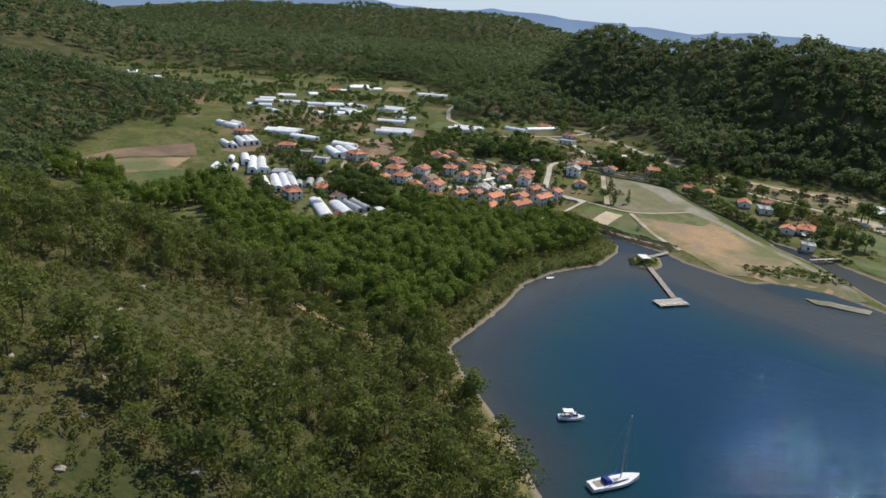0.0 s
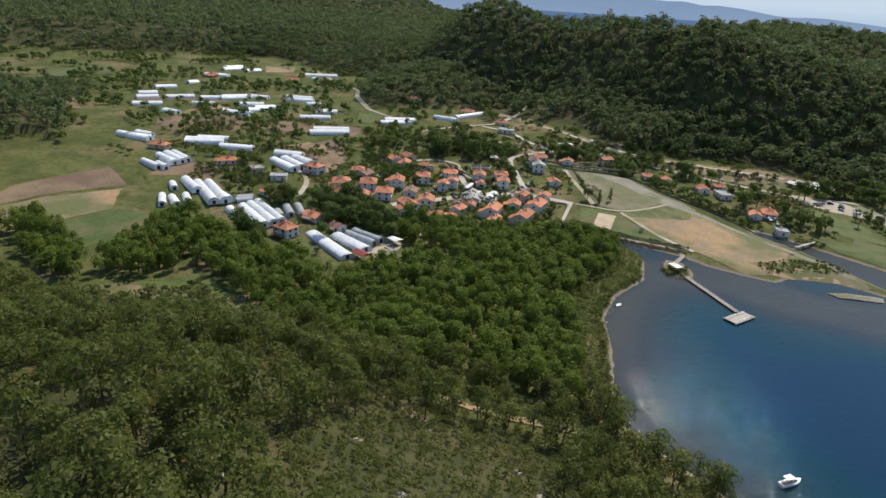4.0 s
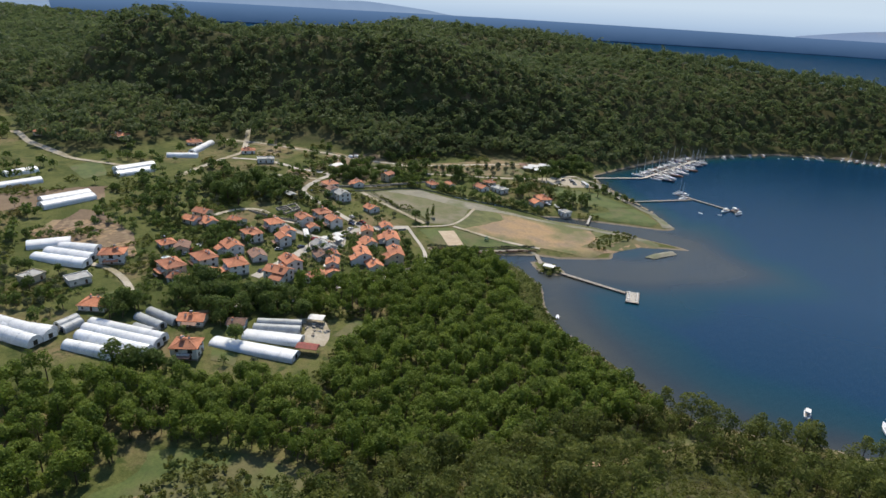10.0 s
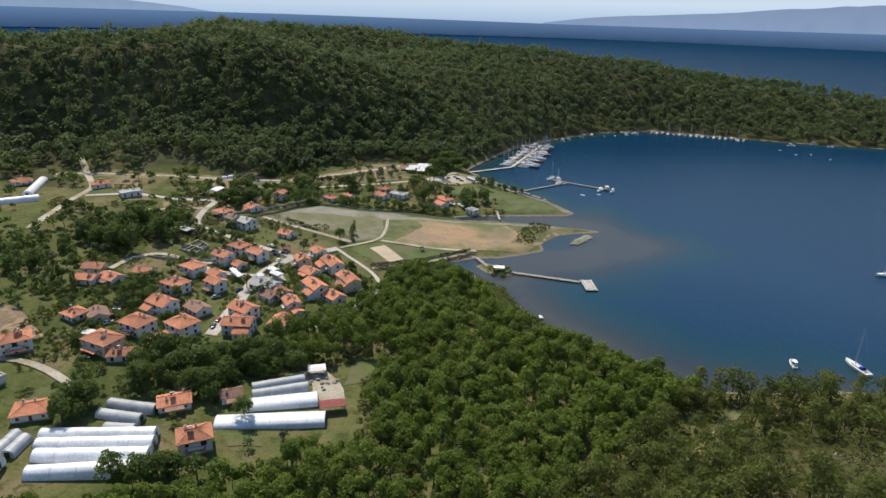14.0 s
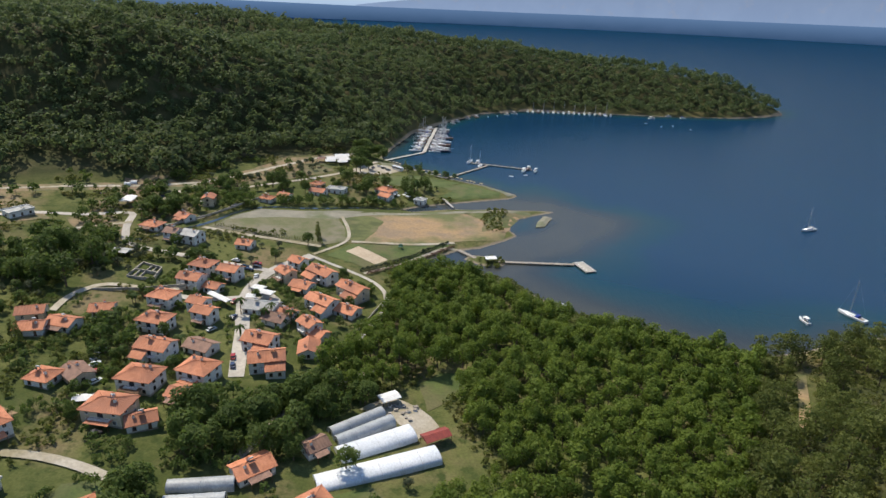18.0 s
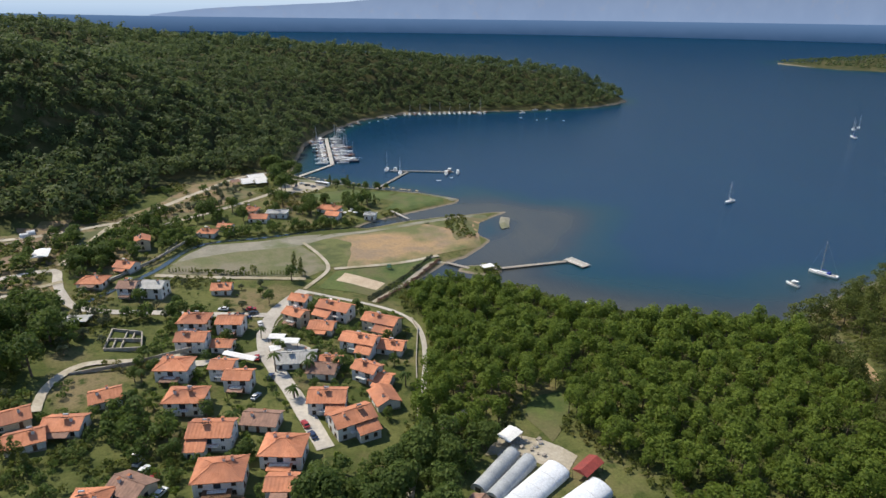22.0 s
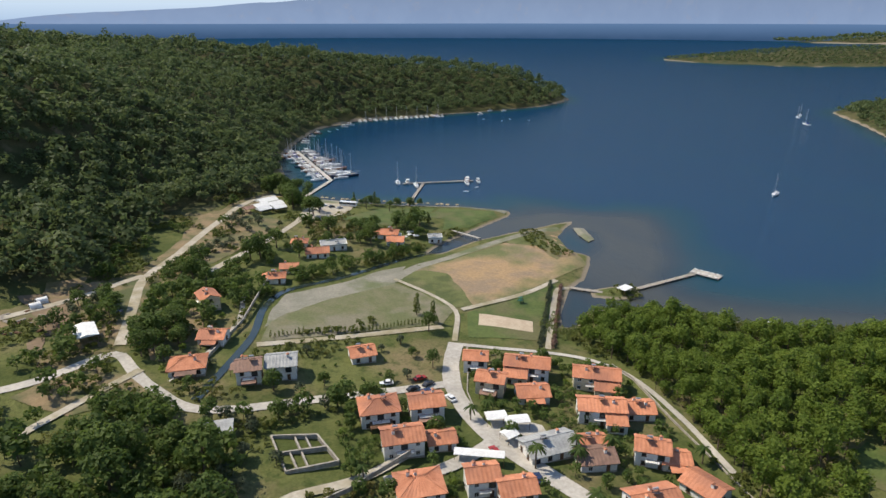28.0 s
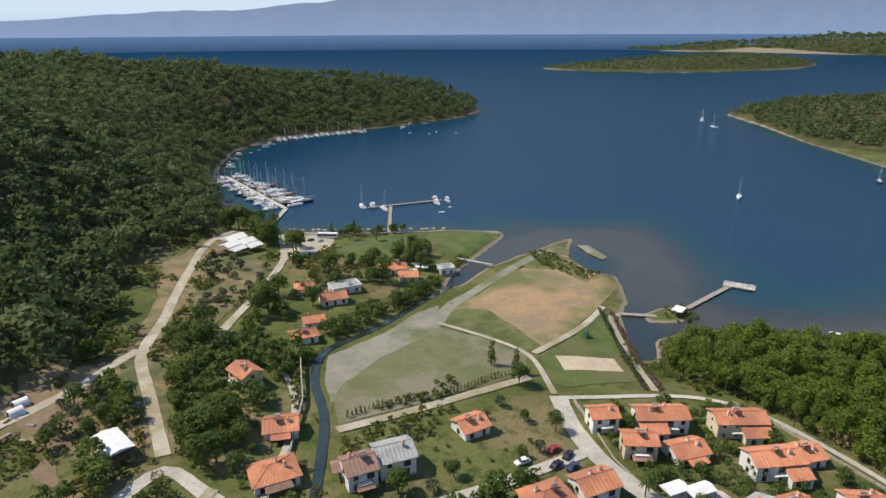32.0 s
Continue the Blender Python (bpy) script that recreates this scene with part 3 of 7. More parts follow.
# roads and tracks: centre lines
MAIN_ST = [(-149, -23.5), (-157, -35), (-164, -51), (-166, -69.7), (-163.4, -84), (-159.4, -95), (-155.8, -104), (-146, -137)]
SHORE_RD = [(-149, -24.5), (-138, -31), (-122.5, -39.5), (-112, -47), (-104.5, -58), (-104, -72), (-107, -92), (-112.6, -113)]
WEST_ST = [(-164, -48), (-177, -46.8), (-198, -45), (-208, -43), (-223.4, -43), (-239, -39), (-247, -24.5), (-252.3, -12.8), (-256, 4), (-264, -2), (-277, -12), (-300, -18), (-325, -40)]
HILL_RD = [(-256, 6.7), (-252, 37), (-249.5, 62), (-245, 74), (-235, 91), (-227, 110), (-216, 134), (-207, 152), (-200, 168), (-188, 187), (-168, 204)]
HILL_RD2 = [(-248, 70), (-258, 62), (-268, 52), (-282, 43), (-298, 34), (-318, 22), (-340, 14), (-362, 4), (-385, -12)]
END_RD = [(-300.9, -97.4), (-312.6, -73.7), (-324.8, -49.7), (-335.5, -23.8), (-403, 24.9)]
VALLEY_RD = [(-344.4, -112.5), (-386, -134.2), (-451, -140.6), (-493, -136.6), (-550, -159.8), (-635, -182.2)]
ORCHARD_RD = [(-223, 68.8), (-208, 87.5), (-190.9, 107.7), (-176.6, 127.2), (-163.9, 146.2), (-150, 187.4)]
FIELD_TRK = [(-214.8, -4.6), (-187, -7.4), (-166, -8.5), (-148, -10)]
LAWN_TRK = [(-149, -22), (-141, -8), (-135, 2), (-139.6, 21), (-148, 41)]
SAND_TRK = [(-134, 2), (-110, 6.5), (-92, 12), (-77.6, 18)]
CAFE = [(-196, 156), (-187, 187), (-168, 186), (-166, 156), (-180, 146)]
WOOD_TRK = [(-131.3, -179.7), (-123.6, -151), (-108.5, -129.4), (-99.4, -123.3)]
BACK_LN = [(-165.5, -79.5), (-175.4, -83.8), (-185.4, -86.1), (-198.2, -84.6)]
RUIN_LN = [(-188.4, -76.5), (-204.6, -82.9), (-224.5, -81.6), (-231.2, -97.3), (-228.9, -110.6)]
GREEN_LN = [(-203.9, -192.0), (-196.2, -186.8), (-182.3, -185.8), (-170.0, -187.6), (-157.2, -191.4)]
ROADS = [(BACK_LN, 4), (RUIN_LN, 4), (GREEN_LN, 4.5), (MAIN_ST, 6.0), (SHORE_RD, 5.5), (WEST_ST, 5.5), (HILL_RD, 6), (HILL_RD2, 6), (END_RD, 5), (VALLEY_RD, 5), (ORCHARD_RD, 4), (FIELD_TRK, 4), (LAWN_TRK, 4)]

WOOD = [(-99.4, -26.2), (-84.6, -23.5), (-71.4, -28.8), (-56.2, -39.9), (-40, -59.7), (-18.3, -75.3), (8, -82.8), (34.5, -92.1), (49.6, -98.2), (38.2, -113.2), (28.8, -144.5), (13.9, -178.6), (-6.5, -193.7), (-26.8, -190.8), (-41.7, -172.5),
        (-56.5, -167.4), (-64.1, -148.6), (-71.6, -131.7), (-84.7, -122.7), (-91.9, -134.5), (-106.5, -138.9), (-119.4, -131.7), (-107.2, -98.6), (-100.5, -63.4), (-104.7, -40.1)]
WOOD_S = [(-127.1, -257.2), (-113.7, -231.8), (-94.2, -219.8), (-83.5, -202.5), (-70.9, -186.9), (-56.4, -173.1), (-43.5, -178.2), (-26.8, -190.8), (-8.3, -196.6), (-21.2, -202.8), (-35.9, -209.1), (-50.5, -219.1), (-63.2, -230.8), (-78.6, -236.1), (-57.6, -240.9), (-55.7, -249.2), (-57.4, -270.6), (-84.5, -268.8), (-111.5, -261.5)]
DELL = [(-50.2, -266.7), (-52.1, -250), (-51.3, -237.8), (-59.5, -231.6), (-50.5, -221), (-35.9, -211), (-21.2, -204.7), (-5.6, -199.3), (-7.4, -211.7), (-10.1, -222.1), (-20.2, -237.5), (-20.2, -246.9), (-27.4, -264.9)]
COPSE = [(-121, -317.3), (-110.7, -326.4), (-60, -292), (-52.9, -274.2), (-82.6, -282.6), (-112.6, -303.9)]
COPSE_FAR = [(-136.8, -356.2), (-125.5, -335.9), (-106.4, -323.3), (-89.4, -329.7), (-115.3, -360.2)]
GLADE = [(-82.4, -129.1), (-77.4, -119.7), (-64.5, -118.0), (-65.6, -128.5), (-72.1, -136.9), (-77.8, -142.8)]

COVE_TRK = [(62.8, -102.3), (59, -111.2), (54.2, -124), (49.5, -134.8), (43.8, -142.8)]
alders = templates(broad_lobes, 6, 430, 0.41, 10.0, 7.0, 11) + templates(dome_lobes, 5, 430, 0.41, 11.0, 6.2, 12)
xy = scatter(-175, -375, 70, 0, 4.1, 3)
xy = xy[(inside(xy, WOOD) & ~inside(xy, GLADE)) | (inside(xy, WOOD_S) & ~inside(xy, DELL)) | inside(xy, COPSE) | inside(xy, COPSE_FAR)]
xy = xy[clear_of(xy, [(COVE_TRK, 4)])]
forest("alder_wood", "dense bright green broadleaf wood on the flat shore", xy, alders, 0.55, 1.15, ALDER, 4)

def near_side(xy):
    """The slopes that the camera passes closest."""
    return (np.hypot(xy[:, 0] - 110, xy[:, 1] + 190) < 215) & (xy[:, 0] > -95) & (xy[:, 1] > -340)


near_pines = templates(pine_lobes, 8, 560, 0.38, 11, 7.8, 21)
xy = scatter(-110, -400, 240, -20, 7.2, 5)
wd = wildness(xy)
COVE = [(28.8, -144.5), (42.9, -95.6), (55.3, -91.1), (72.4, -84.4), (99.1, -71.2), (153.1, -54.4), (211.7, -37.1), (250.9, -45.1), (191.1, -97.2), (113.9, -120.9)]
xy = xy[((wd > 1.0) | inside(xy, COVE)) & near_side(xy) & (shore_distance(xy[:, 0], xy[:, 1]) > 2) & ~inside(xy, WOOD) & ~inside(xy, WOOD_S) & ~inside(xy, DELL)]
xy = xy[clear_of(xy, [(COVE_TRK, 4)])]
open_slope = np.hypot((xy[:, 0] - 150) / 85, (xy[:, 1] + 140) / 55) < 1
xy = xy[vnoise(xy[:, 0], xy[:, 1], 40, 8) > np.where(open_slope, 0.28, -0.7)]
forest("pine_wood", "open pine wood over a dry shrubby hillside", xy, near_pines, 0.7, 1.25, PINE, 6)
shrubs = templates(broad_lobes, 6, 62, 0.31, 2.6, 3.2, 31)
xy = scatter(-90, -345, 240, -20, 2.8, 7)
xy = xy[((wildness(xy) > 1.2) | inside(xy, COVE)) & (shore_distance(xy[:, 0], xy[:, 1]) > 2) & ~inside(xy, WOOD) & near_side(xy) & ~inside(xy, WOOD_S)]
xy = xy[vnoise(xy[:, 0], xy[:, 1], 30, 3) + 0.9 * vnoise(xy[:, 0], xy[:, 1], 5, 13) > -0.8]
xy = xy[clear_of(xy, [(COVE_TRK, 3)])]
forest("hill_shrubs", "low olive green shrubs among dry grass", xy, shrubs, 0.4, 1.15, SHRUB, 8, False)

far_pines = templates(dome_lobes, 6, 72, 1.0, 9.5, 9.5, 41) + templates(pine_lobes, 3, 72, 1.0, 11.5, 9.0, 42)
xy = scatter(-1150, -320, 430, 780, 8.4, 9)
foot = scatter(-440, 60, -100, 420, 6.8, 19)
nearer = [(-337.7, 11), (-95.6, 55.3), (-100, 330), (-440, 330)]
xy = np.concatenate([xy[~inside(xy, nearer)], foot[inside(foot, nearer)]])
xy = xy[((wildness(xy) > 1.5) | inside(xy, HILL_FOOT) | (xy[:, 1] > 300)) & ((xy[:, 1] > 0) | (xy[:, 0] < -350)) & (~inside(xy, VALLEY_FLOOR) | (xy[:, 0] > -266)) & (shore_distance(xy[:, 0], xy[:, 1]) > 3)]
xy = xy[(seen_slope(xy) | inside(xy, HILL_FOOT) | (xy[:, 0] > 250)) & clear_of(xy, [(HILL_RD, 6), (HILL_RD2, 6)])]
forest("north_hill_pines", "dark pine forest covering the long hill behind the bay", xy, far_pines, 0.7, 1.5, HAZEPINE, 10, False)
xy = scatter(-900, -800, 120, -240, 8.4, 12)
xy = xy[(wildness(xy) > 1.5) & (np.hypot(xy[:, 0] - 60, xy[:, 1] + 120) < 900) & ~near_side(xy)]
xy = xy[seen_slope(xy, (57.1, -94.9))]
forest("south_hill_pines", "pine forest on the hill beyond the meadow", xy, far_pines, 0.7, 1.35, HAZEPINE, 13, False)

clumps = templates(pine_lobes, 6, 34, 2.4, 11, 17, 51)
xy = scatter(-2600, -1700, -600, 760, 20, 14)
xy = xy[(wildness(xy) > 3) & ((xy[:, 0] < -1140) | (xy[:, 0] < -1000) & (xy[:, 1] < 0) | (xy[:, 1] < -790) | (np.hypot(xy[:, 0] - 60, xy[:, 1] + 120) > 890) & (xy[:, 0] < -700))]
xy = xy[seen_slope(xy, (190.2, -135.9), 150, 30)]
forest("far_hill_woods", "distant wooded hills closing the valley", xy, clumps, 0.8, 1.35, HAZEPINE, 15, False)
xy = np.concatenate([scatter(300, -200, 800, 400, 8.0, 16), scatter(1180, 820, 2320, 1440, 12.5, 17)])
xy = xy[(wildness(xy) > 1) & (shore_distance(xy[:, 0], xy[:, 1]) > 5)]
forest("headland_woods", "scrubby woods on headland and island across the bay", xy, clumps, 0.4, 0.75, HAZEPINE, 18, False)

xy = scatter(3050, -700, 4900, 2650, 34, 20)
xy = xy[shore_distance(xy[:, 0], xy[:, 1]) > 5]
forest("far_shore_woods", "scrubby woods on the farthest shore", xy, clumps, 1.2, 2.4, HAZEPINE, 22, False)

# pale reeds between the wood and the water
reed = templates(tall_lobes, 5, 26, 0.30, 2.4, 1.7, 33)
xy = scatter(-110, -110, 70, 0, 1.7, 34)
sd = shore_distance(xy[:, 0], xy[:, 1])
xy = xy[(sd > 1.4) & (sd < 15) & ~inside(xy, WOOD) & (seg_dist(xy[:, 0], xy[:, 1], WOOD)[0] < 14) & (xy[:, 1] < -8)]
forest("reeds", "bright green reeds and shrubs along the wood's shore", xy, reed, 0.5, 1.2, REED, 35, False)

# ---- roads, fields and lawns ----
SCRUB = plain_mat("dry_scrubland", (0.26, 0.185, 0.10), (0.15, 0.13, 0.058), 0.09, 1.2, c3=(0.085, 0.098, 0.033), big=0.05)
THIN = plain_mat("thin_grass", (0.125, 0.135, 0.055), (0.165, 0.155, 0.080), 0.12, 1.2, c3=(0.20, 0.18, 0.12), big=0.05)
for lane, (nm, pts, w, m, lab) in enumerate((("road", MAIN_ST, 5.6, CONCRETE, "pale concrete village street"), ("road", SHORE_RD, 2.1, CONCRETE, "pale lane between houses and wood"),
                           ("road", WEST_ST, 3.7, CONCRETE, "pale lane winding out of the village"), ("road", HILL_RD, 3.6, TRACK, "dusty pale road at the foot of the hill"),
                           ("road", HILL_RD2, 3.4, TRACK, "dusty pale road along the wooded slope"), ("track", ORCHARD_RD, 3.4, TRACK, "narrow earth track past gardens"),
                           ("track", FIELD_TRK, 3.2, TRACK, "earth track beside the fenced field"), ("track", LAWN_TRK, 2.0, TRACK, "pale gravel track round the dry field"),
                           ("track", SAND_TRK, 2.6, TRACK, "worn earth path over dry grass"), ("track", COVE_TRK, 3.4, DRY, "reddish earth track between wood and pines"), ("track", WOOD_TRK, 3.2, TRACK, "earth track under dark trees"),
                           ("road", END_RD, 4.2, TRACK, "pale road climbing the hill's foot"), ("road", VALLEY_RD, 4.2, TRACK, "pale road up the valley"), ("path", [(-212.6, 39.3), (-216.4, 18.4), (-222.4, 5.3), (-232.7, -9.8), (-242.3, -21.9)], 1.8, CONCRETE, "narrow paved path along the channel"), ("lane", [(-250, -12), (-257, -18.5), (-266.9, -28), (-278, -39)], 2.6, TRACK, "narrow earth lane beside a paddock"), ("lane", BACK_LN, 4.0, CONCRETE, "pale lane behind the houses"), ("lane", RUIN_LN, 3.0, TRACK, "earth lane past low stone walls"), ("lane", GREEN_LN, 3.2, TRACK, "pale yard road between greenhouses"))):
    strip(nm, pts, w, m, lab, nm, 0.24 + 0.013 * lane)
strip("river_bank", [(-150, 39), (-136, 51), (-106, 65), (-77, 75.5), (-52, 82), (-30, 83)], 5.0, GRAVEL, "bare grey gravel bank along the river", "bank", 0.2)
STREAMW = plain_mat("stream_water", (0.020, 0.032, 0.030), (0.034, 0.044, 0.036), 0.2, 1.5, rough=0.12, spec=0.5, relief=0.05)
strip("stream", STREAM, 2.7, STREAMW, "narrow dark stream between low banks", "stream", 0.22)
patch("field", [(-210, 8), (-206, 20), (-197, 36.5), (-171, 43), (-149, 53), (-137, 55), (-148, 42), (-150, 34), (-180, 26), (-200, 16)], GRAVEL, "bare grey gravel flat beside the river", "field", 0.05)
patch("field", [(-213.5, -2.5), (-207, 12), (-200, 18), (-180, 27.5), (-149, 36), (-141, 20), (-137, 3), (-147, -7.5)], THIN, "flat olive field of thin grass", "field", 0.09)
patch("field", [(-144, 44), (-125.5, 53.4), (-100, 63), (-74, 72), (-34, 78), (-45, 52), (-50, 31), (-77, 19.5), (-109, 8.5), (-132, 3.5), (-137, 20)], DRY, "dry sandy field with worn grass", "field")
for pts in ([(-145.8, 43.9), (-131.8, 48.9), (-122.2, 41.5), (-123.2, 26.6), (-127.9, 3.7), (-137.0, 4.8), (-143.1, 22.5)],
            [(-78.3, 77.4), (-55.0, 80.4), (-30.1, 81.4), (-45.6, 54.6), (-63.0, 38.7), (-60.1, 61.2), (-70.5, 69.8)],
            [(-145.8, 43.9), (-125.5, 53.4), (-70.0, 73.6), (-68.0, 80.0), (-111.3, 64.6), (-138.2, 50.7)]):
    patch("grass_margin", pts, GRASS, "rough green grass at the dry field's edge", "grass", 0.1, 2)
patch("lawn", [(-133, -1), (-109, 5), (-80, 15.5), (-82, 10), (-112, -33), (-143, -20.5)], LAWN, "mown green lawn round a sand court", "lawn")
patch("sand_court", [(-129, -3.4), (-111.2, -14.7), (-116.5, -23.2), (-134.3, -12.5)], SANDPIT, "pale sand games court set in the lawn", "court", 0.11, 0.15)
patch("meadow", GLADE, LAWN, "bright green glade in the wood", "meadow", 0.05, 2)
patch("beach", [(-150, 187.4), (-135, 197.5), (-109, 186.6), (-86, 164.7), (-60, 153), (-37.1, 130.9), (-43.9, 122), (-64, 142.8), (-90, 158), (-117, 176.5), (-144, 174.8)], GRAVEL, "narrow pale shingle beach", "beach", 0.07, 1)
patch("lawn", [(-143.6, 140.9), (-112, 156.3), (-80, 147.9), (-94.3, 130.2), (-114.7, 117.6), (-137.4, 127.7)], LAWN, "green lawn behind the beach", "lawn")
patch("lawn", [(-76, 146.2), (-49.8, 127.2), (-51.6, 118.4), (-78, 106.7), (-94.3, 106.1), (-85, 123), (-94.4, 132)], LAWN, "green lawn on the spit", "lawn", 0.06, 1)
patch("car_park", [(-150, 174.8), (-128, 179.8), (-125, 169.8), (-137, 149.6), (-157.4, 138.9), (-169.5, 140.8), (-160, 162.2)], TRACK, "bare earth car park by the beach", "car park", 0.09, 1)
patch("slope", [(-196, 188.2), (-190, 163), (-175.5, 140.8), (-191, 116.8), (-207.5, 94.7), (-226.8, 71.7), (-241.1, 59.1), (-246.9, 66.9), (-238.3, 95.6), (-230, 122.5), (-218, 160), (-205, 171.4)], SCRUB, "dry grassy slope with scattered scrub below the road", "slope", 0.1, 1.5)
patch("meadow", DELL, LAWN, "green dell between pines and the shore wood", "meadow", 0.05, 2)
patch("meadow", [(-50.2, -264.8), (-48.4, -251.7), (-40.3, -239.3), (-31.2, -244.5), (-21.1, -247.9), (-28.4, -262.1)], SCRUB, "brown weedy patch of the dell", "meadow", 0.09, 1.5)
patch("yard", [(-273, 56), (-269.9, 28.3), (-273.3, 21.3), (-283.3, 14.9), (-276.8, 2.5), (-278.2, 27.1), (-289, 54)], PLOUGH, "bare brown builders' yard", "yard", 0.08, 1.5)
strip("verge", HILL_RD, 13, SCRUB, "bare brown earth bank beside the road", "verge", 0.05)
strip("verge", HILL_RD2, 14, SCRUB, "bare brown cut bank along the wooded slope", "verge", 0.06)
patch("waste_ground", [(-246.5, 56.9), (-250.8, 29), (-260, 8.9), (-278.9, 6.3), (-276, -17.4), (-260.8, -4), (-285.2, 34.2), (-281.5, 61.7), (-260, 70.4)], SCRUB, "dry weedy waste ground by the junction", "ground", 0.055, 1.5)
patch("paddock", [(-264, -3.1), (-248.7, -20.2), (-242.9, -29.8), (-268.1, -32.6), (-282.9, -18.9)], SCRUB, "dry paddock beside the lane", "paddock", 0.07, 1.5)
patch("garden", [(-250.1, 13.2), (-245.5, 33.1), (-230.8, 33.7), (-227.8, 4.1), (-238.2, -10), (-247.5, -6.4)], SCRUB, "rough dry garden plot round a house", "garden", 0.06, 1.5)
for mt, lab, pts in ((PLOUGH, "reddish brown ploughed field", [(-249.3, -199.5), (-275.2, -168.7), (-268.1, -160.9), (-228, -159.7), (-200.4, -171.5), (-208, -186.9), (-244, -204.5)]),
                     (PLOUGH, "ploughed field among greenhouses", [(-214.4, -262.2), (-201.5, -244.1), (-186.5, -241.1), (-188, -261.3)]),
                     (PLOUGH, "dark ploughed field below the hill", [(-140.6, -354.2), (-175.3, -345.8), (-207.1, -305.8), (-176.2, -287.6), (-160.3, -324.9), (-138.5, -348.1)]),
                     (DRY, "straw coloured stubble field", [(-129.2, -356.2), (-156.7, -323.3), (-169.1, -289.4), (-138.4, -286.4), (-116.2, -317.9), (-114.6, -340.5)]),
                     (LAWN, "green meadow at the edge of the wood", [(-114.8, -314.1), (-139.3, -283.7), (-131.7, -268.3), (-109.8, -261.4), (-87.9, -288.3)]),
                     (LAWN, "bright green plot beside a lane", [(-170.6, -206), (-171.6, -194.4), (-162.3, -191.1), (-154, -198.8), (-153.7, -212.5)]),
                     (PLOUGH, "wide dark ploughed field", [(-295.0, -271.6), (-289.9, -238.9), (-341.3, -236.4), (-349.0, -252.3), (-327.3, -269.9)]),
                     (DRY, "reddish dry field between greenhouses", [(-337.5, -293.7), (-329.3, -271.8), (-351.0, -252.7), (-364.6, -249.9), (-387.1, -263.3), (-358.6, -284.7)]),
                     (PLOUGH, "brown ploughed field beside a hedge", [(-298.1, -298.0), (-295.2, -273.3), (-324.0, -271.5), (-332.1, -293.1), (-318.1, -301.8)]),
                     (PLOUGH, "brown field round a greenhouse", [(-294.5, -216.4), (-284.6, -152.5), (-304.5, -141.4), (-319.2, -182.3), (-323.5, -215.0)]),
                     (DRY, "dry stubble field beside a copse", [(-254.5, -204.5), (-233.9, -189.7), (-207.0, -180.0), (-200.3, -169.6), (-238.0, -160.4), (-259.0, -172.1), (-266.7, -186.0)]),
                     (LAWN, "green crop field below the hill", [(-363.9, -142.8), (-368.4, -119.2), (-328.3, -130.8), (-326.3, -147.1)]),
                     (LAWN, "green field far up the valley", [(-466.2, -212.4), (-464.3, -172.5), (-515.0, -173.2), (-515.7, -213.2)]),
                     (LAWN, "green strip between greenhouses", [(-439.2, -303.6), (-441.5, -261.1), (-468.8, -266.6), (-459.6, -301.3)]),
                     (DRY, "bare earth yard up the valley", [(-603.4, -241.7), (-612.9, -208.7), (-676.5, -207.7), (-664.2, -244.9)]),
                     (PLOUGH, "brown ploughed field among tunnels", [(-193.4, -280.9), (-194.3, -243.9), (-220.5, -240.9), (-218.1, -258.8), (-204.0, -276.4)]),
                     (PLOUGH, "long brown field up the valley", [(-396.3, -336.9), (-398.1, -311.1), (-400.8, -292.0), (-397.8, -259.6), (-412.1, -264.3), (-409.6, -316.3), (-405.0, -338.2)]),
                     (LAWN, "olive green field up the valley", [(-505.4, -442.0), (-541.0, -395.1), (-604.1, -415.0), (-563.1, -464.5)]),
                     (PLOUGH, "brown field behind the spur", [(-393.5, -417.2), (-409.2, -392.6), (-344.8, -364.1), (-337.7, -376.6)]),
                     (SCRUB, "brown dry slope at the hill's foot", [(-333.5, -12.7), (-356.1, 22.8), (-287.2, -23.4), (-299.5, -33.1)]),
                     (LAWN, "small green paddock by the greenhouse", [(-101.1, -186.2), (-90.2, -180.1), (-84.7, -185.6), (-93.7, -190.6)])):
    patch("field", pts, mt, lab, "field", 0.07, 1.5)


# ---- far mountains across the gulf, a plain self-lit backdrop at the edge of sight ----
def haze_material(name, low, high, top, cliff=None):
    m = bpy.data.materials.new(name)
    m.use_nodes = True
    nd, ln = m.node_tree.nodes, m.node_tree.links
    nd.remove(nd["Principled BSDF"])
    # unlit emission: the air's haze is painted as colour graded by height
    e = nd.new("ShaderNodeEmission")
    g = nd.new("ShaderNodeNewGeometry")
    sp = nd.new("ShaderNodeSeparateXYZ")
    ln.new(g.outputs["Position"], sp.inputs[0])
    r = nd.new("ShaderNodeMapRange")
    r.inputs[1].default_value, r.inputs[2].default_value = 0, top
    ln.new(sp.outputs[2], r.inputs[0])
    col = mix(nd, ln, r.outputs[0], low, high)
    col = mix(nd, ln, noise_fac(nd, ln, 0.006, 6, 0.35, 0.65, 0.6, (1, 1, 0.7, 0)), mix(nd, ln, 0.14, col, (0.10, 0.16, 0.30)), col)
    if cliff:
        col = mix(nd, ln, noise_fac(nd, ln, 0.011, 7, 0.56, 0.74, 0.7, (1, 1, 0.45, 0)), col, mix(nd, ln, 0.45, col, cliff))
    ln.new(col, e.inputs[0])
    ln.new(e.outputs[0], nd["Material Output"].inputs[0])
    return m


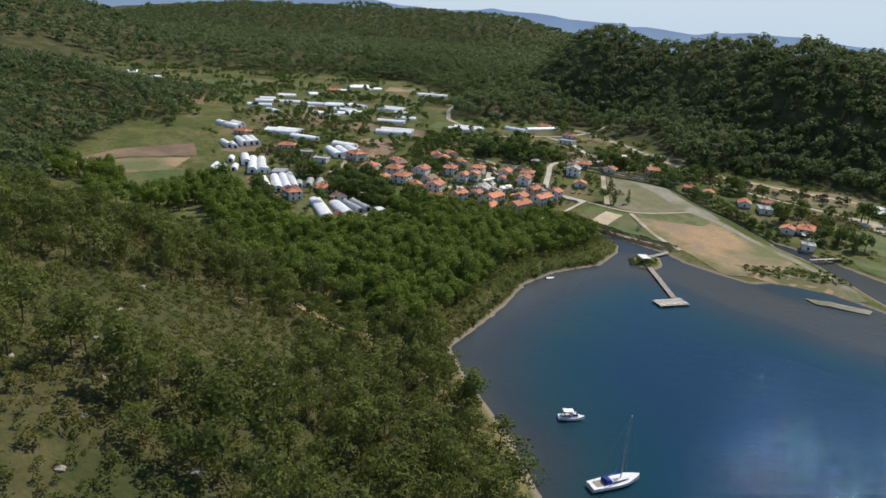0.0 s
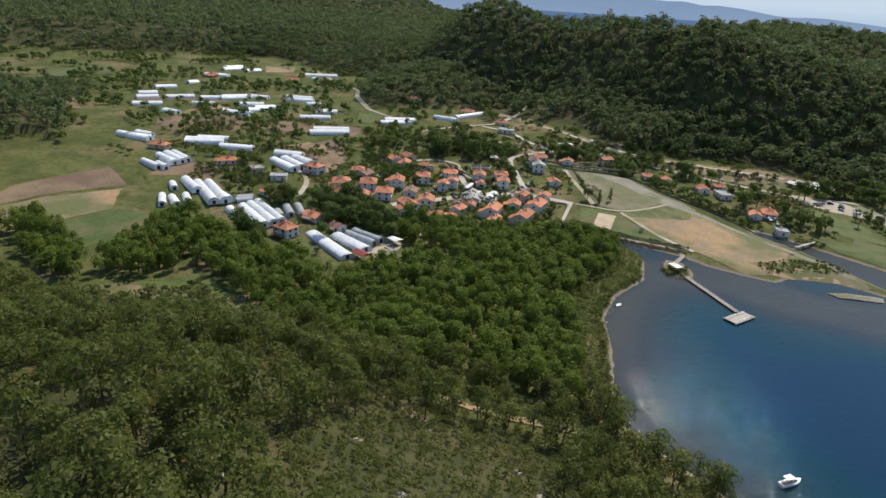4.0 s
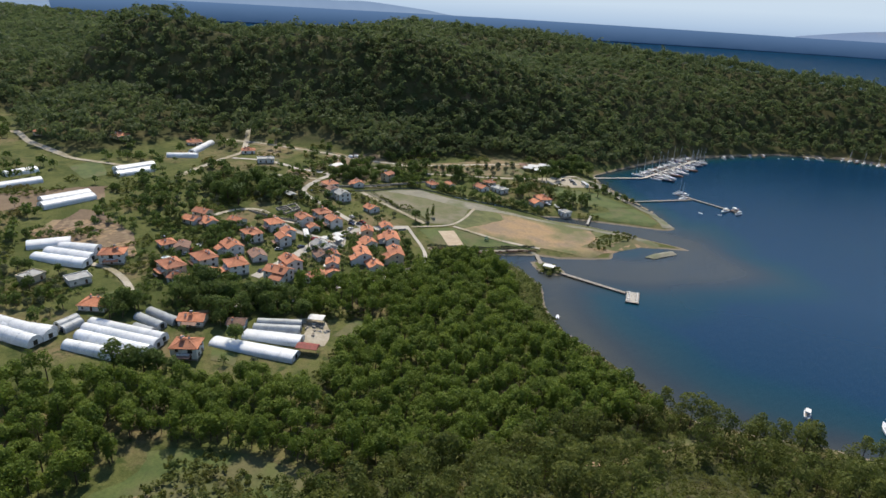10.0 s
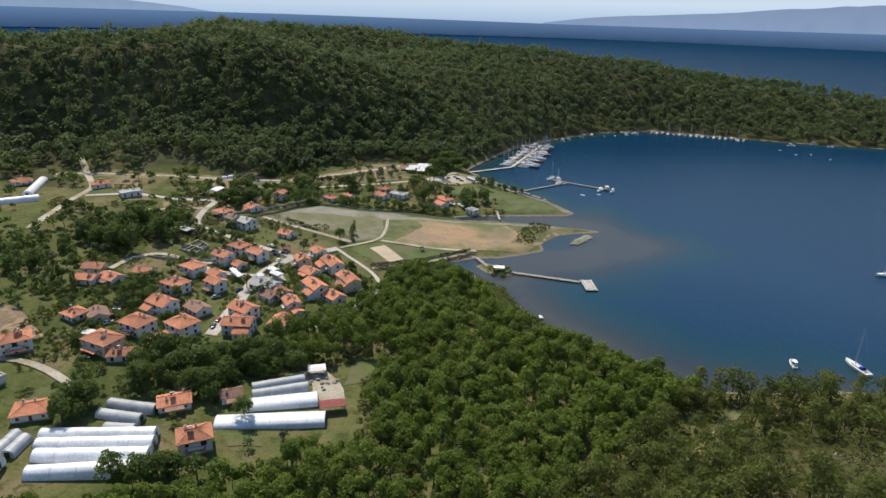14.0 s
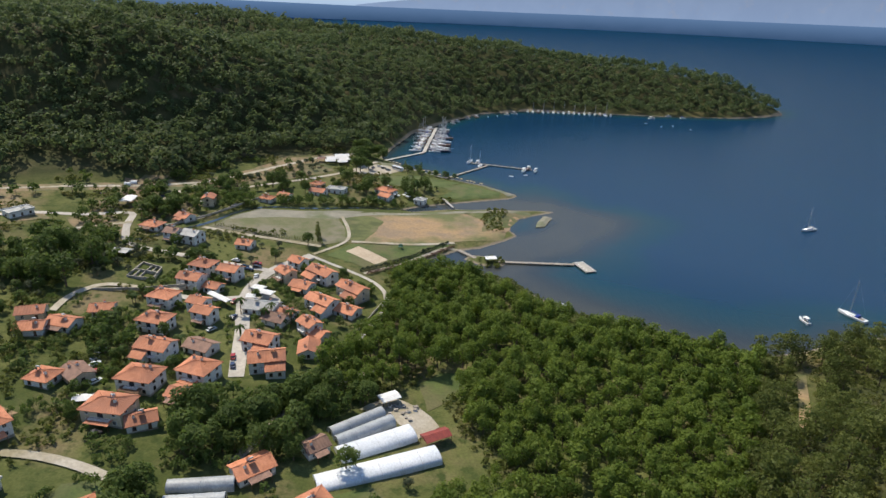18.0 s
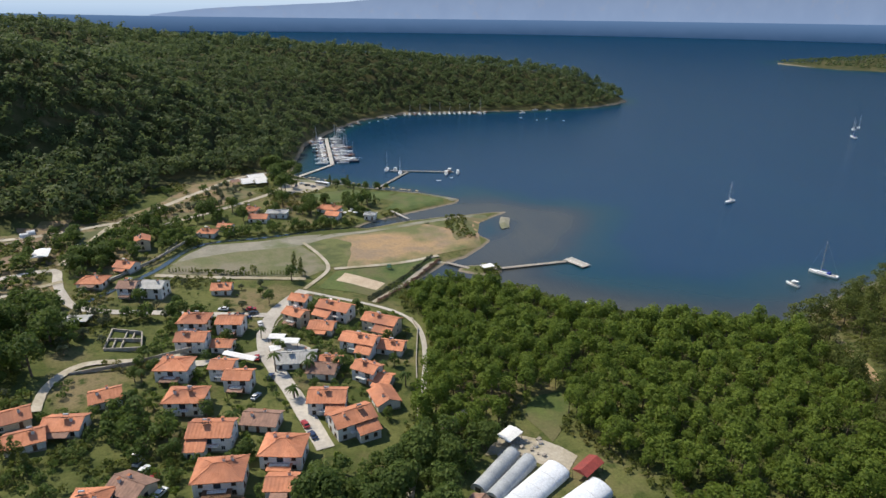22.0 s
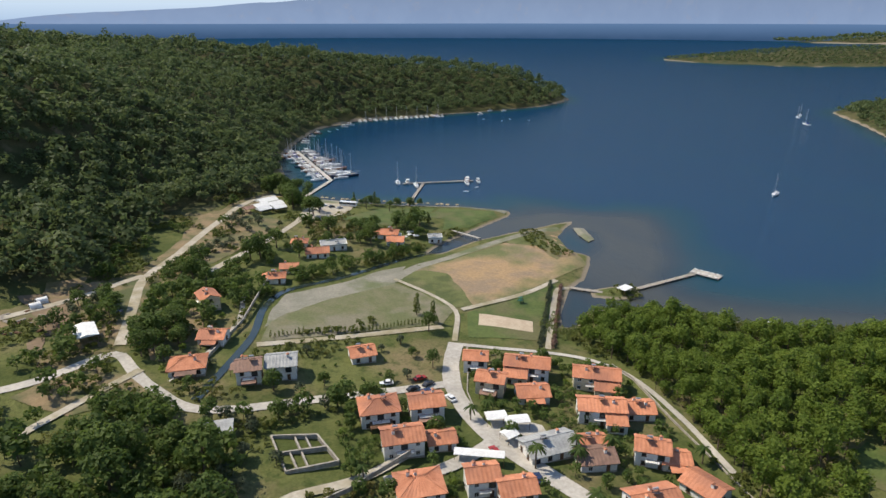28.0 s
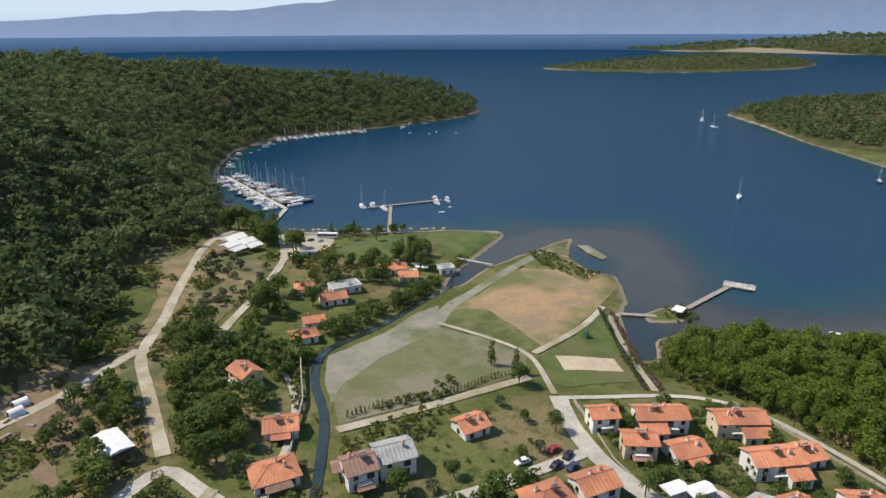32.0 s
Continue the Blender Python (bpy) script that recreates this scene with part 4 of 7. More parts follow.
def far_range(name, label, az0, az1, dist, tops, material, seed, rough=0.12, feet=(0, 0)):
    """A mountain range round an arc of bearings (degrees from +y towards +x), as a sloping ridge with a jagged top."""
    n = 260
    az = np.radians(np.linspace(az0, az1, n))
    f = np.linspace(0, 1, n)
    h = np.interp(f, np.linspace(0, 1, len(tops)), tops)
    foot = np.interp(f, np.linspace(0, 1, len(feet)), feet)
    k = np.arange(n)
    h = np.maximum((h - foot) * (1 + rough * vnoise(k, k * 0, 22, seed) + rough * 0.6 * vnoise(k, k * 0, 8, seed + 1) + rough * 0.3 * vnoise(k, k * 0, 3, seed + 2)), 2)
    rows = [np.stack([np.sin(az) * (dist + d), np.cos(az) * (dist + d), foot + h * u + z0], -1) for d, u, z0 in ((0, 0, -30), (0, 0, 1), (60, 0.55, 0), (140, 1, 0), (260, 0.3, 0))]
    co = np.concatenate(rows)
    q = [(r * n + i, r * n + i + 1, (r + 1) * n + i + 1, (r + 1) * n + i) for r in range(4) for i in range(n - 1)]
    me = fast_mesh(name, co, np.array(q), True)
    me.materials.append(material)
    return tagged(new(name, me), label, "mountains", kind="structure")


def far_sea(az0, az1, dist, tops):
    """A self-lit slope painted as hazy open sea to the horizon, beyond the modelled water."""
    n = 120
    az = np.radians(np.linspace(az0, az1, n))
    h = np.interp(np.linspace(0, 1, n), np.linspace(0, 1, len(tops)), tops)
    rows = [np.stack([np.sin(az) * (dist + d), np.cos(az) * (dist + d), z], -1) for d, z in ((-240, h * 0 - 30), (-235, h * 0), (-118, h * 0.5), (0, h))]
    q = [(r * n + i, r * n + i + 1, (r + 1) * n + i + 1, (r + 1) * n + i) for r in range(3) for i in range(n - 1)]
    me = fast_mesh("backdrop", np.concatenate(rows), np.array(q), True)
    # glows without lamps; paling towards the top paints haze over the water
    me.materials.append(haze_material("glowing_sea_haze", (0.030, 0.067, 0.140), (0.105, 0.185, 0.330), 104))
    return tagged(new("backdrop", me), "glowing slope painted as open blue sea, paling with haze to the horizon", "sea", kind="structure")


def haze_ring():
    """A glowing ring painted as the pale band of sky over the horizon, seen all round beyond the land."""
    n = 120
    az = np.radians(np.linspace(-180, 180, n))
    rows = [np.stack([np.sin(az) * 4700, np.cos(az) * 4700, np.full(n, float(z))], -1) for z in (-40, 0, 60, 160, 320, 620, 1100)]
    q = [(r * n + i, r * n + i + 1, (r + 1) * n + i + 1, (r + 1) * n + i) for r in range(6) for i in range(n - 1)]
    me = fast_mesh("backdrop", np.concatenate(rows), np.array(q), True)
    m = bpy.data.materials.new("sky_haze")
    m.use_nodes = True
    nd, ln = m.node_tree.nodes, m.node_tree.links
    nd.remove(nd["Principled BSDF"])
    e = nd.new("ShaderNodeEmission")
    g = nd.new("ShaderNodeNewGeometry")
    sp = nd.new("ShaderNodeSeparateXYZ")
    ln.new(g.outputs["Position"], sp.inputs[0])
    r = nd.new("ShaderNodeMapRange")
    r.inputs[1].default_value, r.inputs[2].default_value = 40, 420
    ln.new(sp.outputs[2], r.inputs[0])
    ramp = nd.new("ShaderNodeValToRGB")
    # sky haze as emitted colour, paler with height
    ramp.color_ramp.elements[0].color = (0.29, 0.41, 0.58, 1)
    ramp.color_ramp.elements[1].color = (0.56, 0.66, 0.76, 1)
    ramp.color_ramp.elements.new(0.22).color = (0.41, 0.53, 0.69, 1)
    ramp.color_ramp.elements.new(0.5).color = (0.53, 0.64, 0.76, 1)
    ln.new(r.outputs[0], ramp.inputs[0])
    ln.new(ramp.outputs[0], e.inputs[0])
    ln.new(e.outputs[0], nd["Material Output"].inputs[0])
    me.materials.append(m)
    return tagged(new("backdrop", me), "glowing ring painted as pale hazy sky low over the sea", "sky", kind="structure")


haze_ring()
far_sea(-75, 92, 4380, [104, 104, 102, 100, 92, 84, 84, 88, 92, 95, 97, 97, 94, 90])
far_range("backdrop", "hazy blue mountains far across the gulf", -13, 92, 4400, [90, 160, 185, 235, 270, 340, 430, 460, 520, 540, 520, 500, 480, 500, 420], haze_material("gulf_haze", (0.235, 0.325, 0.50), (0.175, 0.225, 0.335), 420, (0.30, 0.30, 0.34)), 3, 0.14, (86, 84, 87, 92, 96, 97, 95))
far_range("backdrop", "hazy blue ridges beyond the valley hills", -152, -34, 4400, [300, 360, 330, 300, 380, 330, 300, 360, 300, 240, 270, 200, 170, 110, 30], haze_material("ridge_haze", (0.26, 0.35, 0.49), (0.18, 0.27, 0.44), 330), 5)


# ---- houses ----
GREYROOF = plain_mat("grey_sheet_roof", (0.40, 0.40, 0.38), (0.30, 0.30, 0.29), 0.3, 2.0, rough=0.6)
GLASS = plain_mat("window_glass", (0.02, 0.025, 0.03), (0.03, 0.035, 0.04), 1, 3, rough=0.12, spec=0.5, relief=0)
WOODDK = plain_mat("brown_timber", (0.16, 0.085, 0.045), (0.11, 0.06, 0.035), 1, 6)
PANELM = plain_mat("solar_panel", (0.02, 0.03, 0.06), (0.03, 0.035, 0.05), 1, 4, rough=0.2, spec=0.5, relief=0)
STEEL = plain_mat("bright_steel", (0.6, 0.6, 0.6), (0.5, 0.5, 0.5), 1, 4, rough=0.35, metal=0.6, relief=0)
CANVAS = plain_mat("white_canvas", (0.80, 0.79, 0.76), (0.72, 0.71, 0.68), 0.5, 3, rough=0.8, relief=0.05)
BEIGE = plain_mat("cream_render", (0.66, 0.56, 0.40), (0.58, 0.48, 0.34), 0.4, 3, rnd=0.08, relief=0.05)


def mesh_of(name, bm, material):
    me = bpy.data.meshes.new(name)
    bm.to_mesh(me)
    bm.free()
    me.materials.append(material)
    return me


def frame_bm(w, h, t=0.09, d=0.12):
    bm = bmesh.new()
    box(bm, -w / 2, -d, -h / 2, -w / 2 + t, 0, h / 2)
    box(bm, w / 2 - t, -d, -h / 2, w / 2, 0, h / 2)
    box(bm, -w / 2 + t, -d, h / 2 - t, w / 2 - t, 0, h / 2)
    box(bm, -w / 2 - 0.06, -d - 0.08, -h / 2 - 0.06, w / 2 + 0.06, 0, -h / 2 + t)
    box(bm, -0.03, -d * 0.8, -h / 2 + t, 0.03, -0.03, h / 2 - t)
    return bm


WIN_FRAME = mesh_of("window", frame_bm(1.15, 1.35), WOODDK)
WIN_FRAME_W = mesh_of("window", frame_bm(1.15, 1.35), WHITE)
WIN_PANE = mesh_of("pane", boxed(-0.49, -0.06, -0.58, 0.49, -0.02, 0.58), GLASS)
DOOR_LEAF = mesh_of("door", boxed(-0.5, -0.07, 0, 0.5, -0.01, 2.05), WOODDK)
DOOR_GLASS = mesh_of("balcony_door", boxed(-0.9, -0.06, 0, 0.9, -0.01, 2.1), GLASS)
CHIM = bmesh.new()
box(CHIM, -0.35, -0.3, -1.0, 0.35, 0.3, 0.9)
CHIM = mesh_of("chimney", CHIM, WHITE)
CHIM_CAP = bmesh.new()
prism(CHIM_CAP, [(-0.5, 0.95), (0.5, 0.95), (0.0, 1.3)], -0.45, 0.45)
CHIM_CAP = mesh_of("cap", CHIM_CAP, TILE)
TANK = bmesh.new()
rod(TANK, (-0.7, 0, 0.95), (0.7, 0, 0.95), 0.28, n=10)
TANK = mesh_of("tank", TANK, STEEL)
SOLAR = bmesh.new()
box(SOLAR, -0.9, -1.7, 0.0, 0.9, 0.0, 0.07, Matrix.Rotation(radians(-28), 4, "X") @ Matrix.Translation((0, 0, -0.05)))
box(SOLAR, -0.8, -0.05, -0.6, -0.74, 0.05, 0.7)
box(SOLAR, 0.74, -0.05, -0.6, 0.8, 0.05, 0.7)
SOLAR = mesh_of("solar_panel", SOLAR, PANELM)


def slab(bm, a, b, c, d, t=0.16):
    """A thick sheet with the corners a, b, c, d on its upper side."""
    p = [Vector(v) for v in (a, b, c, d)]
    nrm = (p[1] - p[0]).cross(p[3] - p[0]).normalized()
    if nrm.z < 0:
        nrm = -nrm
    up = [bm.verts.new(v) for v in p]
    dn = [bm.verts.new(v - nrm * t) for v in p]
    bm.faces.new(up)
    bm.faces.new(dn[::-1])
    for i in range(4):
        bm.faces.new((up[i], dn[i], dn[(i + 1) % 4], up[(i + 1) % 4]))


def tiled(bm, a, b, c, d, step=0.5, t=0.16):
    """A slope of rolled tiles from the ridge a-b down to the eave d-c: one sheet with rolls and channels, and a flat underside."""
    a, b, c, d = (Vector(v) for v in (a, b, c, d))
    n = max(4, 2 * int(max((b - a).length, (c - d).length) / step / 2))
    hi, lo, un, ul = [], [], [], []
    for i in range(n + 1):
        f = i / n
        up = Vector((0, 0, 0.07 if i % 2 else 0.0))
        hi.append(bm.verts.new(a.lerp(b, f) + up))
        lo.append(bm.verts.new(d.lerp(c, f) + up))
        un.append(bm.verts.new(a.lerp(b, f) - Vector((0, 0, t))))
        ul.append(bm.verts.new(d.lerp(c, f) - Vector((0, 0, t))))
    for i in range(n):
        bm.faces.new((hi[i], hi[i + 1], lo[i + 1], lo[i]))
        bm.faces.new((lo[i], lo[i + 1], ul[i + 1], ul[i]))
        bm.faces.new((un[i + 1], un[i], ul[i], ul[i + 1]))
    bm.faces.new((hi[0], lo[0], ul[0], un[0]))
    bm.faces.new((lo[n], hi[n], un[n], ul[n]))
    bmesh.ops.recalc_face_normals(bm, faces=bm.faces[:])


def roof_gable(th, L, D, he, rise, tile, over=0.55, x0=0.0):
    for s, nm in ((1, "roof_slope"), (-1, "roof_slope")):
        bm = bmesh.new()
        drop = rise * over / (D / 2)
        ra, rb = (x0 - L / 2 - over, 0, he + rise + 0.12), (x0 + L / 2 + over, 0, he + rise + 0.12)
        ea, eb = (x0 - L / 2 - over, s * (D / 2 + over), he - drop + 0.12), (x0 + L / 2 + over, s * (D / 2 + over), he - drop + 0.12)
        tiled(bm, ra, rb, eb, ea)
        part(nm, bm, tile, th)
    bm = bmesh.new()
    rod(bm, (x0 - L / 2 - over, 0, he + rise + 0.13), (x0 + L / 2 + over, 0, he + rise + 0.13), 0.16, n=6)
    part("ridge_cap", bm, tile, th)


def roof_hip(th, L, D, he, rise, tile, over=0.6):
    hl = max(L / 2 - D / 2, 0.4)
    X, Y, z0, z1 = L / 2 + over, D / 2 + over, he - 0.1, he + rise
    for s in (1, -1):
        bm = bmesh.new()
        q = ((-hl, 0, z1), (hl, 0, z1), (X, s * Y, z0), (-X, s * Y, z0))
        tiled(bm, *q)
        part("roof_slope", bm, tile, th)
        bm = bmesh.new()
        q = ((s * hl, -0.02, z1), (s * hl, 0.02, z1), (s * X, Y, z0), (s * X, -Y, z0))
        tiled(bm, *q)
        part("roof_slope", bm, tile, th)
    bm = bmesh.new()
    rod(bm, (-hl, 0, z1 + 0.02), (hl, 0, z1 + 0.02), 0.15)
    for sx in (1, -1):
        for sy in (1, -1):
            rod(bm, (sx * hl, 0, z1 + 0.02), (sx * X, sy * Y, z0 + 0.02), 0.13, n=5)
    part("ridge_cap", bm, tile, th)


def windows(th, L, D, floors, fr, rng, front=-1):
    for fl in range(floors):
        z = 1.45 + 2.75 * fl
        for s in (-1, 1):
            n = max(2, int(L / 3.4))
            for i in range(n):
                x = -L / 2 + L * (i + 0.5) / n
                turn = 0 if s < 0 else 180
                if s == front and i == n // 2:
                    if fl == 0:
                        shared("door", DOOR_LEAF, th, pose(x, s * D / 2, 0.1, 0, 0, turn))
                    else:
                        shared("balcony_door", DOOR_GLASS, th, pose(x, s * D / 2, 2.85, 0, 0, turn))
                    continue
                w = shared("window", fr, th, pose(x, s * D / 2, z, 0, 0, turn))
                shared("pane", WIN_PANE, w)
            for k in ((-0.22, 0.22) if D > 8 else (0.0,)):
                w = shared("window", fr, th, pose(s * L / 2, k * D, z, 0, 0, 90 * s))
                shared("pane", WIN_PANE, w)


def house(x, y, turn, L, D, floors, kind, label, group, seed):
    rng = random.Random(seed)
    th = empty("house", x, y, ground_z(x, y), turn)
    tagged(th, label, "house", group)
    L, D = max(L, 7), max(D, 6)
    he = 5.15 if floors == 2 else 2.85
    rise = D * 0.21
    tile = {"old": OLDTILE, "grey": GREYROOF}.get(kind, TILE)
    wallm = BEIGE if rng.random() < 0.12 else WHITE
    bm = bmesh.new()
    if kind in ("hip", "flat"):
        box(bm, -L / 2, -D / 2, -0.8, L / 2, D / 2, he)
    else:
        prism(bm, [(-D / 2, -0.8), (D / 2, -0.8), (D / 2, he), (0, he + rise), (-D / 2, he)], -L / 2, L / 2)
        bmesh.ops.transform(bm, matrix=Matrix.Rotation(radians(90), 4, "Z"), verts=bm.verts)
    part("wall", bm, wallm, th)
    bm = bmesh.new()
    box(bm, -L / 2 - 0.05, -D / 2 - 0.05, -0.8, L / 2 + 0.05, D / 2 + 0.05, 0.35)
    part("plinth", bm, STONE, th)
    if kind == "flat":
        part("roof", boxed(-L / 2 - 0.4, -D / 2 - 0.4, he, L / 2 + 0.4, D / 2 + 0.4, he + 0.22), GREYROOF, th, "flat grey concrete roof")
        bm = bmesh.new()
        for a in ((-L / 2 - 0.4, -D / 2 - 0.4, L / 2 + 0.4, -D / 2 - 0.2), (-L / 2 - 0.4, D / 2 + 0.2, L / 2 + 0.4, D / 2 + 0.4), (-L / 2 - 0.4, -D / 2 - 0.2, -L / 2 - 0.2, D / 2 + 0.2), (L / 2 + 0.2, -D / 2 - 0.2, L / 2 + 0.4, D / 2 + 0.2)):
            box(bm, a[0], a[1], he + 0.22, a[2], a[3], he + 0.7)
        part("parapet", bm, wallm, th)
    elif kind == "hip":
        roof_hip(th, L, D, he, rise, tile)
    else:
        roof_gable(th, L, D, he, rise, tile)
    windows(th, L, D, floors, WIN_FRAME if rng.random() < 0.6 else WIN_FRAME_W, rng)
    if kind != "flat":
        c = shared("chimney", CHIM, th, pose(rng.choice((-1, 1)) * L * 0.24, rng.choice((-1, 1)) * D * 0.16, he + rise * 0.8))
        shared("cap", CHIM_CAP, c)
        if rng.random() < 0.5:
            c = shared("chimney", CHIM, th, pose(rng.choice((-1, 1)) * L * 0.08, D * 0.1, he + rise * 0.9, 0, 0, 90))
            shared("cap", CHIM_CAP, c)
    if rng.random() < 0.6:
        s = shared("solar_panel", SOLAR, th, pose(rng.uniform(-0.2, 0.2) * L, -0.4, he + (rise + 0.35 if kind != "flat" else 0.8)))
        shared("tank", TANK, s, None, "steel hot water tank")
    if floors == 2 and kind != "grey":
        w = L * rng.uniform(0.35, 0.55)
        bm = bmesh.new()
        box(bm, -w / 2, -D / 2 - 1.5, 2.62, w / 2, -D / 2 + 0.0, 2.8)
        b = part("balcony", bm, WHITE, th)
        bm = bmesh.new()
        box(bm, -w / 2, -D / 2 - 1.5, 3.68, w / 2, -D / 2 - 1.42, 3.76)
        for i in range(int(w / 0.45) + 1):
            xx = -w / 2 + 0.04 + i * (w - 0.08) / int(w / 0.45)
            rod(bm, (xx, -D / 2 - 1.46, 2.8), (xx, -D / 2 - 1.46, 3.7), 0.025, n=4)
        part("railing", bm, WOODDK, b)
    if L > 10.5 and kind in ("gab", "old") and floors == 2:
        # a lower wing set in front, with its own lean-to roof
        w = L * rng.uniform(0.42, 0.55)
        x0 = rng.choice((-1, 1)) * (L / 2 - w / 2)
        y1 = -D / 2 - 3.4
        bm = bmesh.new()
        vs = [bm.verts.new(p) for p in ((x0 - w / 2, -D / 2 + 0.05, -0.6), (x0 + w / 2, -D / 2 + 0.05, -0.6), (x0 + w / 2, y1, -0.6), (x0 - w / 2, y1, -0.6),
                                        (x0 - w / 2, -D / 2 + 0.05, 4.3), (x0 + w / 2, -D / 2 + 0.05, 4.3), (x0 + w / 2, y1, 3.0), (x0 - w / 2, y1, 3.0))]
        for f in ((0, 1, 2, 3), (7, 6, 5, 4), (0, 4, 5, 1), (1, 5, 6, 2), (2, 6, 7, 3), (3, 7, 4, 0)):
            bm.faces.new([vs[i] for i in f])
        wing = part("wing", bm, wallm, th)
        bm = bmesh.new()
        q = ((x0 - w / 2 - 0.3, -D / 2 - 0.02, 4.55), (x0 + w / 2 + 0.3, -D / 2 - 0.02, 4.55), (x0 + w / 2 + 0.3, y1 - 0.5, 3.0), (x0 - w / 2 - 0.3, y1 - 0.5, 3.0))
        tiled(bm, *q)
        part("wing_roof", bm, tile, wing)
        for k in (-0.22, 0.22):
            ww = shared("window", WIN_FRAME, th, pose(x0 + k * w, y1, 1.45))
            shared("pane", WIN_PANE, ww)
    elif rng.random() < 0.55 and kind != "flat":
        w = L * 0.6
        y1 = -D / 2 - 2.8
        bm = bmesh.new()
        q = ((-w / 2, -D / 2 - 0.02, 2.65), (w / 2, -D / 2 - 0.02, 2.65), (w / 2, y1, 2.2), (-w / 2, y1, 2.2))
        slab(bm, *q)
        p = part("porch_roof", bm, rng.choice((OLDTILE, WOODDK, tile)), th)
        for xx in (-w / 2 + 0.15, w / 2 - 0.15):
            bm = bmesh.new()
            box(bm, xx - 0.08, y1 + 0.1, -0.6, xx + 0.08, y1 + 0.26, 2.15)
            part("post", bm, WOODDK, th)
    return th


TWO = "white two-storey house with an orange tiled roof"
ONE = "white single-storey house with an orange tiled roof"
OLD = "house with weathered brown roof tiles and pale walls"
STREET_WEST = [(-190.6, -59.1, -12, 11, 9, 2, "hip"), (-177.2, -61.1, -14, 10, 8, 2, "gab"), (-189.5, -74.1, -12, 11, 8, 2, "gab"), (-179.1, -75.6, -14, 7, 6, 1, "gab"), (-192.7, -93.1, -12, 11, 9, 2, "hip"),
    (-186.5, -112.3, -10, 12, 9, 2, "hip"), (-177.2, -94.6, -16, 8, 7, 2, "gab"), (-171.8, -101.7, -14, 9, 7, 2, "gab"), (-177.2, -130.3, -10, 12.5, 9, 2, "gab"), (-164.0, -123.4, -18, 11, 8, 1, "old"),
    (-157.4, -140.2, -14, 12, 10, 2, "hip"), (-173.4, -148.5, -6, 13, 10, 2, "hip"), (-158.0, -152.6, -12, 8, 7, 1, "gab"), (-174.1, -165.4, -4, 14, 10, 2, "hip"), (-163.4, -167.4, 30, 9, 7, 1, "gab"),
    (-210.7, -106.6, 14, 9, 8, 1, "gab")]
FIELD_SIDE = [(-184.0, -23.6, -6, 8.4, 8, 1, "gab"), (-210.5, -26.1, -15, 9.5, 9, 2, "grey"), (-220.3, -26.2, -12, 7.6, 8, 2, "old"), (-236.9, -15.6, -11, 11, 9, 1, "hip"), (-227.5, 2.2, -25, 9, 8, 1, "gab"),
    (-226.3, 31.6, -80, 9, 7, 2, "gab")]
EAST_ROWS = [(-151.0, -41.9, -30, 8, 7, 2, "gab"), (-152.9, -55.7, -40, 9, 7, 2, "gab"), (-136.9, -51.0, -36, 15, 8, 2, "gab"), (-143.0, -63.5, -20, 10, 8, 1, "gab"), (-129.9, -79.9, -30, 14, 8, 2, "gab"),
    (-119.6, -64.6, -36, 15, 8, 2, "gab"), (-118.2, -81.8, -25, 10, 8, 1, "gab"), (-144.6, -96.1, -18, 10, 8, 1, "old"), (-129.6, -100.7, -40, 9, 7, 2, "gab"), (-125.1, -104.4, -30, 6, 6, 1, "gab"),
    (-144.0, -116.8, -12, 12, 9, 2, "gab"), (-125.9, -115.7, -78, 10, 8, 1, "gab"), (-137.6, -128.5, 18, 13, 9, 2, "gab"), (-141.5, -90.9, -20, 7, 6, 1, "gab"), (-153.4, -87.8, -5, 14.6, 9, 1, "grey")]
SOUTH_END = [(-194.8, -149.2, -35, 10, 8, 1, "old"), (-203.3, -153.2, -8, 9, 8, 1, "hip"), (-233.1, -115.8, 20, 10, 8, 1, "gab"), (-217.9, -120.2, -8, 11, 8, 1, "gab"), (-226.0, -126.3, 15, 10, 8, 1, "gab")]
GREEN_SIDE = [(-201.6, -181.4, 55, 11.9, 10, 2, "hip"), (-124.3, -181.3, 43, 11.2, 8, 1, "gab"), (-103.5, -195, 44, 10.7, 9, 2, "hip"), (-160.9, -206.1, 40, 12, 9, 1, "hip"),
              (-109.7, -169.1, 43, 7.5, 6.5, 1, "old"), (-217.8, -238.4, 101, 13.3, 9, 1, "hip"), (-188.1, -203.1, 87, 10, 8, 1, "flat"), (-201.7, -218, 111, 9, 8, 1, "flat")]
NORTH_SIDE = [(-198.1, 51.8, -14, 9.5, 7, 1, "hip"), (-189.5, 61.9, -18, 8, 6.5, 1, "gab"), (-172.4, 79.6, -14, 11, 8, 1, "gab"), (-162.1, 88.8, -10, 13, 8, 1, "flat"), (-177.3, 96.0, -20, 8, 7, 1, "hip"),
    (-130.3, 100.9, -27, 14, 9, 1, "hip"), (-128.6, 90.2, -27, 9, 8, 1, "gab"), (-105.1, 92.2, -20, 7, 6, 1, "flat")]
VALLEY = [(-381.3, -40.4, 70, 11, 8, 1, "hip"), (-408, -88.1, 40, 12, 8, 1, "hip"), (-333.1, -20.5, 60, 10, 8, 1, "hip"), (-303.3, -24.5, 60, 12, 8, 1, "flat"), (-457, -127.8, 80, 12, 9, 1, "hip"),
          (-536, -207.6, 90, 13, 9, 1, "hip"), (-550, -295, 90, 13, 9, 1, "hip"), (-247.9, -285.1, 70, 12, 8, 1, "hip")]
count = 0
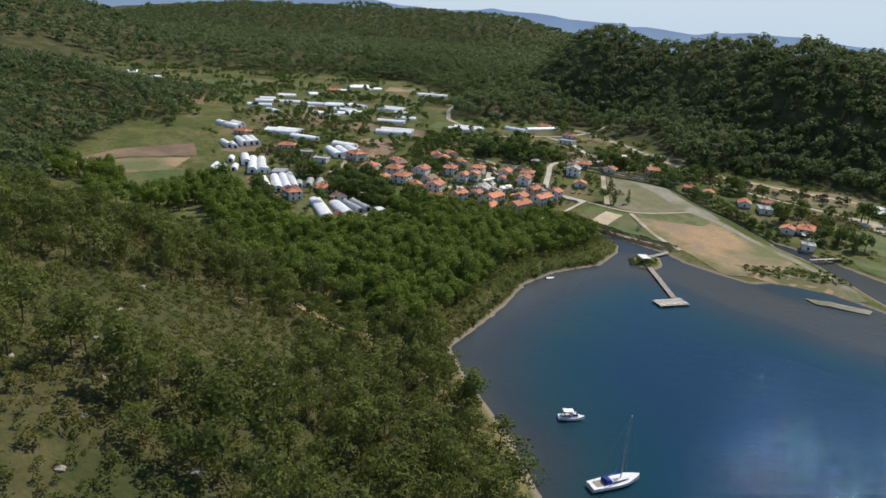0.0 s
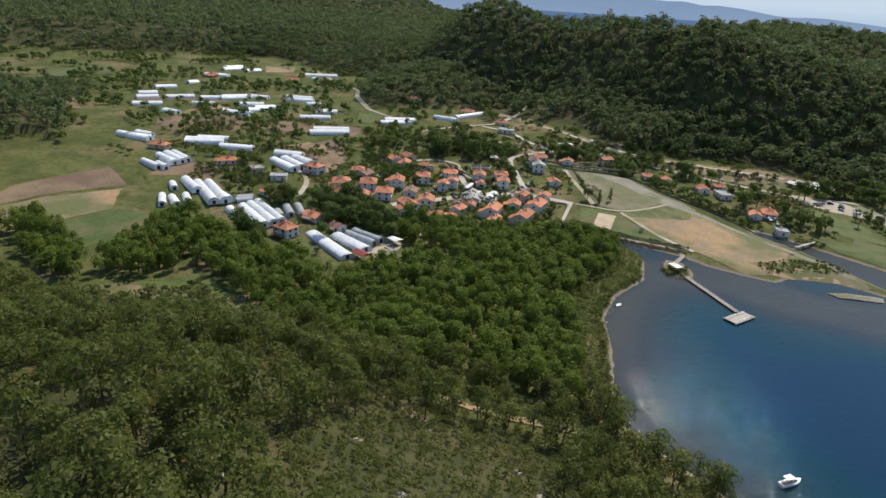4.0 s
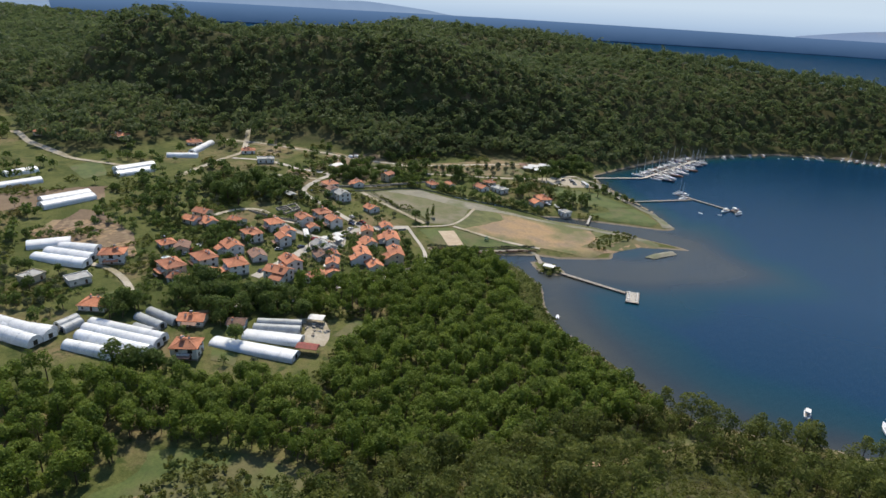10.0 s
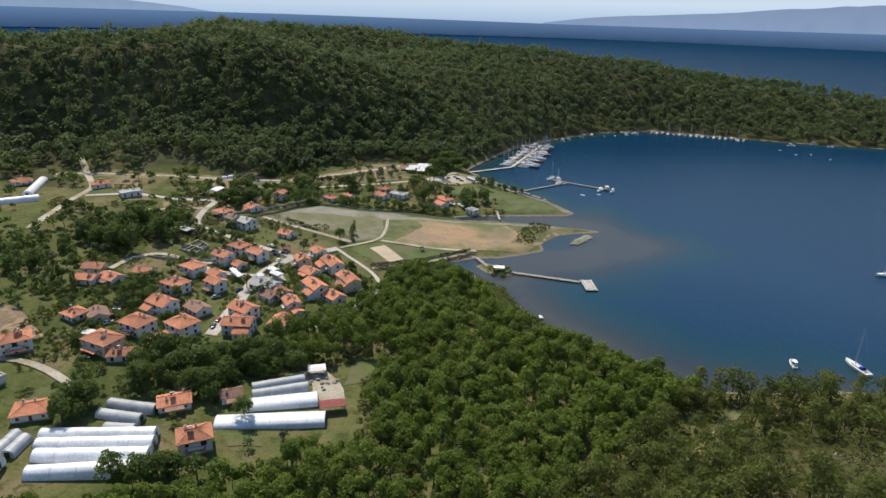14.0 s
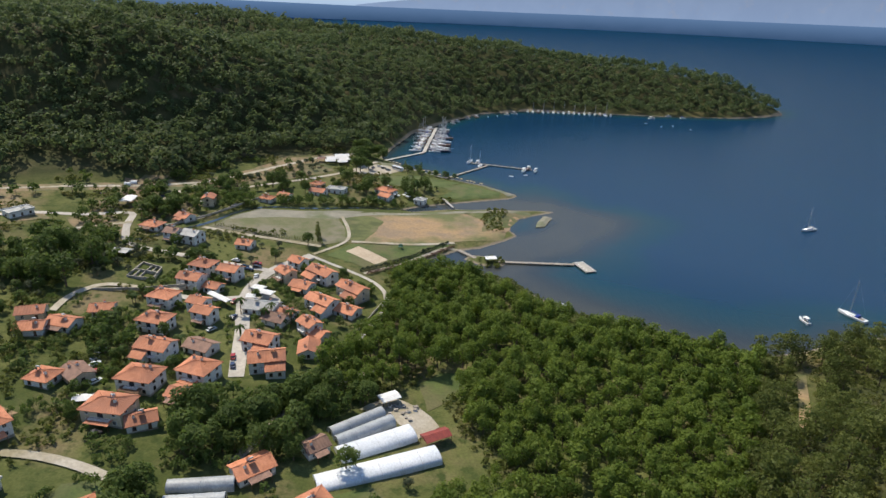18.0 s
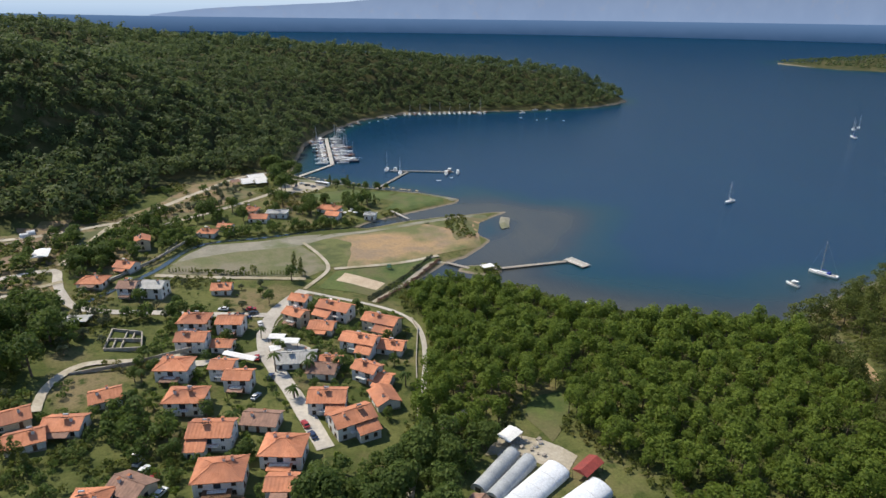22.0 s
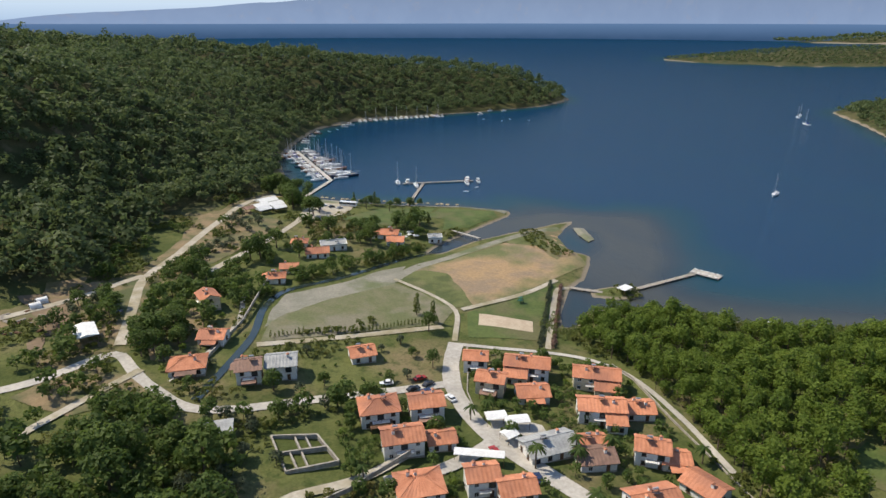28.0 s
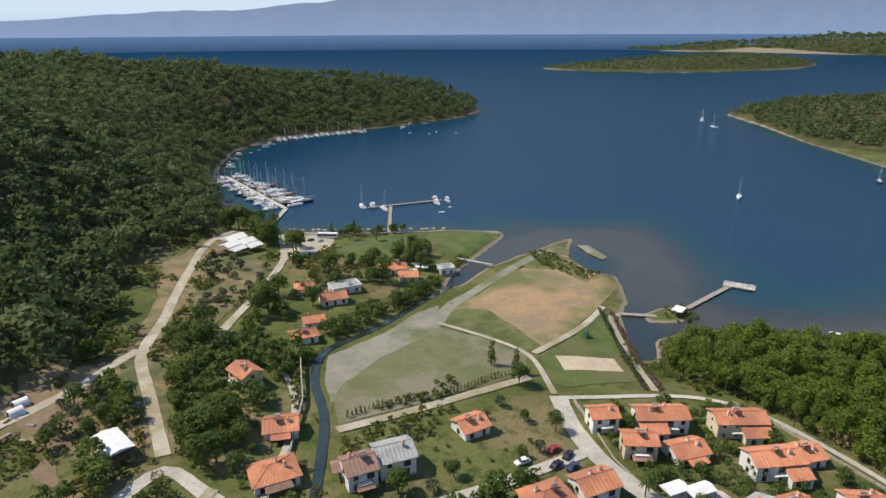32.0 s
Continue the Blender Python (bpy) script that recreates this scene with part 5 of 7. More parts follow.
for rows, group in ((STREET_WEST, "houses west of the street"), (FIELD_SIDE, "houses by the fields"), (EAST_ROWS, "houses beside the wood"), (SOUTH_END, "houses at the south end"),
                    (GREEN_SIDE, "houses among greenhouses"), (NORTH_SIDE, "houses near the beach"), (VALLEY, "farmhouses up the valley")):
    for x, y, turn, L, D, fl, kind in rows:
        lab = {"old": OLD, "grey": "white house under a grey sheet roof", "flat": "pale house with a flat concrete roof"}.get(kind, TWO if fl == 2 else ONE)
        k = 1.0 if rows is VALLEY else 0.94
        house(x, y, turn, L * k, D * k, fl, kind, lab, group, 100 + count)
        count += 1


# ---- greenhouses ----
FILM2 = plain_mat("greyed_film", (0.42, 0.44, 0.45), (0.33, 0.35, 0.36), 0.2, 2.0, rough=0.5, spec=0.4, rnd=0.1, relief=0.05)


def tunnel(ax, ay, bx, by, w, h, film, label, group, ribs=True):
    L = math.hypot(bx - ax, by - ay)
    turn = math.degrees(math.atan2(by - ay, bx - ax))
    cx, cy = (ax + bx) / 2, (ay + by) / 2
    th = tagged(empty("greenhouse", cx, cy, ground_z(cx, cy) - 0.1, turn), label, "greenhouse", group)
    arc = [(-w / 2 * math.cos(math.pi * i / 10), 0.9 + (h - 0.9) * math.sin(math.pi * i / 10)) for i in range(11)]
    arc = [(-w / 2, -0.3)] + arc + [(w / 2, -0.3)]
    bm = bmesh.new()
    n = max(2, int(L / 6))
    rows = [[bm.verts.new((-L / 2 + L * k / n, y, z - (0.05 if k % 2 else 0))) for y, z in arc] for k in range(n + 1)]
    for a, b in zip(rows, rows[1:]):
        for i in range(len(arc) - 1):
            bm.faces.new((a[i], a[i + 1], b[i + 1], b[i]))
    part("cover", bm, film, th, smooth=True)
    for s in (-1, 1):
        bm = bmesh.new()
        vs = [bm.verts.new((s * L / 2, y, z)) for y, z in arc]
        bm.faces.new(vs if s > 0 else vs[::-1])
        bmesh.ops.triangulate(bm, faces=bm.faces[:])
        e = part("end_wall", bm, film, th)
        # no opening is cut: a near-black panel paints the unlit inside
        part("doorway", boxed(s * L / 2 - 0.04, -0.9, -0.1, s * L / 2 + 0.04, 0.9, 2.0), DARK, e, "dark panel painted as the shade of an open doorway")
    if ribs:
        for k in range(n + 1):
            bm = bmesh.new()
            x = -L / 2 + L * k / n
            pts = [(x, y * 1.01, z * 1.01) for y, z in arc]
            rings = []
            for _, y, z in pts:
                out = Vector((0, y, max(z - 0.9, 0.0) + 0.01)).normalized() * 0.05
                mid = Vector((x, y, z))
                rings.append([bm.verts.new(mid + o) for o in (out, Vector((0.05, 0, 0)), -out, Vector((-0.05, 0, 0)))])
            for ra, rb in zip(rings, rings[1:]):
                for i in range(4):
                    bm.faces.new((ra[i], ra[(i + 1) % 4], rb[(i + 1) % 4], rb[i]))
            part("hoop", bm, STEEL, th)
    return th


LANE_TUNNELS = [(-149.4, -212.8, -116.6, -197.8), (-146.5, -216.6, -114.0, -201.4), (-142.7, -220.4, -111.5, -206.2), (-138.0, -226.7, -111.8, -212.8)]
for row in LANE_TUNNELS:
    tunnel(*row, 5.6, 3.6, PLASTIC, "long white plastic-film tunnel greenhouse", "white tunnels by the lane")
SMALL_TUNNELS = [(-142.6, -196.6, -127.2, -193.4), (-144.3, -190.7, -127.0, -187.1), (-134.8, -201.4, -125.3, -198.3), (-153.2, -224.5, -155.7, -215.8), (-149.0, -224.3, -151.7, -216.0)]
for row in SMALL_TUNNELS:
    tunnel(*row, 4.4, 2.8, FILM2, "short greyish tunnel greenhouse", "small tunnels")
for row in [(-107, -160.8, -92.6, -147.9), (-104.2, -164.5, -88.8, -151.5)]:
    tunnel(*row, 4.6, 3.0, FILM2, "grey film tunnel greenhouse by the wood", "tunnels by the wood")
WHITEWASH = plain_mat("whitewashed_film", (0.74, 0.76, 0.78), (0.64, 0.67, 0.70), 0.15, 2.0, rough=0.5, spec=0.4, rnd=0.06, relief=0.05)
tunnel(-102.4, -170, -81.8, -156.2, 7.5, 2.6, WHITEWASH, "wide white tunnel greenhouse by the wood", "tunnels by the wood")
tunnel(-106, -182.5, -73, -165.5, 7.6, 2.6, WHITEWASH, "largest whitewashed greenhouse by the wood", "tunnels by the wood")
MEADOW_TUNNELS = [(-185.3, -257.8, -162.3, -246.9), (-181.4, -250.3, -143.4, -235.3), (-181.6, -244.1, -145.1, -229.4), (-166.1, -238.9, -148.1, -227.7)]
for row in MEADOW_TUNNELS:
    tunnel(*row, 6.2, 3.8, PLASTIC, "long white tunnel greenhouse beside the meadow", "tunnels beside the meadow")
for row in [(-178.2, -263.9, -167, -260.3), (-158.9, -265.6, -142, -262), (-156.2, -259.8, -142.2, -254.3), (-159.3, -253.1, -146.8, -249.4)]:
    tunnel(*row, 4.4, 2.9, PLASTIC, "small white tunnel greenhouse beside the meadow", "tunnels beside the meadow")
VALLEY_TUNNELS = [(-259.3, -271, -258.8, -244.8, 7), (-264.6, -271.3, -264.2, -244.8, 7), (-251.5, -246.1, -245, -223.3, 8), (-268.9, -263.5, -266.1, -242.2, 6), (-239.5, -207.9, -232.5, -189.7, 9),
                  (-226.2, -208.8, -201.2, -193.8, 7), (-229.2, -201.9, -206.1, -189.3, 7), (-231.2, -195, -214.9, -183.2, 7), (-231.5, -282.5, -211, -268.3, 6), (-235.6, -278.5, -213.8, -264.2, 6),
                  (-236.8, -274.2, -216.9, -261.4, 6), (-218.2, -288.8, -203, -276.6, 5), (-212.9, -279, -202.2, -271.9, 5), (-272.1, -310.1, -262.6, -294.2, 8), (-278.9, -306.5, -270, -294.9, 7),
                  (-276.2, -318.1, -270, -309.9, 7), (-287.3, -185.5, -290.4, -155.5, 9), (-295.9, -182.6, -297, -155.2, 9)]
FAR_TUNNELS = [(-323, -128.2, -324.1, -102.9, 9), (-334.9, -123.6, -336.2, -96.6, 9), (-352.3, -258.6, -341.6, -233.8, 9), (-358.1, -238.5, -366.7, -220.1, 9), (-370.2, -233.6, -377.3, -216.8, 8),
               (-384.7, -248.8, -387.2, -226.7, 9), (-372.1, -332.7, -377.8, -310.2, 8), (-424.1, -340.9, -430.1, -325.6, 8), (-403.6, -337.7, -411.1, -320.7, 8), (-408.3, -313.9, -418.2, -291.2, 8),
               (-410.6, -284.5, -414.1, -268.3, 7), (-411.6, -267, -421.9, -240.7, 9), (-418.8, -267.3, -429.6, -240.8, 8), (-427, -240.7, -420.9, -225.2, 8), (-419.9, -211.7, -412.8, -183.4, 9),
               (-430.2, -208.9, -426, -184.2, 8), (-395.8, -189.4, -394.8, -176.7, 7), (-360.6, -182.2, -363.1, -162.9, 8), (-334.9, -194.2, -336, -169, 8), (-460.8, -334.5, -470.8, -317.1, 8),
               (-496.4, -311.1, -505.3, -302.9, 8), (-561.8, -303, -555, -277.5, 10), (-608, -290.9, -625.8, -269.9, 10), (-624.6, -290.3, -638.7, -272.1, 10), (-601.1, -263.6, -614.2, -248.9, 9),
               (-587.5, -194.4, -588.7, -156.4, 10), (-560.1, -186.3, -560.2, -180.6, 7), (-381.8, -287, -382.1, -268, 5), (-347.7, -302.1, -338.9, -290, 8), (-354.5, -77.1, -341.1, -59.3, 6),
               (-352.7, -58.3, -377.3, -27.7, 6), (-544.9, -622.9, -548.7, -589.6, 10), (-542.8, -586, -550.4, -519.1, 10), (-587.1, -590.5, -603.3, -584.7, 9), (-483.5, -513.6, -504.2, -488.2, 9),
               (-467, -464, -469.2, -435, 9), (-548.6, -629, -560.7, -596.9, 9)]
for ax, ay, bx, by, w in VALLEY_TUNNELS:
    tunnel(ax, ay, bx, by, w, 3.4, PLASTIC, "white greenhouse among valley fields", "valley greenhouses")
for ax, ay, bx, by, w in FAR_TUNNELS:
    tunnel(ax, ay, bx, by, w, 3.4, PLASTIC, "far white greenhouse up the valley", "far greenhouses", False)



# ---- single trees ----
def limbed_trunk(h, r, seed, limbs=4):
    rng = random.Random(seed)
    bm = bmesh.new()
    top = Vector((rng.uniform(-0.3, 0.3), rng.uniform(-0.3, 0.3), h * 0.7))
    rod(bm, (0, 0, -0.5), top, r, r * 0.45, 7)
    for i in range(limbs):
        a = 6.28 * i / limbs + rng.uniform(-0.4, 0.4)
        p = top * rng.uniform(0.5, 0.85)
        rod(bm, p, p + Vector((math.cos(a) * h * 0.25, math.sin(a) * h * 0.25, h * 0.2)), r * 0.4, r * 0.15, 5)
    return mesh_of("trunk", bm, BARK)


def crown_mesh(kind, h, w, cards, size, leaf, seed):
    rng = np.random.default_rng(seed)
    c = crown_cards(rng, kind(rng, h, w), cards, size).reshape(-1, 6)
    me = fast_mesh("crown", c[:, :3], np.arange(len(c)).reshape(-1, 3))
    dress(me, c[:, 3:], np.full(len(c), rng.uniform(0.25, 0.9)))
    me.materials.append(leaf)
    return me


TREES = {"broad": [(limbed_trunk(7.5, 0.22, i), crown_mesh(broad_lobes, 7.5, 6.5, 420, 0.44, GARDEN, 60 + i)) for i in range(5)],
         "olive": [(limbed_trunk(4.2, 0.18, 10 + i), crown_mesh(broad_lobes, 4.4, 4.6, 260, 0.33, OLIVE, 70 + i)) for i in range(4)],
         "citrus": [(limbed_trunk(3.2, 0.12, 20 + i), crown_mesh(broad_lobes, 3.4, 3.4, 200, 0.3, ALDER, 80 + i)) for i in range(3)],
         "cypress": [(limbed_trunk(9, 0.15, 30 + i, 2), crown_mesh(tall_lobes, 10, 3.2, 320, 0.38, PINE, 90 + i)) for i in range(2)],
         "big": [(limbed_trunk(12, 0.35, 40 + i), crown_mesh(broad_lobes, 12.5, 11, 760, 0.52, GARDEN, 95 + i)) for i in range(3)],
         "bush": [(limbed_trunk(1.4, 0.08, 50 + i, 3), crown_mesh(broad_lobes, 1.9, 2.4, 110, 0.26, GARDEN, 99 + i)) for i in range(3)],
         "sapling": [(limbed_trunk(2.0, 0.05, 55, 2), crown_mesh(tall_lobes, 2.6, 0.9, 60, 0.2, PINE, 104))]}
NAMES = {"broad": ("tree", "leafy dark green garden tree"), "olive": ("olive_tree", "grey-green olive tree on dry ground"), "citrus": ("fruit_tree", "small round bright green fruit tree"),
         "cypress": ("cypress", "tall narrow dark cypress"), "big": ("tree", "large spreading dark green tree"), "bush": ("bush", "low rounded garden bush"), "sapling": ("sapling", "slim young cypress beside the track")}
planted = []


def plant(kind, x, y, scale, rng, group, label=""):
    trunk, crown = rng.choice(TREES[kind])
    nm, lab = NAMES[kind]
    th = empty(nm, x, y, ground_z(x, y) - 0.05, rng.uniform(0, 360), scale)
    tagged(th, label or lab, nm.replace("_", " "), group)
    shared("trunk", trunk, th)
    shared("crown", crown, th)
    planted.append((x, y))
    return th


HOUSES = STREET_WEST + FIELD_SIDE + EAST_ROWS + SOUTH_END + GREEN_SIDE + NORTH_SIDE + VALLEY


def free_spot(x, y, gap=2.5):
    for hx, hy, turn, L, D, *_ in HOUSES:
        a = radians(turn)
        u, v = (x - hx) * math.cos(a) + (y - hy) * math.sin(a), -(x - hx) * math.sin(a) + (y - hy) * math.cos(a)
        if abs(u) < L / 2 + gap and -D / 2 - gap - 2.5 < v < D / 2 + gap:
            return False
    p = np.array([[x, y]])
    if any(seg_dist(p[:, 0], p[:, 1], [r[:2], r[2:4]], False)[0][0] < 5.5 for r in LANE_TUNNELS + SMALL_TUNNELS + MEADOW_TUNNELS + VALLEY_TUNNELS):
        return False
    return bool(clear_of(p, [(pts, w * 0.6 + gap * 0.5) for pts, w in ROADS])[0]) and all((x - a) ** 2 + (y - b) ** 2 > 5 for a, b in planted)


def grove(poly, n, kinds, group, seed, lo=0.7, hi=1.2, gap=2.0):
    rng = random.Random(seed)
    xs, ys = [p[0] for p in poly], [p[1] for p in poly]
    made = tries = 0
    while made < n and tries < n * 12:
        tries += 1
        x, y = rng.uniform(min(xs), max(xs)), rng.uniform(min(ys), max(ys))
        if inside(np.array([[x, y]]), poly)[0] and free_spot(x, y, gap) and shore_distance(np.array([x]), np.array([y]))[0] > 2:
            plant(rng.choice(kinds), x, y, rng.uniform(lo, hi), rng, group)
            made += 1


grove([(-154.2, -26.5), (-110, -54), (-109.7, -67.6), (-117.7, -127.8), (-146.5, -144.2), (-165.8, -99.8), (-166.8, -66)], 70, ["broad", "citrus", "bush", "bush"], "garden trees beside the wood", 1, 0.5, 0.85, 1.2)
grove([(-169.9, -54.5), (-171.9, -80.8), (-169.4, -104.8), (-160.3, -138), (-171.5, -174.3), (-199.7, -164.4), (-206.2, -115.6), (-205.4, -57.7)], 60, ["broad", "citrus", "bush"], "garden trees west of the street", 2, 0.55, 0.95, 1.2)
grove([(-154.5, -162.4), (-128.4, -137.8), (-108.3, -140.8), (-95.5, -138.4), (-102.6, -150.2), (-111.5, -161.9), (-109.5, -171.4), (-126.2, -184.5), (-147.1, -181)], 46, ["big", "broad", "big"], "tall dark trees south of the village", 3, 0.7, 1.05, 1.0)
grove([(-212, -26.7), (-211, -56), (-241.9, -55.1), (-277.2, -30.9), (-272.8, -100), (-263.3, -146), (-239.4, -116.7), (-238.5, -49.1)], 60, ["broad", "olive", "broad", "bush"], "trees along the western lane", 4, 0.7, 1.2)
grove([(-237.2, -35.4), (-228, -39), (-190.3, -47.4), (-190.1, -51.3), (-236.8, -45.2)], 10, ["olive", "broad"], "willows by the lane", 41, 0.9, 1.4)
grove([(-263.3, -40.2), (-227.7, -44.9), (-219.6, -67.9), (-240, -103.3), (-274.6, -88.9)], 26, ["olive", "big", "broad"], "willows in the western paddock", 42, 0.9, 1.3)
grove([(-247.6, 82.9), (-236, 69.3), (-204.3, 99.2), (-179.1, 125.2), (-176, 149.6), (-196, 158), (-220.9, 125.2)], 40, ["olive", "olive", "bush"], "olive trees below the road", 5, 0.8, 1.25)
grove([(-245.7, 39.1), (-236, 69.3), (-196, 91), (-157, 121.5), (-127.8, 122), (-116.2, 105.3), (-152.7, 82.8), (-185.6, 61.3), (-212.8, 44.3), (-226.1, 6.1)], 70, ["broad", "citrus", "olive", "big", "bush"], "garden trees along the river", 6, 0.6, 1.1)
grove([(-252.3, -20.3), (-249.3, 37), (-227.8, 4.1), (-228.6, -23.4)], 26, ["broad", "big", "citrus"], "trees by the hill road", 7, 0.6, 1.0)
grove([(-279.5, 18.1), (-259.9, 28.6), (-256.2, 68.6), (-280.9, 47.8), (-279.6, 18.6)], 16, ["broad", "olive"], "trees on the lower slope", 71, 0.7, 1.1)
grove([(-150, 158), (-163, 188), (-168, 183.2), (-166, 159.7), (-160, 142)], 12, ["big", "broad"], "tall trees behind the car park", 8, 0.9, 1.25)
grove([(-106.6, 124.4), (-97.8, 113.3), (-112.1, 101.8), (-122.8, 112.6)], 7, ["big", "cypress"], "tall trees beside the restaurant", 9, 0.8, 1.1)
grove([(-131, -190.9), (-109.1, -197.8), (-90.8, -206.5), (-108.7, -221.3), (-159.9, -201.9), (-149.1, -188.5)], 24, ["broad", "big"], "trees between greenhouses", 10, 0.7, 1.0, 2.5)
grove([(-191.7, -203.5), (-151.9, -223.3), (-187.1, -243.8), (-227.3, -247.9), (-234.7, -218.5)], 50, ["broad", "olive", "citrus"], "trees among the small farms", 11, 0.7, 1.1)
grove([(-206.7, -20.7), (-206, -42.2), (-169.3, -44.7), (-158.8, -26.7), (-186.5, -21.9)], 12, ["olive", "bush", "broad"], "scattered trees in the paddock", 12, 0.5, 0.9)
rng = random.Random(5)
for x, y, s, kind in ((-150.1, -5.7, 1.0, "cypress"), (-153.2, 3.1, 1.0, "cypress"), (-154.6, -11.8, 0.7, "big"), (-164, -36.7, 0.55, "big"), (-98.5, -176.6, 0.8, "big"), (-80.2, -179.7, 0.9, "olive"),
                      (-226.3, -133.5, 0.9, "cypress"), (-222.5, -137.2, 1.0, "cypress"), (-229.9, -131.7, 0.8, "cypress"), (-236.9, -135.7, 0.9, "cypress"), (-114, 101.7, 0.7, "big"), (-200.5, -16.5, 0.9, "olive"), (-168.2, -18.2, 0.9, "olive"), (-229.8, -15.6, 0.7, "olive"), (-207.9, -39.3, 0.9, "olive"), (-176.4, -21.5, 0.7, "olive"), (-257.7, -129.6, 1.0, "cypress"), (-250.6, -128.5, 1.1, "cypress"), (-238.9, -131, 1.0, "cypress"), (-1.9, -209.6, 0.75, "big"), (-25.8, -217.2, 0.4, "broad"), (-45.9, -230.2, 0.5, "broad")):
    plant(kind, x, y, s, rng, "landmark trees")
for i in range(44):
    f = i / 43
    x, y = -209.3 + f * 61, -0.9 - f * 6.1 + (1.2 * math.sin(f * 9))
    plant("sapling", x, y + 0.5, rng.uniform(0.7, 1.25), rng, "saplings along the field track")

grove([(-180, 201.7), (-172, 216.8), (-150, 213.4), (-146, 196.6), (-160, 191.6)], 16, ["big", "broad"], "tall trees between cafe and marina", 81, 0.9, 1.3, 1.0)
grove([(-132, 174.8), (-128, 168.1), (-94, 158), (-84, 159.7), (-90, 164.7)], 14, ["broad", "cypress", "broad"], "trees in a row behind the beach", 82, 0.6, 1.0, 0.5)
grove([(-147, 119.8), (-125.2, 116.3), (-104.3, 120.7), (-100.4, 99.4), (-113.5, 94.7), (-140.9, 104.4)], 16, ["broad", "bush", "citrus"], "trees round the restaurant", 83, 0.6, 1.0, 1.0)

# belts and hedges of trees that nobody could count
belt = templates(broad_lobes, 6, 80, 0.95, 8, 7.5, 61)
lines = [([(-276.7, -1.1), (-275.5, -69.7), (-277.5, -138)], 16), ([(-258.2, -136.7), (-311.7, -97.2), (-354.1, -100)], 22), ([(-250.1, -211.8), (-292.1, -216.9), (-372.9, -206.3)], 12), ([(-269.9, -276), (-321.8, -266.2), (-406, -228.4)], 12), ([(-192.8, -282.1), (-251.6, -273.1), (-276.1, -244.2)], 12), ([(-236.2, -154.7), (-270.4, -161.8)], 10), ([(-202.2, -195.3), (-245, -178.7)], 8),
         ([(-489.9, -283.3), (-497.7, -213.5)], 22), ([(-293.6, -235.7), (-291.6, -217.7)], 10), ([(-315.0, -323.5), (-306.5, -300.0)], 9), ([(-290.4, -290.5), (-285.7, -278.8)], 7), ([(-245.0, -313.4), (-231.8, -300.6)], 9), ([(-292.1, -99.7), (-277.1, -63.4)], 14), ([(-399.8, -212.4), (-411.4, -200.6)], 9), ([(-531.5, -179.9), (-531.6, -164.3)], 12), ([(-293.8, -142.5), (-265.3, -111.1)], 8), ([(-269.8, -206.3), (-228.4, -208.2)], 5), ([(-207.9, -214.7), (-188.9, -224.8)], 6), ([(-205.1, -240.6), (-189.5, -227.7)], 6), ([(-275.4, -250.5), (-268.1, -211.1)], 5), ([(-236.7, -260.6), (-221.0, -236.0)], 5), ([(-224.0, -180.3), (-190.8, -161.6)], 8), ([(-429.2, -318.2), (-428.8, -312.2)], 6), ([(-501.7, -31.4), (-404.4, -19.5)], 10), ([(-318.8, -163.5), (-308.6, -139.7)], 5), ([(-284.0, -319.0), (-277.4, -275.1)], 5), ([(-341.0, -234.5), (-346.0, -226.6)], 7)]
xy = scatter(-1250, -760, -225, 110, 7.5, 62)
near = np.zeros(len(xy), bool)
for pts, w in lines:
    near |= seg_dist(xy[:, 0], xy[:, 1], pts, False)[0] < w * (0.6 + 0.5 * vnoise(xy[:, 0], xy[:, 1], 30, 4))
loose = vnoise(xy[:, 0], xy[:, 1], 22, 9) > 0.30
spots = [(h[0], h[1]) for h in HOUSES]
glass = [(a + (c - a) * f, b + (d - b) * f) for a, b, c, d, _ in VALLEY_TUNNELS + FAR_TUNNELS for f in (0.1, 0.37, 0.63, 0.9)]
okay = np.ones(len(xy), bool)
for hx, hy in spots + glass:
    okay &= np.hypot(xy[:, 0] - hx, xy[:, 1] - hy) > 9
xy = xy[(near | loose) & okay & (wildness(xy) < 3) & clear_of(xy, [(pts, w) for pts, w in ROADS])]
forest("hedgerow_trees", "belts of dark trees between valley fields", xy, belt, 0.5, 1.0, GARDEN, 63)
thick = templates(broad_lobes, 6, 150, 0.5, 6.0, 5.5, 67)
xy = scatter(-370, -190, -95, 215, 4.4, 68)
bank = seg_dist(xy[:, 0], xy[:, 1], [(-125, 80), (-140, 70), (-171, 56), (-199, 48.5), (-214, 30)], False)[0] < 4.5
bank |= seg_dist(xy[:, 0], xy[:, 1], [(-253.6, 50.7), (-245.3, 29.2), (-244.8, 17.3)], False)[0] < 5
bank |= inside(xy, [(-246, 45), (-237, 49.3), (-221, 65.9), (-213.4, 60.2), (-218.1, 38.1), (-234, 21.7), (-244.9, 19.3)])
bank |= (seg_dist(xy[:, 0], xy[:, 1], [(-242.6, -37.6), (-231.5, -41.1), (-198.4, -51.6), (-182, -47.1)], False)[0] < 5)
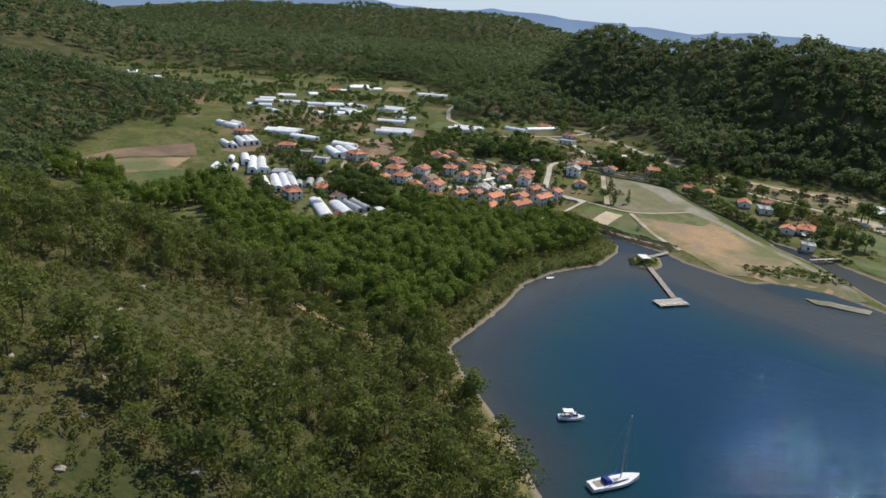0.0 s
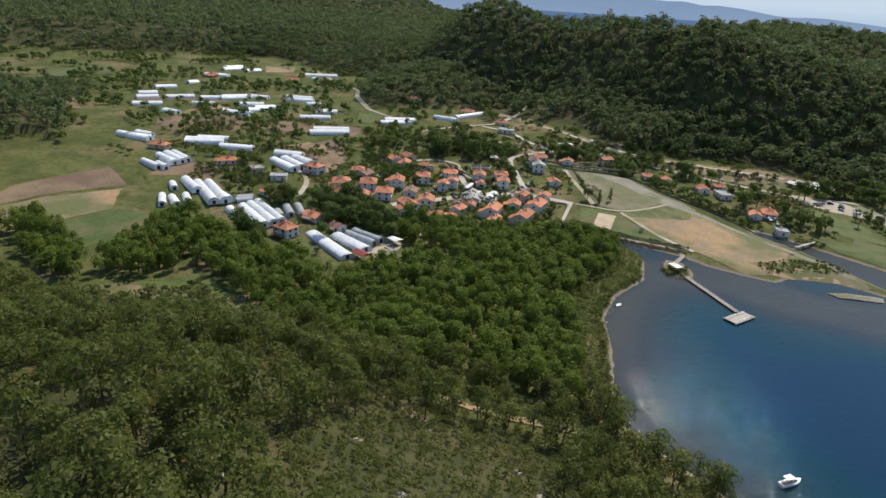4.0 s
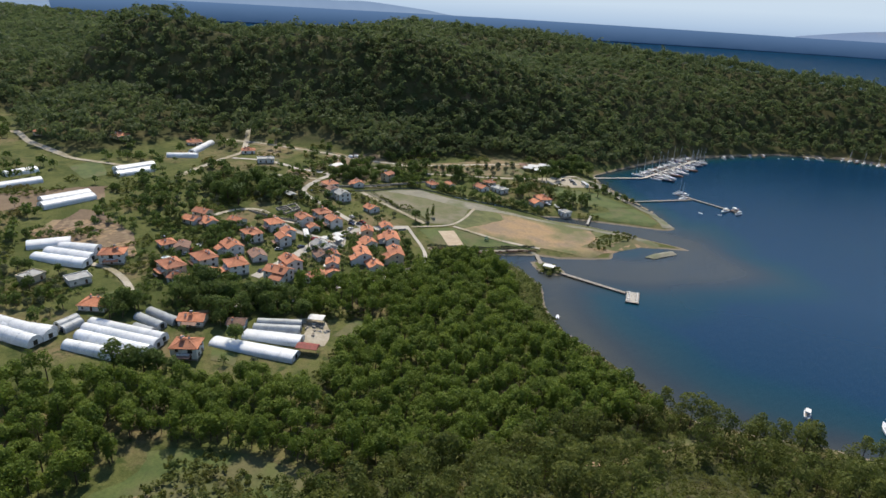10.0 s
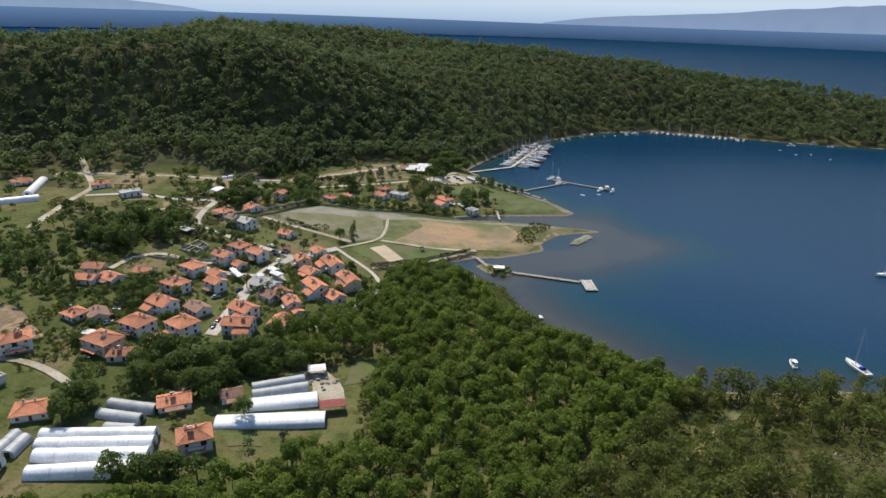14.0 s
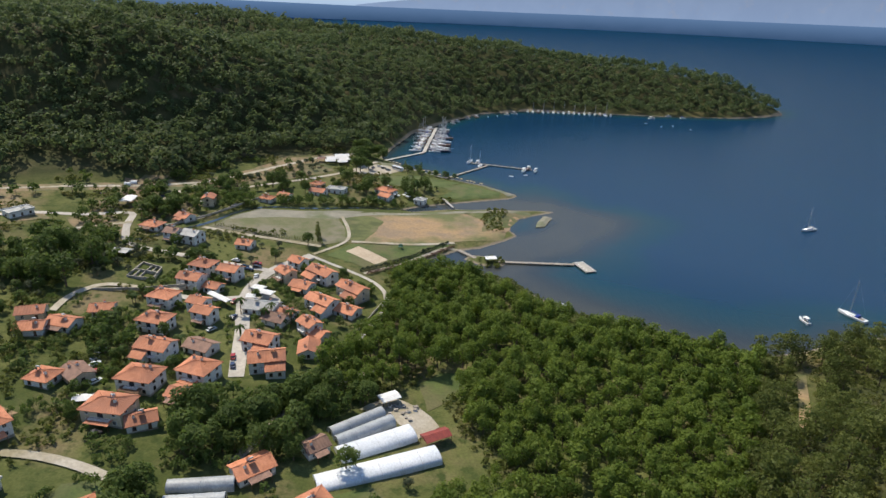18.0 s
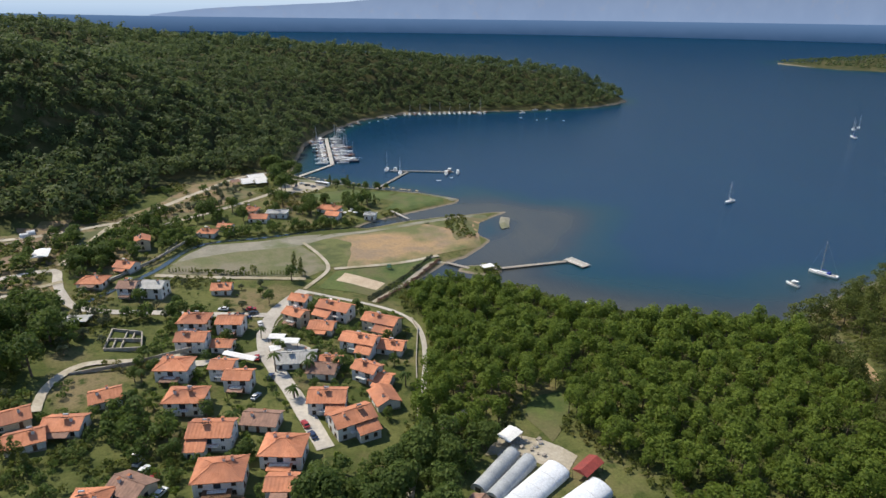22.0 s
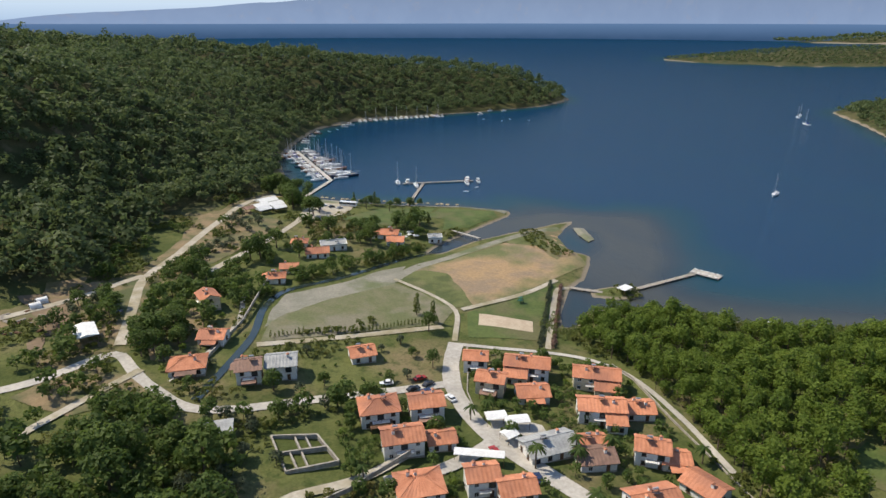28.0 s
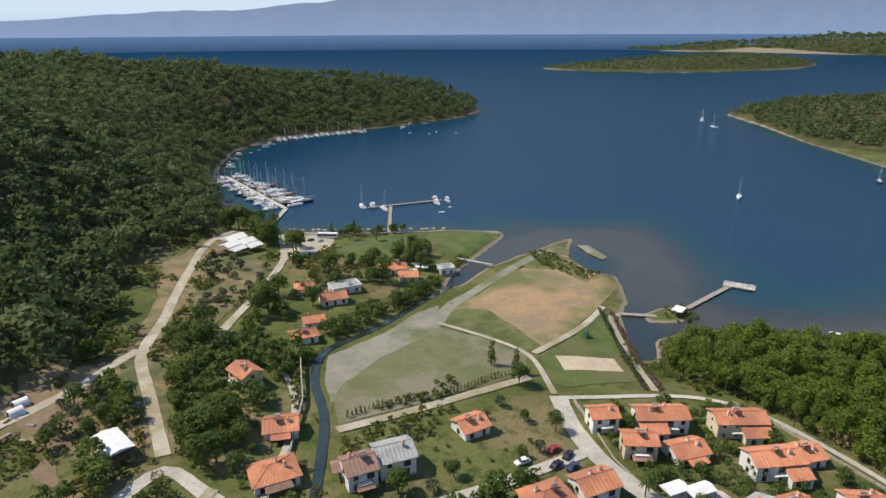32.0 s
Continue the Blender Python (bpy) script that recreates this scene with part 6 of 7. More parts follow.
for poly in ([(-154.8, -169), (-150, -148.1), (-137.3, -147.7), (-108.3, -137), (-95.4, -140.3), (-106.3, -150.3), (-125.6, -172.8), (-140.8, -186.2)], [(-264.7, -93.7), (-275.5, -57.5), (-273.1, -63.8), (-262.5, -99.2)], [(-268.9, -55), (-264.3, -36.3), (-236.6, -50), (-246.8, -67.8)],
             [(-277.9, -81.6), (-263.1, -65.4), (-243.4, -84.2), (-252.8, -96)], [(-219.7, -115.1), (-203.7, -109.8), (-185.1, -126.4), (-196.4, -138.3)], [(-261.9, -132.1), (-257.9, -120.1), (-278.1, -126.2), (-277, -138.9)], [(-264.2, -39.3), (-261.2, -24.5), (-246.7, -24), (-236.8, -45.2), (-239.7, -63.7), (-245.6, -73.6), (-248.8, -83.4)],
             [(-217.8, 30.2), (-219.9, 60), (-211.6, 60.3), (-208.8, 35.5)], [(-267, 24.4), (-260.8, 48.5), (-238.5, 41.3), (-237.6, 20.5), (-253.8, 15)]):
    bank |= inside(xy, poly)
bank |= (vnoise(xy[:, 0], xy[:, 1], 12, 31) > 0.45) & (xy[:, 1] > 60) & (xy[:, 0] > -275) & (xy[:, 0] < -150)
bank |= inside(xy, [(-150, 183.2), (-160, 195), (-166, 188.2), (-165, 166), (-157, 174.8)])
okay = shore_distance(xy[:, 0], xy[:, 1]) > 2.2
for hx, hy in spots:
    okay &= np.hypot(xy[:, 0] - hx, xy[:, 1] - hy) > 7.5
for f in ([(-212.2, 2.7), (-196.1, 41), (-157.7, 60.5), (-140.3, 9.5), (-187.2, -0.3)], [(-143.6, 140.9), (-112, 156.3), (-80, 147.9), (-94.3, 130.2), (-114.7, 117.6), (-137.4, 127.7)], [(-150, 174.8), (-128, 179.8), (-125, 169.8), (-137, 149.6), (-157.4, 138.9), (-169.5, 140.8), (-160, 162.2)], CAFE):
    okay &= ~inside(xy, f)
xy = xy[bank & okay & (wildness(xy) < 2) & clear_of(xy, [(pts, w * 0.75) for pts, w in ROADS])]
forest("riverside_trees", "dense green thickets along river and gardens", xy, thick, 0.6, 1.3, GARDEN, 69)
small = templates(broad_lobes, 6, 90, 0.34, 3.4, 3.4, 77)
xy = scatter(-262, -262, -80, -20, 3.1, 78)
gardens = inside(xy, [(-154, -30.4), (-111.9, -54.1), (-111.6, -67.7), (-119.6, -124.1), (-146.5, -144.2), (-164, -99.8), (-165, -66)]) | inside(xy, [(-170.9, -52.6), (-171.9, -80.8), (-169.4, -104.8), (-155.6, -142.6), (-164.7, -184), (-238.7, -135.8), (-240, -103.3), (-204.6, -82.9), (-203.8, -53.8)])
farms = inside(xy, [(-96, -140), (-84, -176), (-92, -206), (-140, -228), (-190, -250), (-250, -262), (-258, -190), (-238, -136), (-170, -168), (-130, -150)])
gardens |= farms & (vnoise(xy[:, 0], xy[:, 1], 14, 43) > -0.15)
for ax, ay, bx, by, *_ in LANE_TUNNELS + SMALL_TUNNELS + VALLEY_TUNNELS + MEADOW_TUNNELS + [(-106, -182.5, -73, -165.5), (-102.4, -170, -81.8, -156.2), (-107, -160.8, -90, -149)]:
    gardens &= seg_dist(xy[:, 0], xy[:, 1], [(ax, ay), (bx, by)], False)[0] > 6
gardens &= vnoise(xy[:, 0], xy[:, 1], 9, 41) > -0.05
for hx, hy, turn, L, D, *_ in HOUSES:
    a = radians(turn)
    u, v = (xy[:, 0] - hx) * math.cos(a) + (xy[:, 1] - hy) * math.sin(a), -(xy[:, 0] - hx) * math.sin(a) + (xy[:, 1] - hy) * math.cos(a)
    gardens &= ~((np.abs(u) < L * 0.44 + 1.4) & (v < D * 0.44 + 1.4) & (v > -D * 0.44 - 4.5))
gardens &= ~inside(xy, [(-161.4, -63.9), (-146.3, -76.9), (-147.9, -86.6), (-158.7, -92.8), (-166.4, -79.6)])
xy = xy[gardens & clear_of(xy, [(pts, w * 0.6 + 0.6) for pts, w in ROADS])]
forest("garden_shrubs", "dense green shrubs and small trees in house gardens", xy, small, 0.45, 1.25, GARDEN, 79)
edge_bush = templates(broad_lobes, 5, 44, 0.42, 2.2, 3.0, 65)
xy = scatter(-330, -280, 60, 215, 2.6, 64)
sd = shore_distance(xy[:, 0], xy[:, 1])
ring = seg_dist(xy[:, 0], xy[:, 1], WOOD)[0]
keep = ((sd > 1.5) & (sd < 6) & (xy[:, 0] > -60) & (xy[:, 1] < -20)) | ((ring < 4.0) & (sd > 2) & ~inside(xy, GLADE))
rivers = [(-86, 102), (-112, 88), (-140, 67), (-171, 53), (-197, 46.5), (-213, 28), (-220, 3)]
keep |= (seg_dist(xy[:, 0], xy[:, 1], rivers, False)[0] < 2.8)
keep |= (seg_dist(xy[:, 0], xy[:, 1], [(-50.6, 83.7), (-57.9, 63.2), (-53.8, 45.3)], False)[0] < 6) & (sd > 2)
keep |= np.hypot(xy[:, 0] + 56.8, xy[:, 1] + 5) < 7
keep |= inside(xy, DELL) & (vnoise(xy[:, 0], xy[:, 1], 7, 17) > 0.0)
keep |= (vnoise(xy[:, 0], xy[:, 1], 14, 11) > 0.34) & (sd > 6) & ((xy[:, 0] < -165) | (xy[:, 1] > 110) & (xy[:, 0] < -120)) & (wildness(xy) < 1) & ~inside(xy, [(-218.3, -54.3), (-205.6, -53.8), (-171, -48.7), (-170.5, -66.2), (-204.6, -80.9), (-226.4, -79.7)])
fields = [[(-212.2, 2.7), (-196.1, 41), (-157.7, 60.5), (-140.3, 9.5), (-187.2, -0.3)], [(-143.6, 140.9), (-112, 156.3), (-80, 147.9), (-94.3, 130.2), (-114.7, 117.6), (-137.4, 127.7)], [(-273, 56), (-269.9, 28.3), (-283.3, 14.9), (-276.8, 2.5), (-289, 54)]]
for f in fields + [[(-150, 174.8), (-128, 179.8), (-125, 169.8), (-137, 149.6), (-157.4, 138.9), (-169.5, 140.8), (-160, 162.2)], CAFE]:
    keep &= ~inside(xy, f)
for hx, hy in spots:
    keep &= np.hypot(xy[:, 0] - hx, xy[:, 1] - hy) > 9.5
xy = xy[keep & clear_of(xy, [(pts, w * 0.55) for pts, w in ROADS])]
forest("undergrowth", "low green bushes along banks and verges", xy, edge_bush, 0.5, 1.2, SHRUB, 66, False)


# ---- piers and landing stages ----
def pier(name, pts, width, label, deck=TIMBER, top=0.75, rail=False):
    th = tagged(empty(name, pts[0][0], pts[0][1], 0), label, "pier")
    o = Vector((*pts[0], 0))
    for a, b in zip(pts, pts[1:]):
        a, b = Vector((*a, 0)) - o, Vector((*b, 0)) - o
        L = (b - a).length
        m = Matrix.Translation(a) @ (b - a).to_track_quat("X", "Z").to_matrix().to_4x4()
        bm = bmesh.new()
        for s in (-1, 1):
            box(bm, 0, s * width * 0.4 - 0.1, top - 0.35, L, s * width * 0.4 + 0.1, top - 0.07, m)
        part("bearer", bm, TIMBER, th)
        n = max(1, int(L / 1.0))
        me = mesh_of("plank", boxed(0.02, -width / 2, top - 0.07, L / n - 0.02, width / 2, top), deck)
        for i in range(n):
            shared("plank", me, th, m @ Matrix.Translation((i * L / n, 0, 0)))
        k = max(1, int(L / 5))
        me = bmesh.new()
        rod(me, (0, 0, -3), (0, 0, top + 0.25), 0.13, n=7)
        me = mesh_of("post", me, TIMBER)
        for i in range(k + 1):
            for s in (-1, 1):
                shared("post", me, th, m @ Matrix.Translation((min(i * L / k, L - 0.2), s * (width / 2 + 0.12), 0)))
    return th


pier("pier", [(-74.9, 10.5), (-63.5, -1.5), (-51.1, -3.2), (-11.6, -0.4)], 2.4, "long weathered timber pier reaching into the bay")
stage = pier("landing_stage", [(-3.6, -9.2), (-9.0, 3.4)], 6.4, "square pale timber platform at the end of the pier", CONCRETE)
pier("pier", [(-92, 165), (-59.5, 214.5)], 2.2, "narrow timber pier off the beach")
pier("pier", [(-73, 221), (-21.5, 208)], 2.2, "cross pier with boats at both ends")
pier("pier", [(-149, 212), (-118.5, 252)], 3.0, "short landing from the shore to the marina", CONCRETE)
pier("pier", [(-118.5, 253), (-117, 376)], 3.4, "long marina pontoon lined with boats", CONCRETE)
# sun shades and loungers on the platform
LOUNGER = mesh_of("mattress", boxed(-0.3, -0.95, 0.25, 0.3, 0.95, 0.36), CANVAS)
LOUNGE_LEG = mesh_of("frame", boxed(-0.32, -0.9, 0.0, 0.32, -0.8, 0.26), WOODDK)
for i in range(10):
    x, y = -4.2 - 1.05 * (i % 5) + (-1.9 if i < 5 else 1.9), -7.6 + 2.45 * (i % 5) + (-0.8 if i < 5 else 0.8)
    th = tagged(empty("sun_lounger", x, y, 0.76, 8 * ((i * 7) % 5 - 2)), "white padded sun lounger on the timber platform", "lounger", "loungers on the platform")
    shared("mattress", LOUNGER, th)
    shared("frame", LOUNGE_LEG, th)
    shared("frame", LOUNGE_LEG, th, pose(0, 1.7, 0))


def parasol_mesh(cover):
    bm = bmesh.new()
    ring = [bm.verts.new((1.35 * math.cos(i * math.pi / 4), 1.35 * math.sin(i * math.pi / 4), 2.0)) for i in range(8)]
    low = [bm.verts.new((1.37 * math.cos(i * math.pi / 4), 1.37 * math.sin(i * math.pi / 4), 1.86)) for i in range(8)]
    tip = bm.verts.new((0, 0, 2.55))
    for i in range(8):
        bm.faces.new((ring[i], ring[(i + 1) % 8], tip))
        bm.faces.new((low[i], low[(i + 1) % 8], ring[(i + 1) % 8], ring[i]))
    return mesh_of("canopy", bm, cover)


STRAW = plain_mat("straw_thatch", (0.42, 0.33, 0.20), (0.32, 0.25, 0.15), 1.5, 8.0)
PARASOLS = {"white canvas": parasol_mesh(CANVAS), "straw thatched": parasol_mesh(STRAW)}
POLE = bmesh.new()
rod(POLE, (0, 0, 0), (0, 0, 2.5), 0.04)
POLE = mesh_of("pole", POLE, WOODDK)


def parasol(x, y, z, group, cover="white canvas"):
    th = tagged(empty("parasol", x, y, z, (x * 37) % 90), cover + " parasol on a wooden pole", "parasol", group)
    shared("canopy", PARASOLS[cover], th)
    shared("pole", POLE, th)


rng = random.Random(9)
for i in range(22):
    f = i / 21
    parasol(-139 + f * 74 + rng.uniform(-1, 1), 200 - f * 50 + rng.uniform(-2, 1), ground_z(-139 + f * 74, 200 - f * 50), "parasols along the beach", "straw thatched")
for i in range(9):
    a, b = -116 + rng.uniform(-8, 8), 99 + rng.uniform(-3, 4)
    parasol(a, b, ground_z(a, b), "parasols in the restaurant garden")

# the hut on the islet
hut = tagged(empty("shelter", -56.8, -4.5, ground_z(-56.8, -4.5), 15), "open shelter with a pale flat roof on the islet", "shelter")
part("roof", boxed(-3.2, -2.2, 2.4, 3.2, 2.2, 2.55), CANVAS, hut)
for sx in (-1, 1):
    for sy in (-1, 1):
        part("post", boxed(sx * 2.9 - 0.08, sy * 1.9 - 0.08, -0.5, sx * 2.9 + 0.08, sy * 1.9 + 0.08, 2.4), WOODDK, hut)
# foot bridge over the river mouth
br = pier("foot_bridge", [(-90, 103), (-82, 84)], 1.6, "narrow foot bridge over the river mouth", CONCRETE, 2.3)


# ---- boats ----
HULLDK = plain_mat("dark_hull", (0.035, 0.045, 0.075), (0.05, 0.06, 0.09), 1, 3, rough=0.3, spec=0.5, relief=0)
HULLWD = plain_mat("varnished_hull", (0.28, 0.13, 0.06), (0.2, 0.09, 0.045), 1, 4, rough=0.35, spec=0.5, relief=0)
BLUE = plain_mat("blue_canvas", (0.03, 0.06, 0.32), (0.025, 0.05, 0.25), 1, 4, rough=0.8, relief=0)


def hull_bm(L, B, free, sheer=0.25):
    """A boat's hull by rows of ribs, bow towards +x, with a closed deck."""
    bm = bmesh.new()
    rows = []
    for i in range(9):
        f = i / 8
        x = -L / 2 + L * f
        b = B / 2 * (0.78 + 0.22 * math.sin(min(f * 2.4, 1.57))) if f < 0.5 else B / 2 * (1 - ((f - 0.5) / 0.5) ** 2.2)
        b = max(b, 0.03)
        zt = free * (1 + sheer * (abs(f - 0.35) * 1.6) ** 2)
        rows.append([bm.verts.new((x + (0.08 * L * max(0, f - 0.8) * 0 if zz < 0 else 0), y, zz)) for y, zz in ((-b, zt), (-b * 0.92, free * 0.3), (-b * 0.55, -0.35), (0, -0.6), (b * 0.55, -0.35), (b * 0.92, free * 0.3), (b, zt))])
    for a, c in zip(rows, rows[1:]):
        for k in range(6):
            bm.faces.new((a[k], a[k + 1], c[k + 1], c[k]))
        bm.faces.new((a[6], a[0], c[0], c[6]))
    bm.faces.new(rows[0][::-1])
    bm.faces.new(rows[-1])
    bmesh.ops.recalc_face_normals(bm, faces=bm.faces[:])
    return bm


def cabin_bm(x0, x1, w, z0, h, rake=0.5):
    bm = bmesh.new()
    vs = [bm.verts.new(p) for p in ((x0, -w / 2, z0), (x1, -w / 2 * 0.8, z0), (x1, w / 2 * 0.8, z0), (x0, w / 2, z0), (x0 + 0.1, -w / 2 * 0.85, z0 + h), (x1 - rake, -w / 2 * 0.65, z0 + h * 0.85), (x1 - rake, w / 2 * 0.65, z0 + h * 0.85), (x0 + 0.1, w / 2 * 0.85, z0 + h))]
    for f in ((3, 2, 1, 0), (4, 5, 6, 7), (0, 1, 5, 4), (1, 2, 6, 5), (2, 3, 7, 6), (3, 0, 4, 7)):
        bm.faces.new([vs[i] for i in f])
    return bm


def meshes_yacht(L, hullm, masts=1, cover=CANVAS):
    B, free = L * 0.29, 0.55 + L * 0.045
    out = [("hull", mesh_of("hull", hull_bm(L, B, free), hullm)), ("cabin", mesh_of("cabin", cabin_bm(-L * 0.12, L * 0.24, B * 0.62, free * 1.0, 0.55), HULL)),
           ("cabin_windows", mesh_of("cabin_windows", cabin_bm(-L * 0.10, L * 0.2, B * 0.64, free + 0.16, 0.22, 0.1), DARK)),
           ("cockpit", mesh_of("cockpit", boxed(-L * 0.42, -B * 0.25, free + 0.02, -L * 0.14, B * 0.25, free + 0.12), TIMBER)),
           ("sprayhood", mesh_of("sprayhood", cabin_bm(-L * 0.24, -L * 0.1, B * 0.6, free + 0.1, 1.1, 0.5), cover))]
    for k in range(masts):
        x = L * 0.1 - k * L * 0.36
        H = L * (1.22 if masts == 1 else 0.95 - 0.2 * k)
        bm = bmesh.new()
        rod(bm, (x, 0, free), (x, 0, free + H), 0.19, 0.12, 6)
        for z in (0.45, 0.7):
            rod(bm, (x, -B * 0.3, free + H * z), (x, B * 0.3, free + H * z), 0.035, n=4)
        out.append(("mast", mesh_of("mast", bm, MAST)))
        bm = bmesh.new()
        rod(bm, (x - 0.1, 0, free + 1.6), (x - L * 0.36, 0, free + 1.6), 0.07, n=5)
        out.append(("boom", mesh_of("boom", bm, MAST)))
        bm = bmesh.new()
        rod(bm, (x - 0.2, 0, free + 1.75), (x - L * 0.34, 0, free + 1.72), 0.18, 0.12, 6)
        out.append(("furled_sail", mesh_of("furled_sail", bm, cover)))
        bm = bmesh.new()
        for q in ((L * 0.49, 0), (x - 0.2, -B * 0.45), (x - 0.2, B * 0.45), (-L * 0.49, 0)):
            rod(bm, (x, 0, free + H), (q[0], q[1], free), 0.018, n=3)
        out.append(("rigging", mesh_of("rigging", bm, MAST)))
    return out


def meshes_launch(L, hullm, top=CANVAS):
    B, free = L * 0.34, 0.5 + L * 0.05
    bm = bmesh.new()
    for sx in (-0.3, 0.02):
        for sy in (-1, 1):
            rod(bm, (sx * L, sy * B * 0.34, free), (sx * L, sy * B * 0.34, free + 1.75), 0.04, n=4)
    return [("hull", mesh_of("hull", hull_bm(L, B, free), hullm)), ("cabin", mesh_of("cabin", cabin_bm(-L * 0.05, L * 0.25, B * 0.66, free, 1.15, 0.8), HULL)),
            ("windscreen", mesh_of("windscreen", cabin_bm(L * 0.02, L * 0.22, B * 0.68, free + 0.5, 0.4, 0.3), DARK)),
            ("awning", mesh_of("awning", boxed(-L * 0.34, -B * 0.38, free + 1.72, L * 0.05, B * 0.38, free + 1.8), top)), ("stanchions", mesh_of("stanchions", bm, MAST)),
            ("deck", mesh_of("deck", boxed(-L * 0.42, -B * 0.3, free + 0.01, L * 0.0, B * 0.3, free + 0.08), TIMBER))]


def meshes_dinghy(L):
    B = L * 0.4
    bm = bmesh.new()
    for f in (-0.2, 0.12):
        box(bm, f * L - 0.12, -B * 0.42, 0.32, f * L + 0.12, B * 0.42, 0.38)
    return [("hull", mesh_of("hull", hull_bm(L, B, 0.4), HULL)), ("thwarts", mesh_of("thwarts", bm, TIMBER)), ("outboard", mesh_of("outboard", boxed(-L * 0.5 - 0.3, -0.15, 0.0, -L * 0.5, 0.15, 0.9), DARK))]


YACHTS = [meshes_yacht(12, HULL), meshes_yacht(14, HULL, 1, BLUE), meshes_yacht(11, HULL), meshes_yacht(13, HULLDK, 1, CANVAS)]
GULETS = [meshes_yacht(19, HULLWD, 2, CANVAS), meshes_yacht(22, HULLDK, 2, CANVAS), meshes_yacht(18, HULL, 2, CANVAS)]
LAUNCHES = [meshes_launch(8, HULL), meshes_launch(9.5, HULL), meshes_launch(7, HULL, BLUE), meshes_launch(10, HULLWD)]
DINGHIES = [meshes_dinghy(4.2), meshes_dinghy(3.4)]


def boat(kinds, i, x, y, turn, label, category, group="", name="boat"):
    th = tagged(empty(name, x, y, 0.0, turn), label, category, group)
    for nm, me in kinds[i % len(kinds)]:
        shared(nm, me, th)
    return th


boat(YACHTS, 1, 113, -43, 118, "white sailing yacht with a blue cover at anchor", "yacht", name="yacht")
boat([meshes_launch(7.4, HULL, CANVAS)], 0, 87.5, -51, 100, "small white motor cruiser with a canvas awning", "boat", name="motor_boat")
boat(YACHTS, 0, 152, 86, 205, "white sailing yacht at anchor in the bay", "yacht", name="yacht")
boat(DINGHIES, 0, -22, -51, 120, "small white dinghy moored close to shore", "dinghy", name="dinghy")
for i, (x, y, a) in enumerate(((522, 345, 40), (462, 292, 70), (504, 335, 55), (287, 46, 30), (180, 545, 10), (152, 520, 20), (196, 536, 0))):
    boat(YACHTS if i < 4 else LAUNCHES, i, x, y, a, "white yacht at anchor far out" if i < 4 else "white motor boat at anchor", "yacht" if i < 4 else "boat", "anchored boats", "yacht" if i < 4 else "motor_boat")
for i, (x, y) in enumerate(((136, 482), (150, 462), (166, 470), (182, 452), (-40, 183.2), (-28, 190))):
    boat(DINGHIES, i, x, y, 40 * i, "small white dinghy floating at its mooring", "dinghy", "moored dinghies", "dinghy")
rng = random.Random(21)
for i in range(24):
    y = 258 + i * 5.0
    cx = -118.5 + (y - 253) * 0.012
    big = i % 3 != 2
    boat(GULETS if i in (1, 3, 6, 9, 13) else YACHTS if big else LAUNCHES, rng.randrange(9), cx + 2.6 + (10.5 if i in (1, 3, 6, 9, 13) else 7.0 if big else 5.0), y, rng.uniform(-5, 5) + (180 if rng.random() < 0.3 else 0),
         "white sailing boat moored stern to the pontoon", "yacht", "boats on the pontoon's bay side", "yacht")
for i in range(28):
    y = 258 + i * 4.2
    cx = -118.5 + (y - 253) * 0.012
    boat(LAUNCHES if i % 4 else YACHTS, rng.randrange(9), cx - 2.4 - (4.8 if i % 4 else 6.8), y, 180 + rng.uniform(-6, 6), "white motor boat moored to the pontoon", "boat", "boats on the pontoon's shore side", "motor_boat")
for i in range(17):
    f = i / 16
    boat(YACHTS if i % 2 else LAUNCHES, rng.randrange(9), -8 + f * 108, 523 + 4 * math.sin(f * 3), -90 + rng.uniform(-8, 8), "white boat moored along the wooded shore", "boat", "boats along the far shore", "boat")
for i, (x, y) in enumerate(((-96, 425), (-100, 412), (-84, 448), (-74, 462), (-60, 470), (-48, 480), (-36, 492), (-26, 503), (-126, 375), (-132, 350))):
    boat(LAUNCHES + DINGHIES, i, x, y, -40 + rng.uniform(-30, 30), "small boat moored under the trees", "boat", "small boats under the trees", "boat")
for i, (x, y, a) in enumerate(((-75, 226, 74), (-68, 224, 78), (-66, 212, -102), (-24, 213, 76), (-19, 204, -104), (-29, 203, -104))):
    boat(YACHTS if i in (0, 2) else LAUNCHES, i, x, y, a, "white boat tied to the cross pier", "boat", "boats at the cross pier", "boat")


# ---- cars ----
def car_meshes(paint):
    bm = bmesh.new()
    prof = [(-2.1, 0.35), (2.1, 0.35), (2.15, 0.7), (1.95, 0.85), (1.0, 0.95), (-1.75, 1.0), (-2.1, 0.9)]
    prism(bm, prof, -0.86, 0.86)
    bmesh.ops.bevel(bm, geom=bm.edges[:], offset=0.06, segments=1, affect="EDGES")
    body = mesh_of("body", bm, paint)
    bm = bmesh.new()
    prism(bm, [(-1.7, 0.97), (0.95, 0.93), (0.25, 1.42), (-1.25, 1.45)], -0.74, 0.74)
    cab = mesh_of("cabin_glass", bm, DARK)
    bm = bmesh.new()
    prism(bm, [(-1.28, 1.44), (0.26, 1.41), (0.1, 1.5), (-1.1, 1.52)], -0.7, 0.7)
    roof = mesh_of("car_roof", bm, paint)
    return body, cab, roof


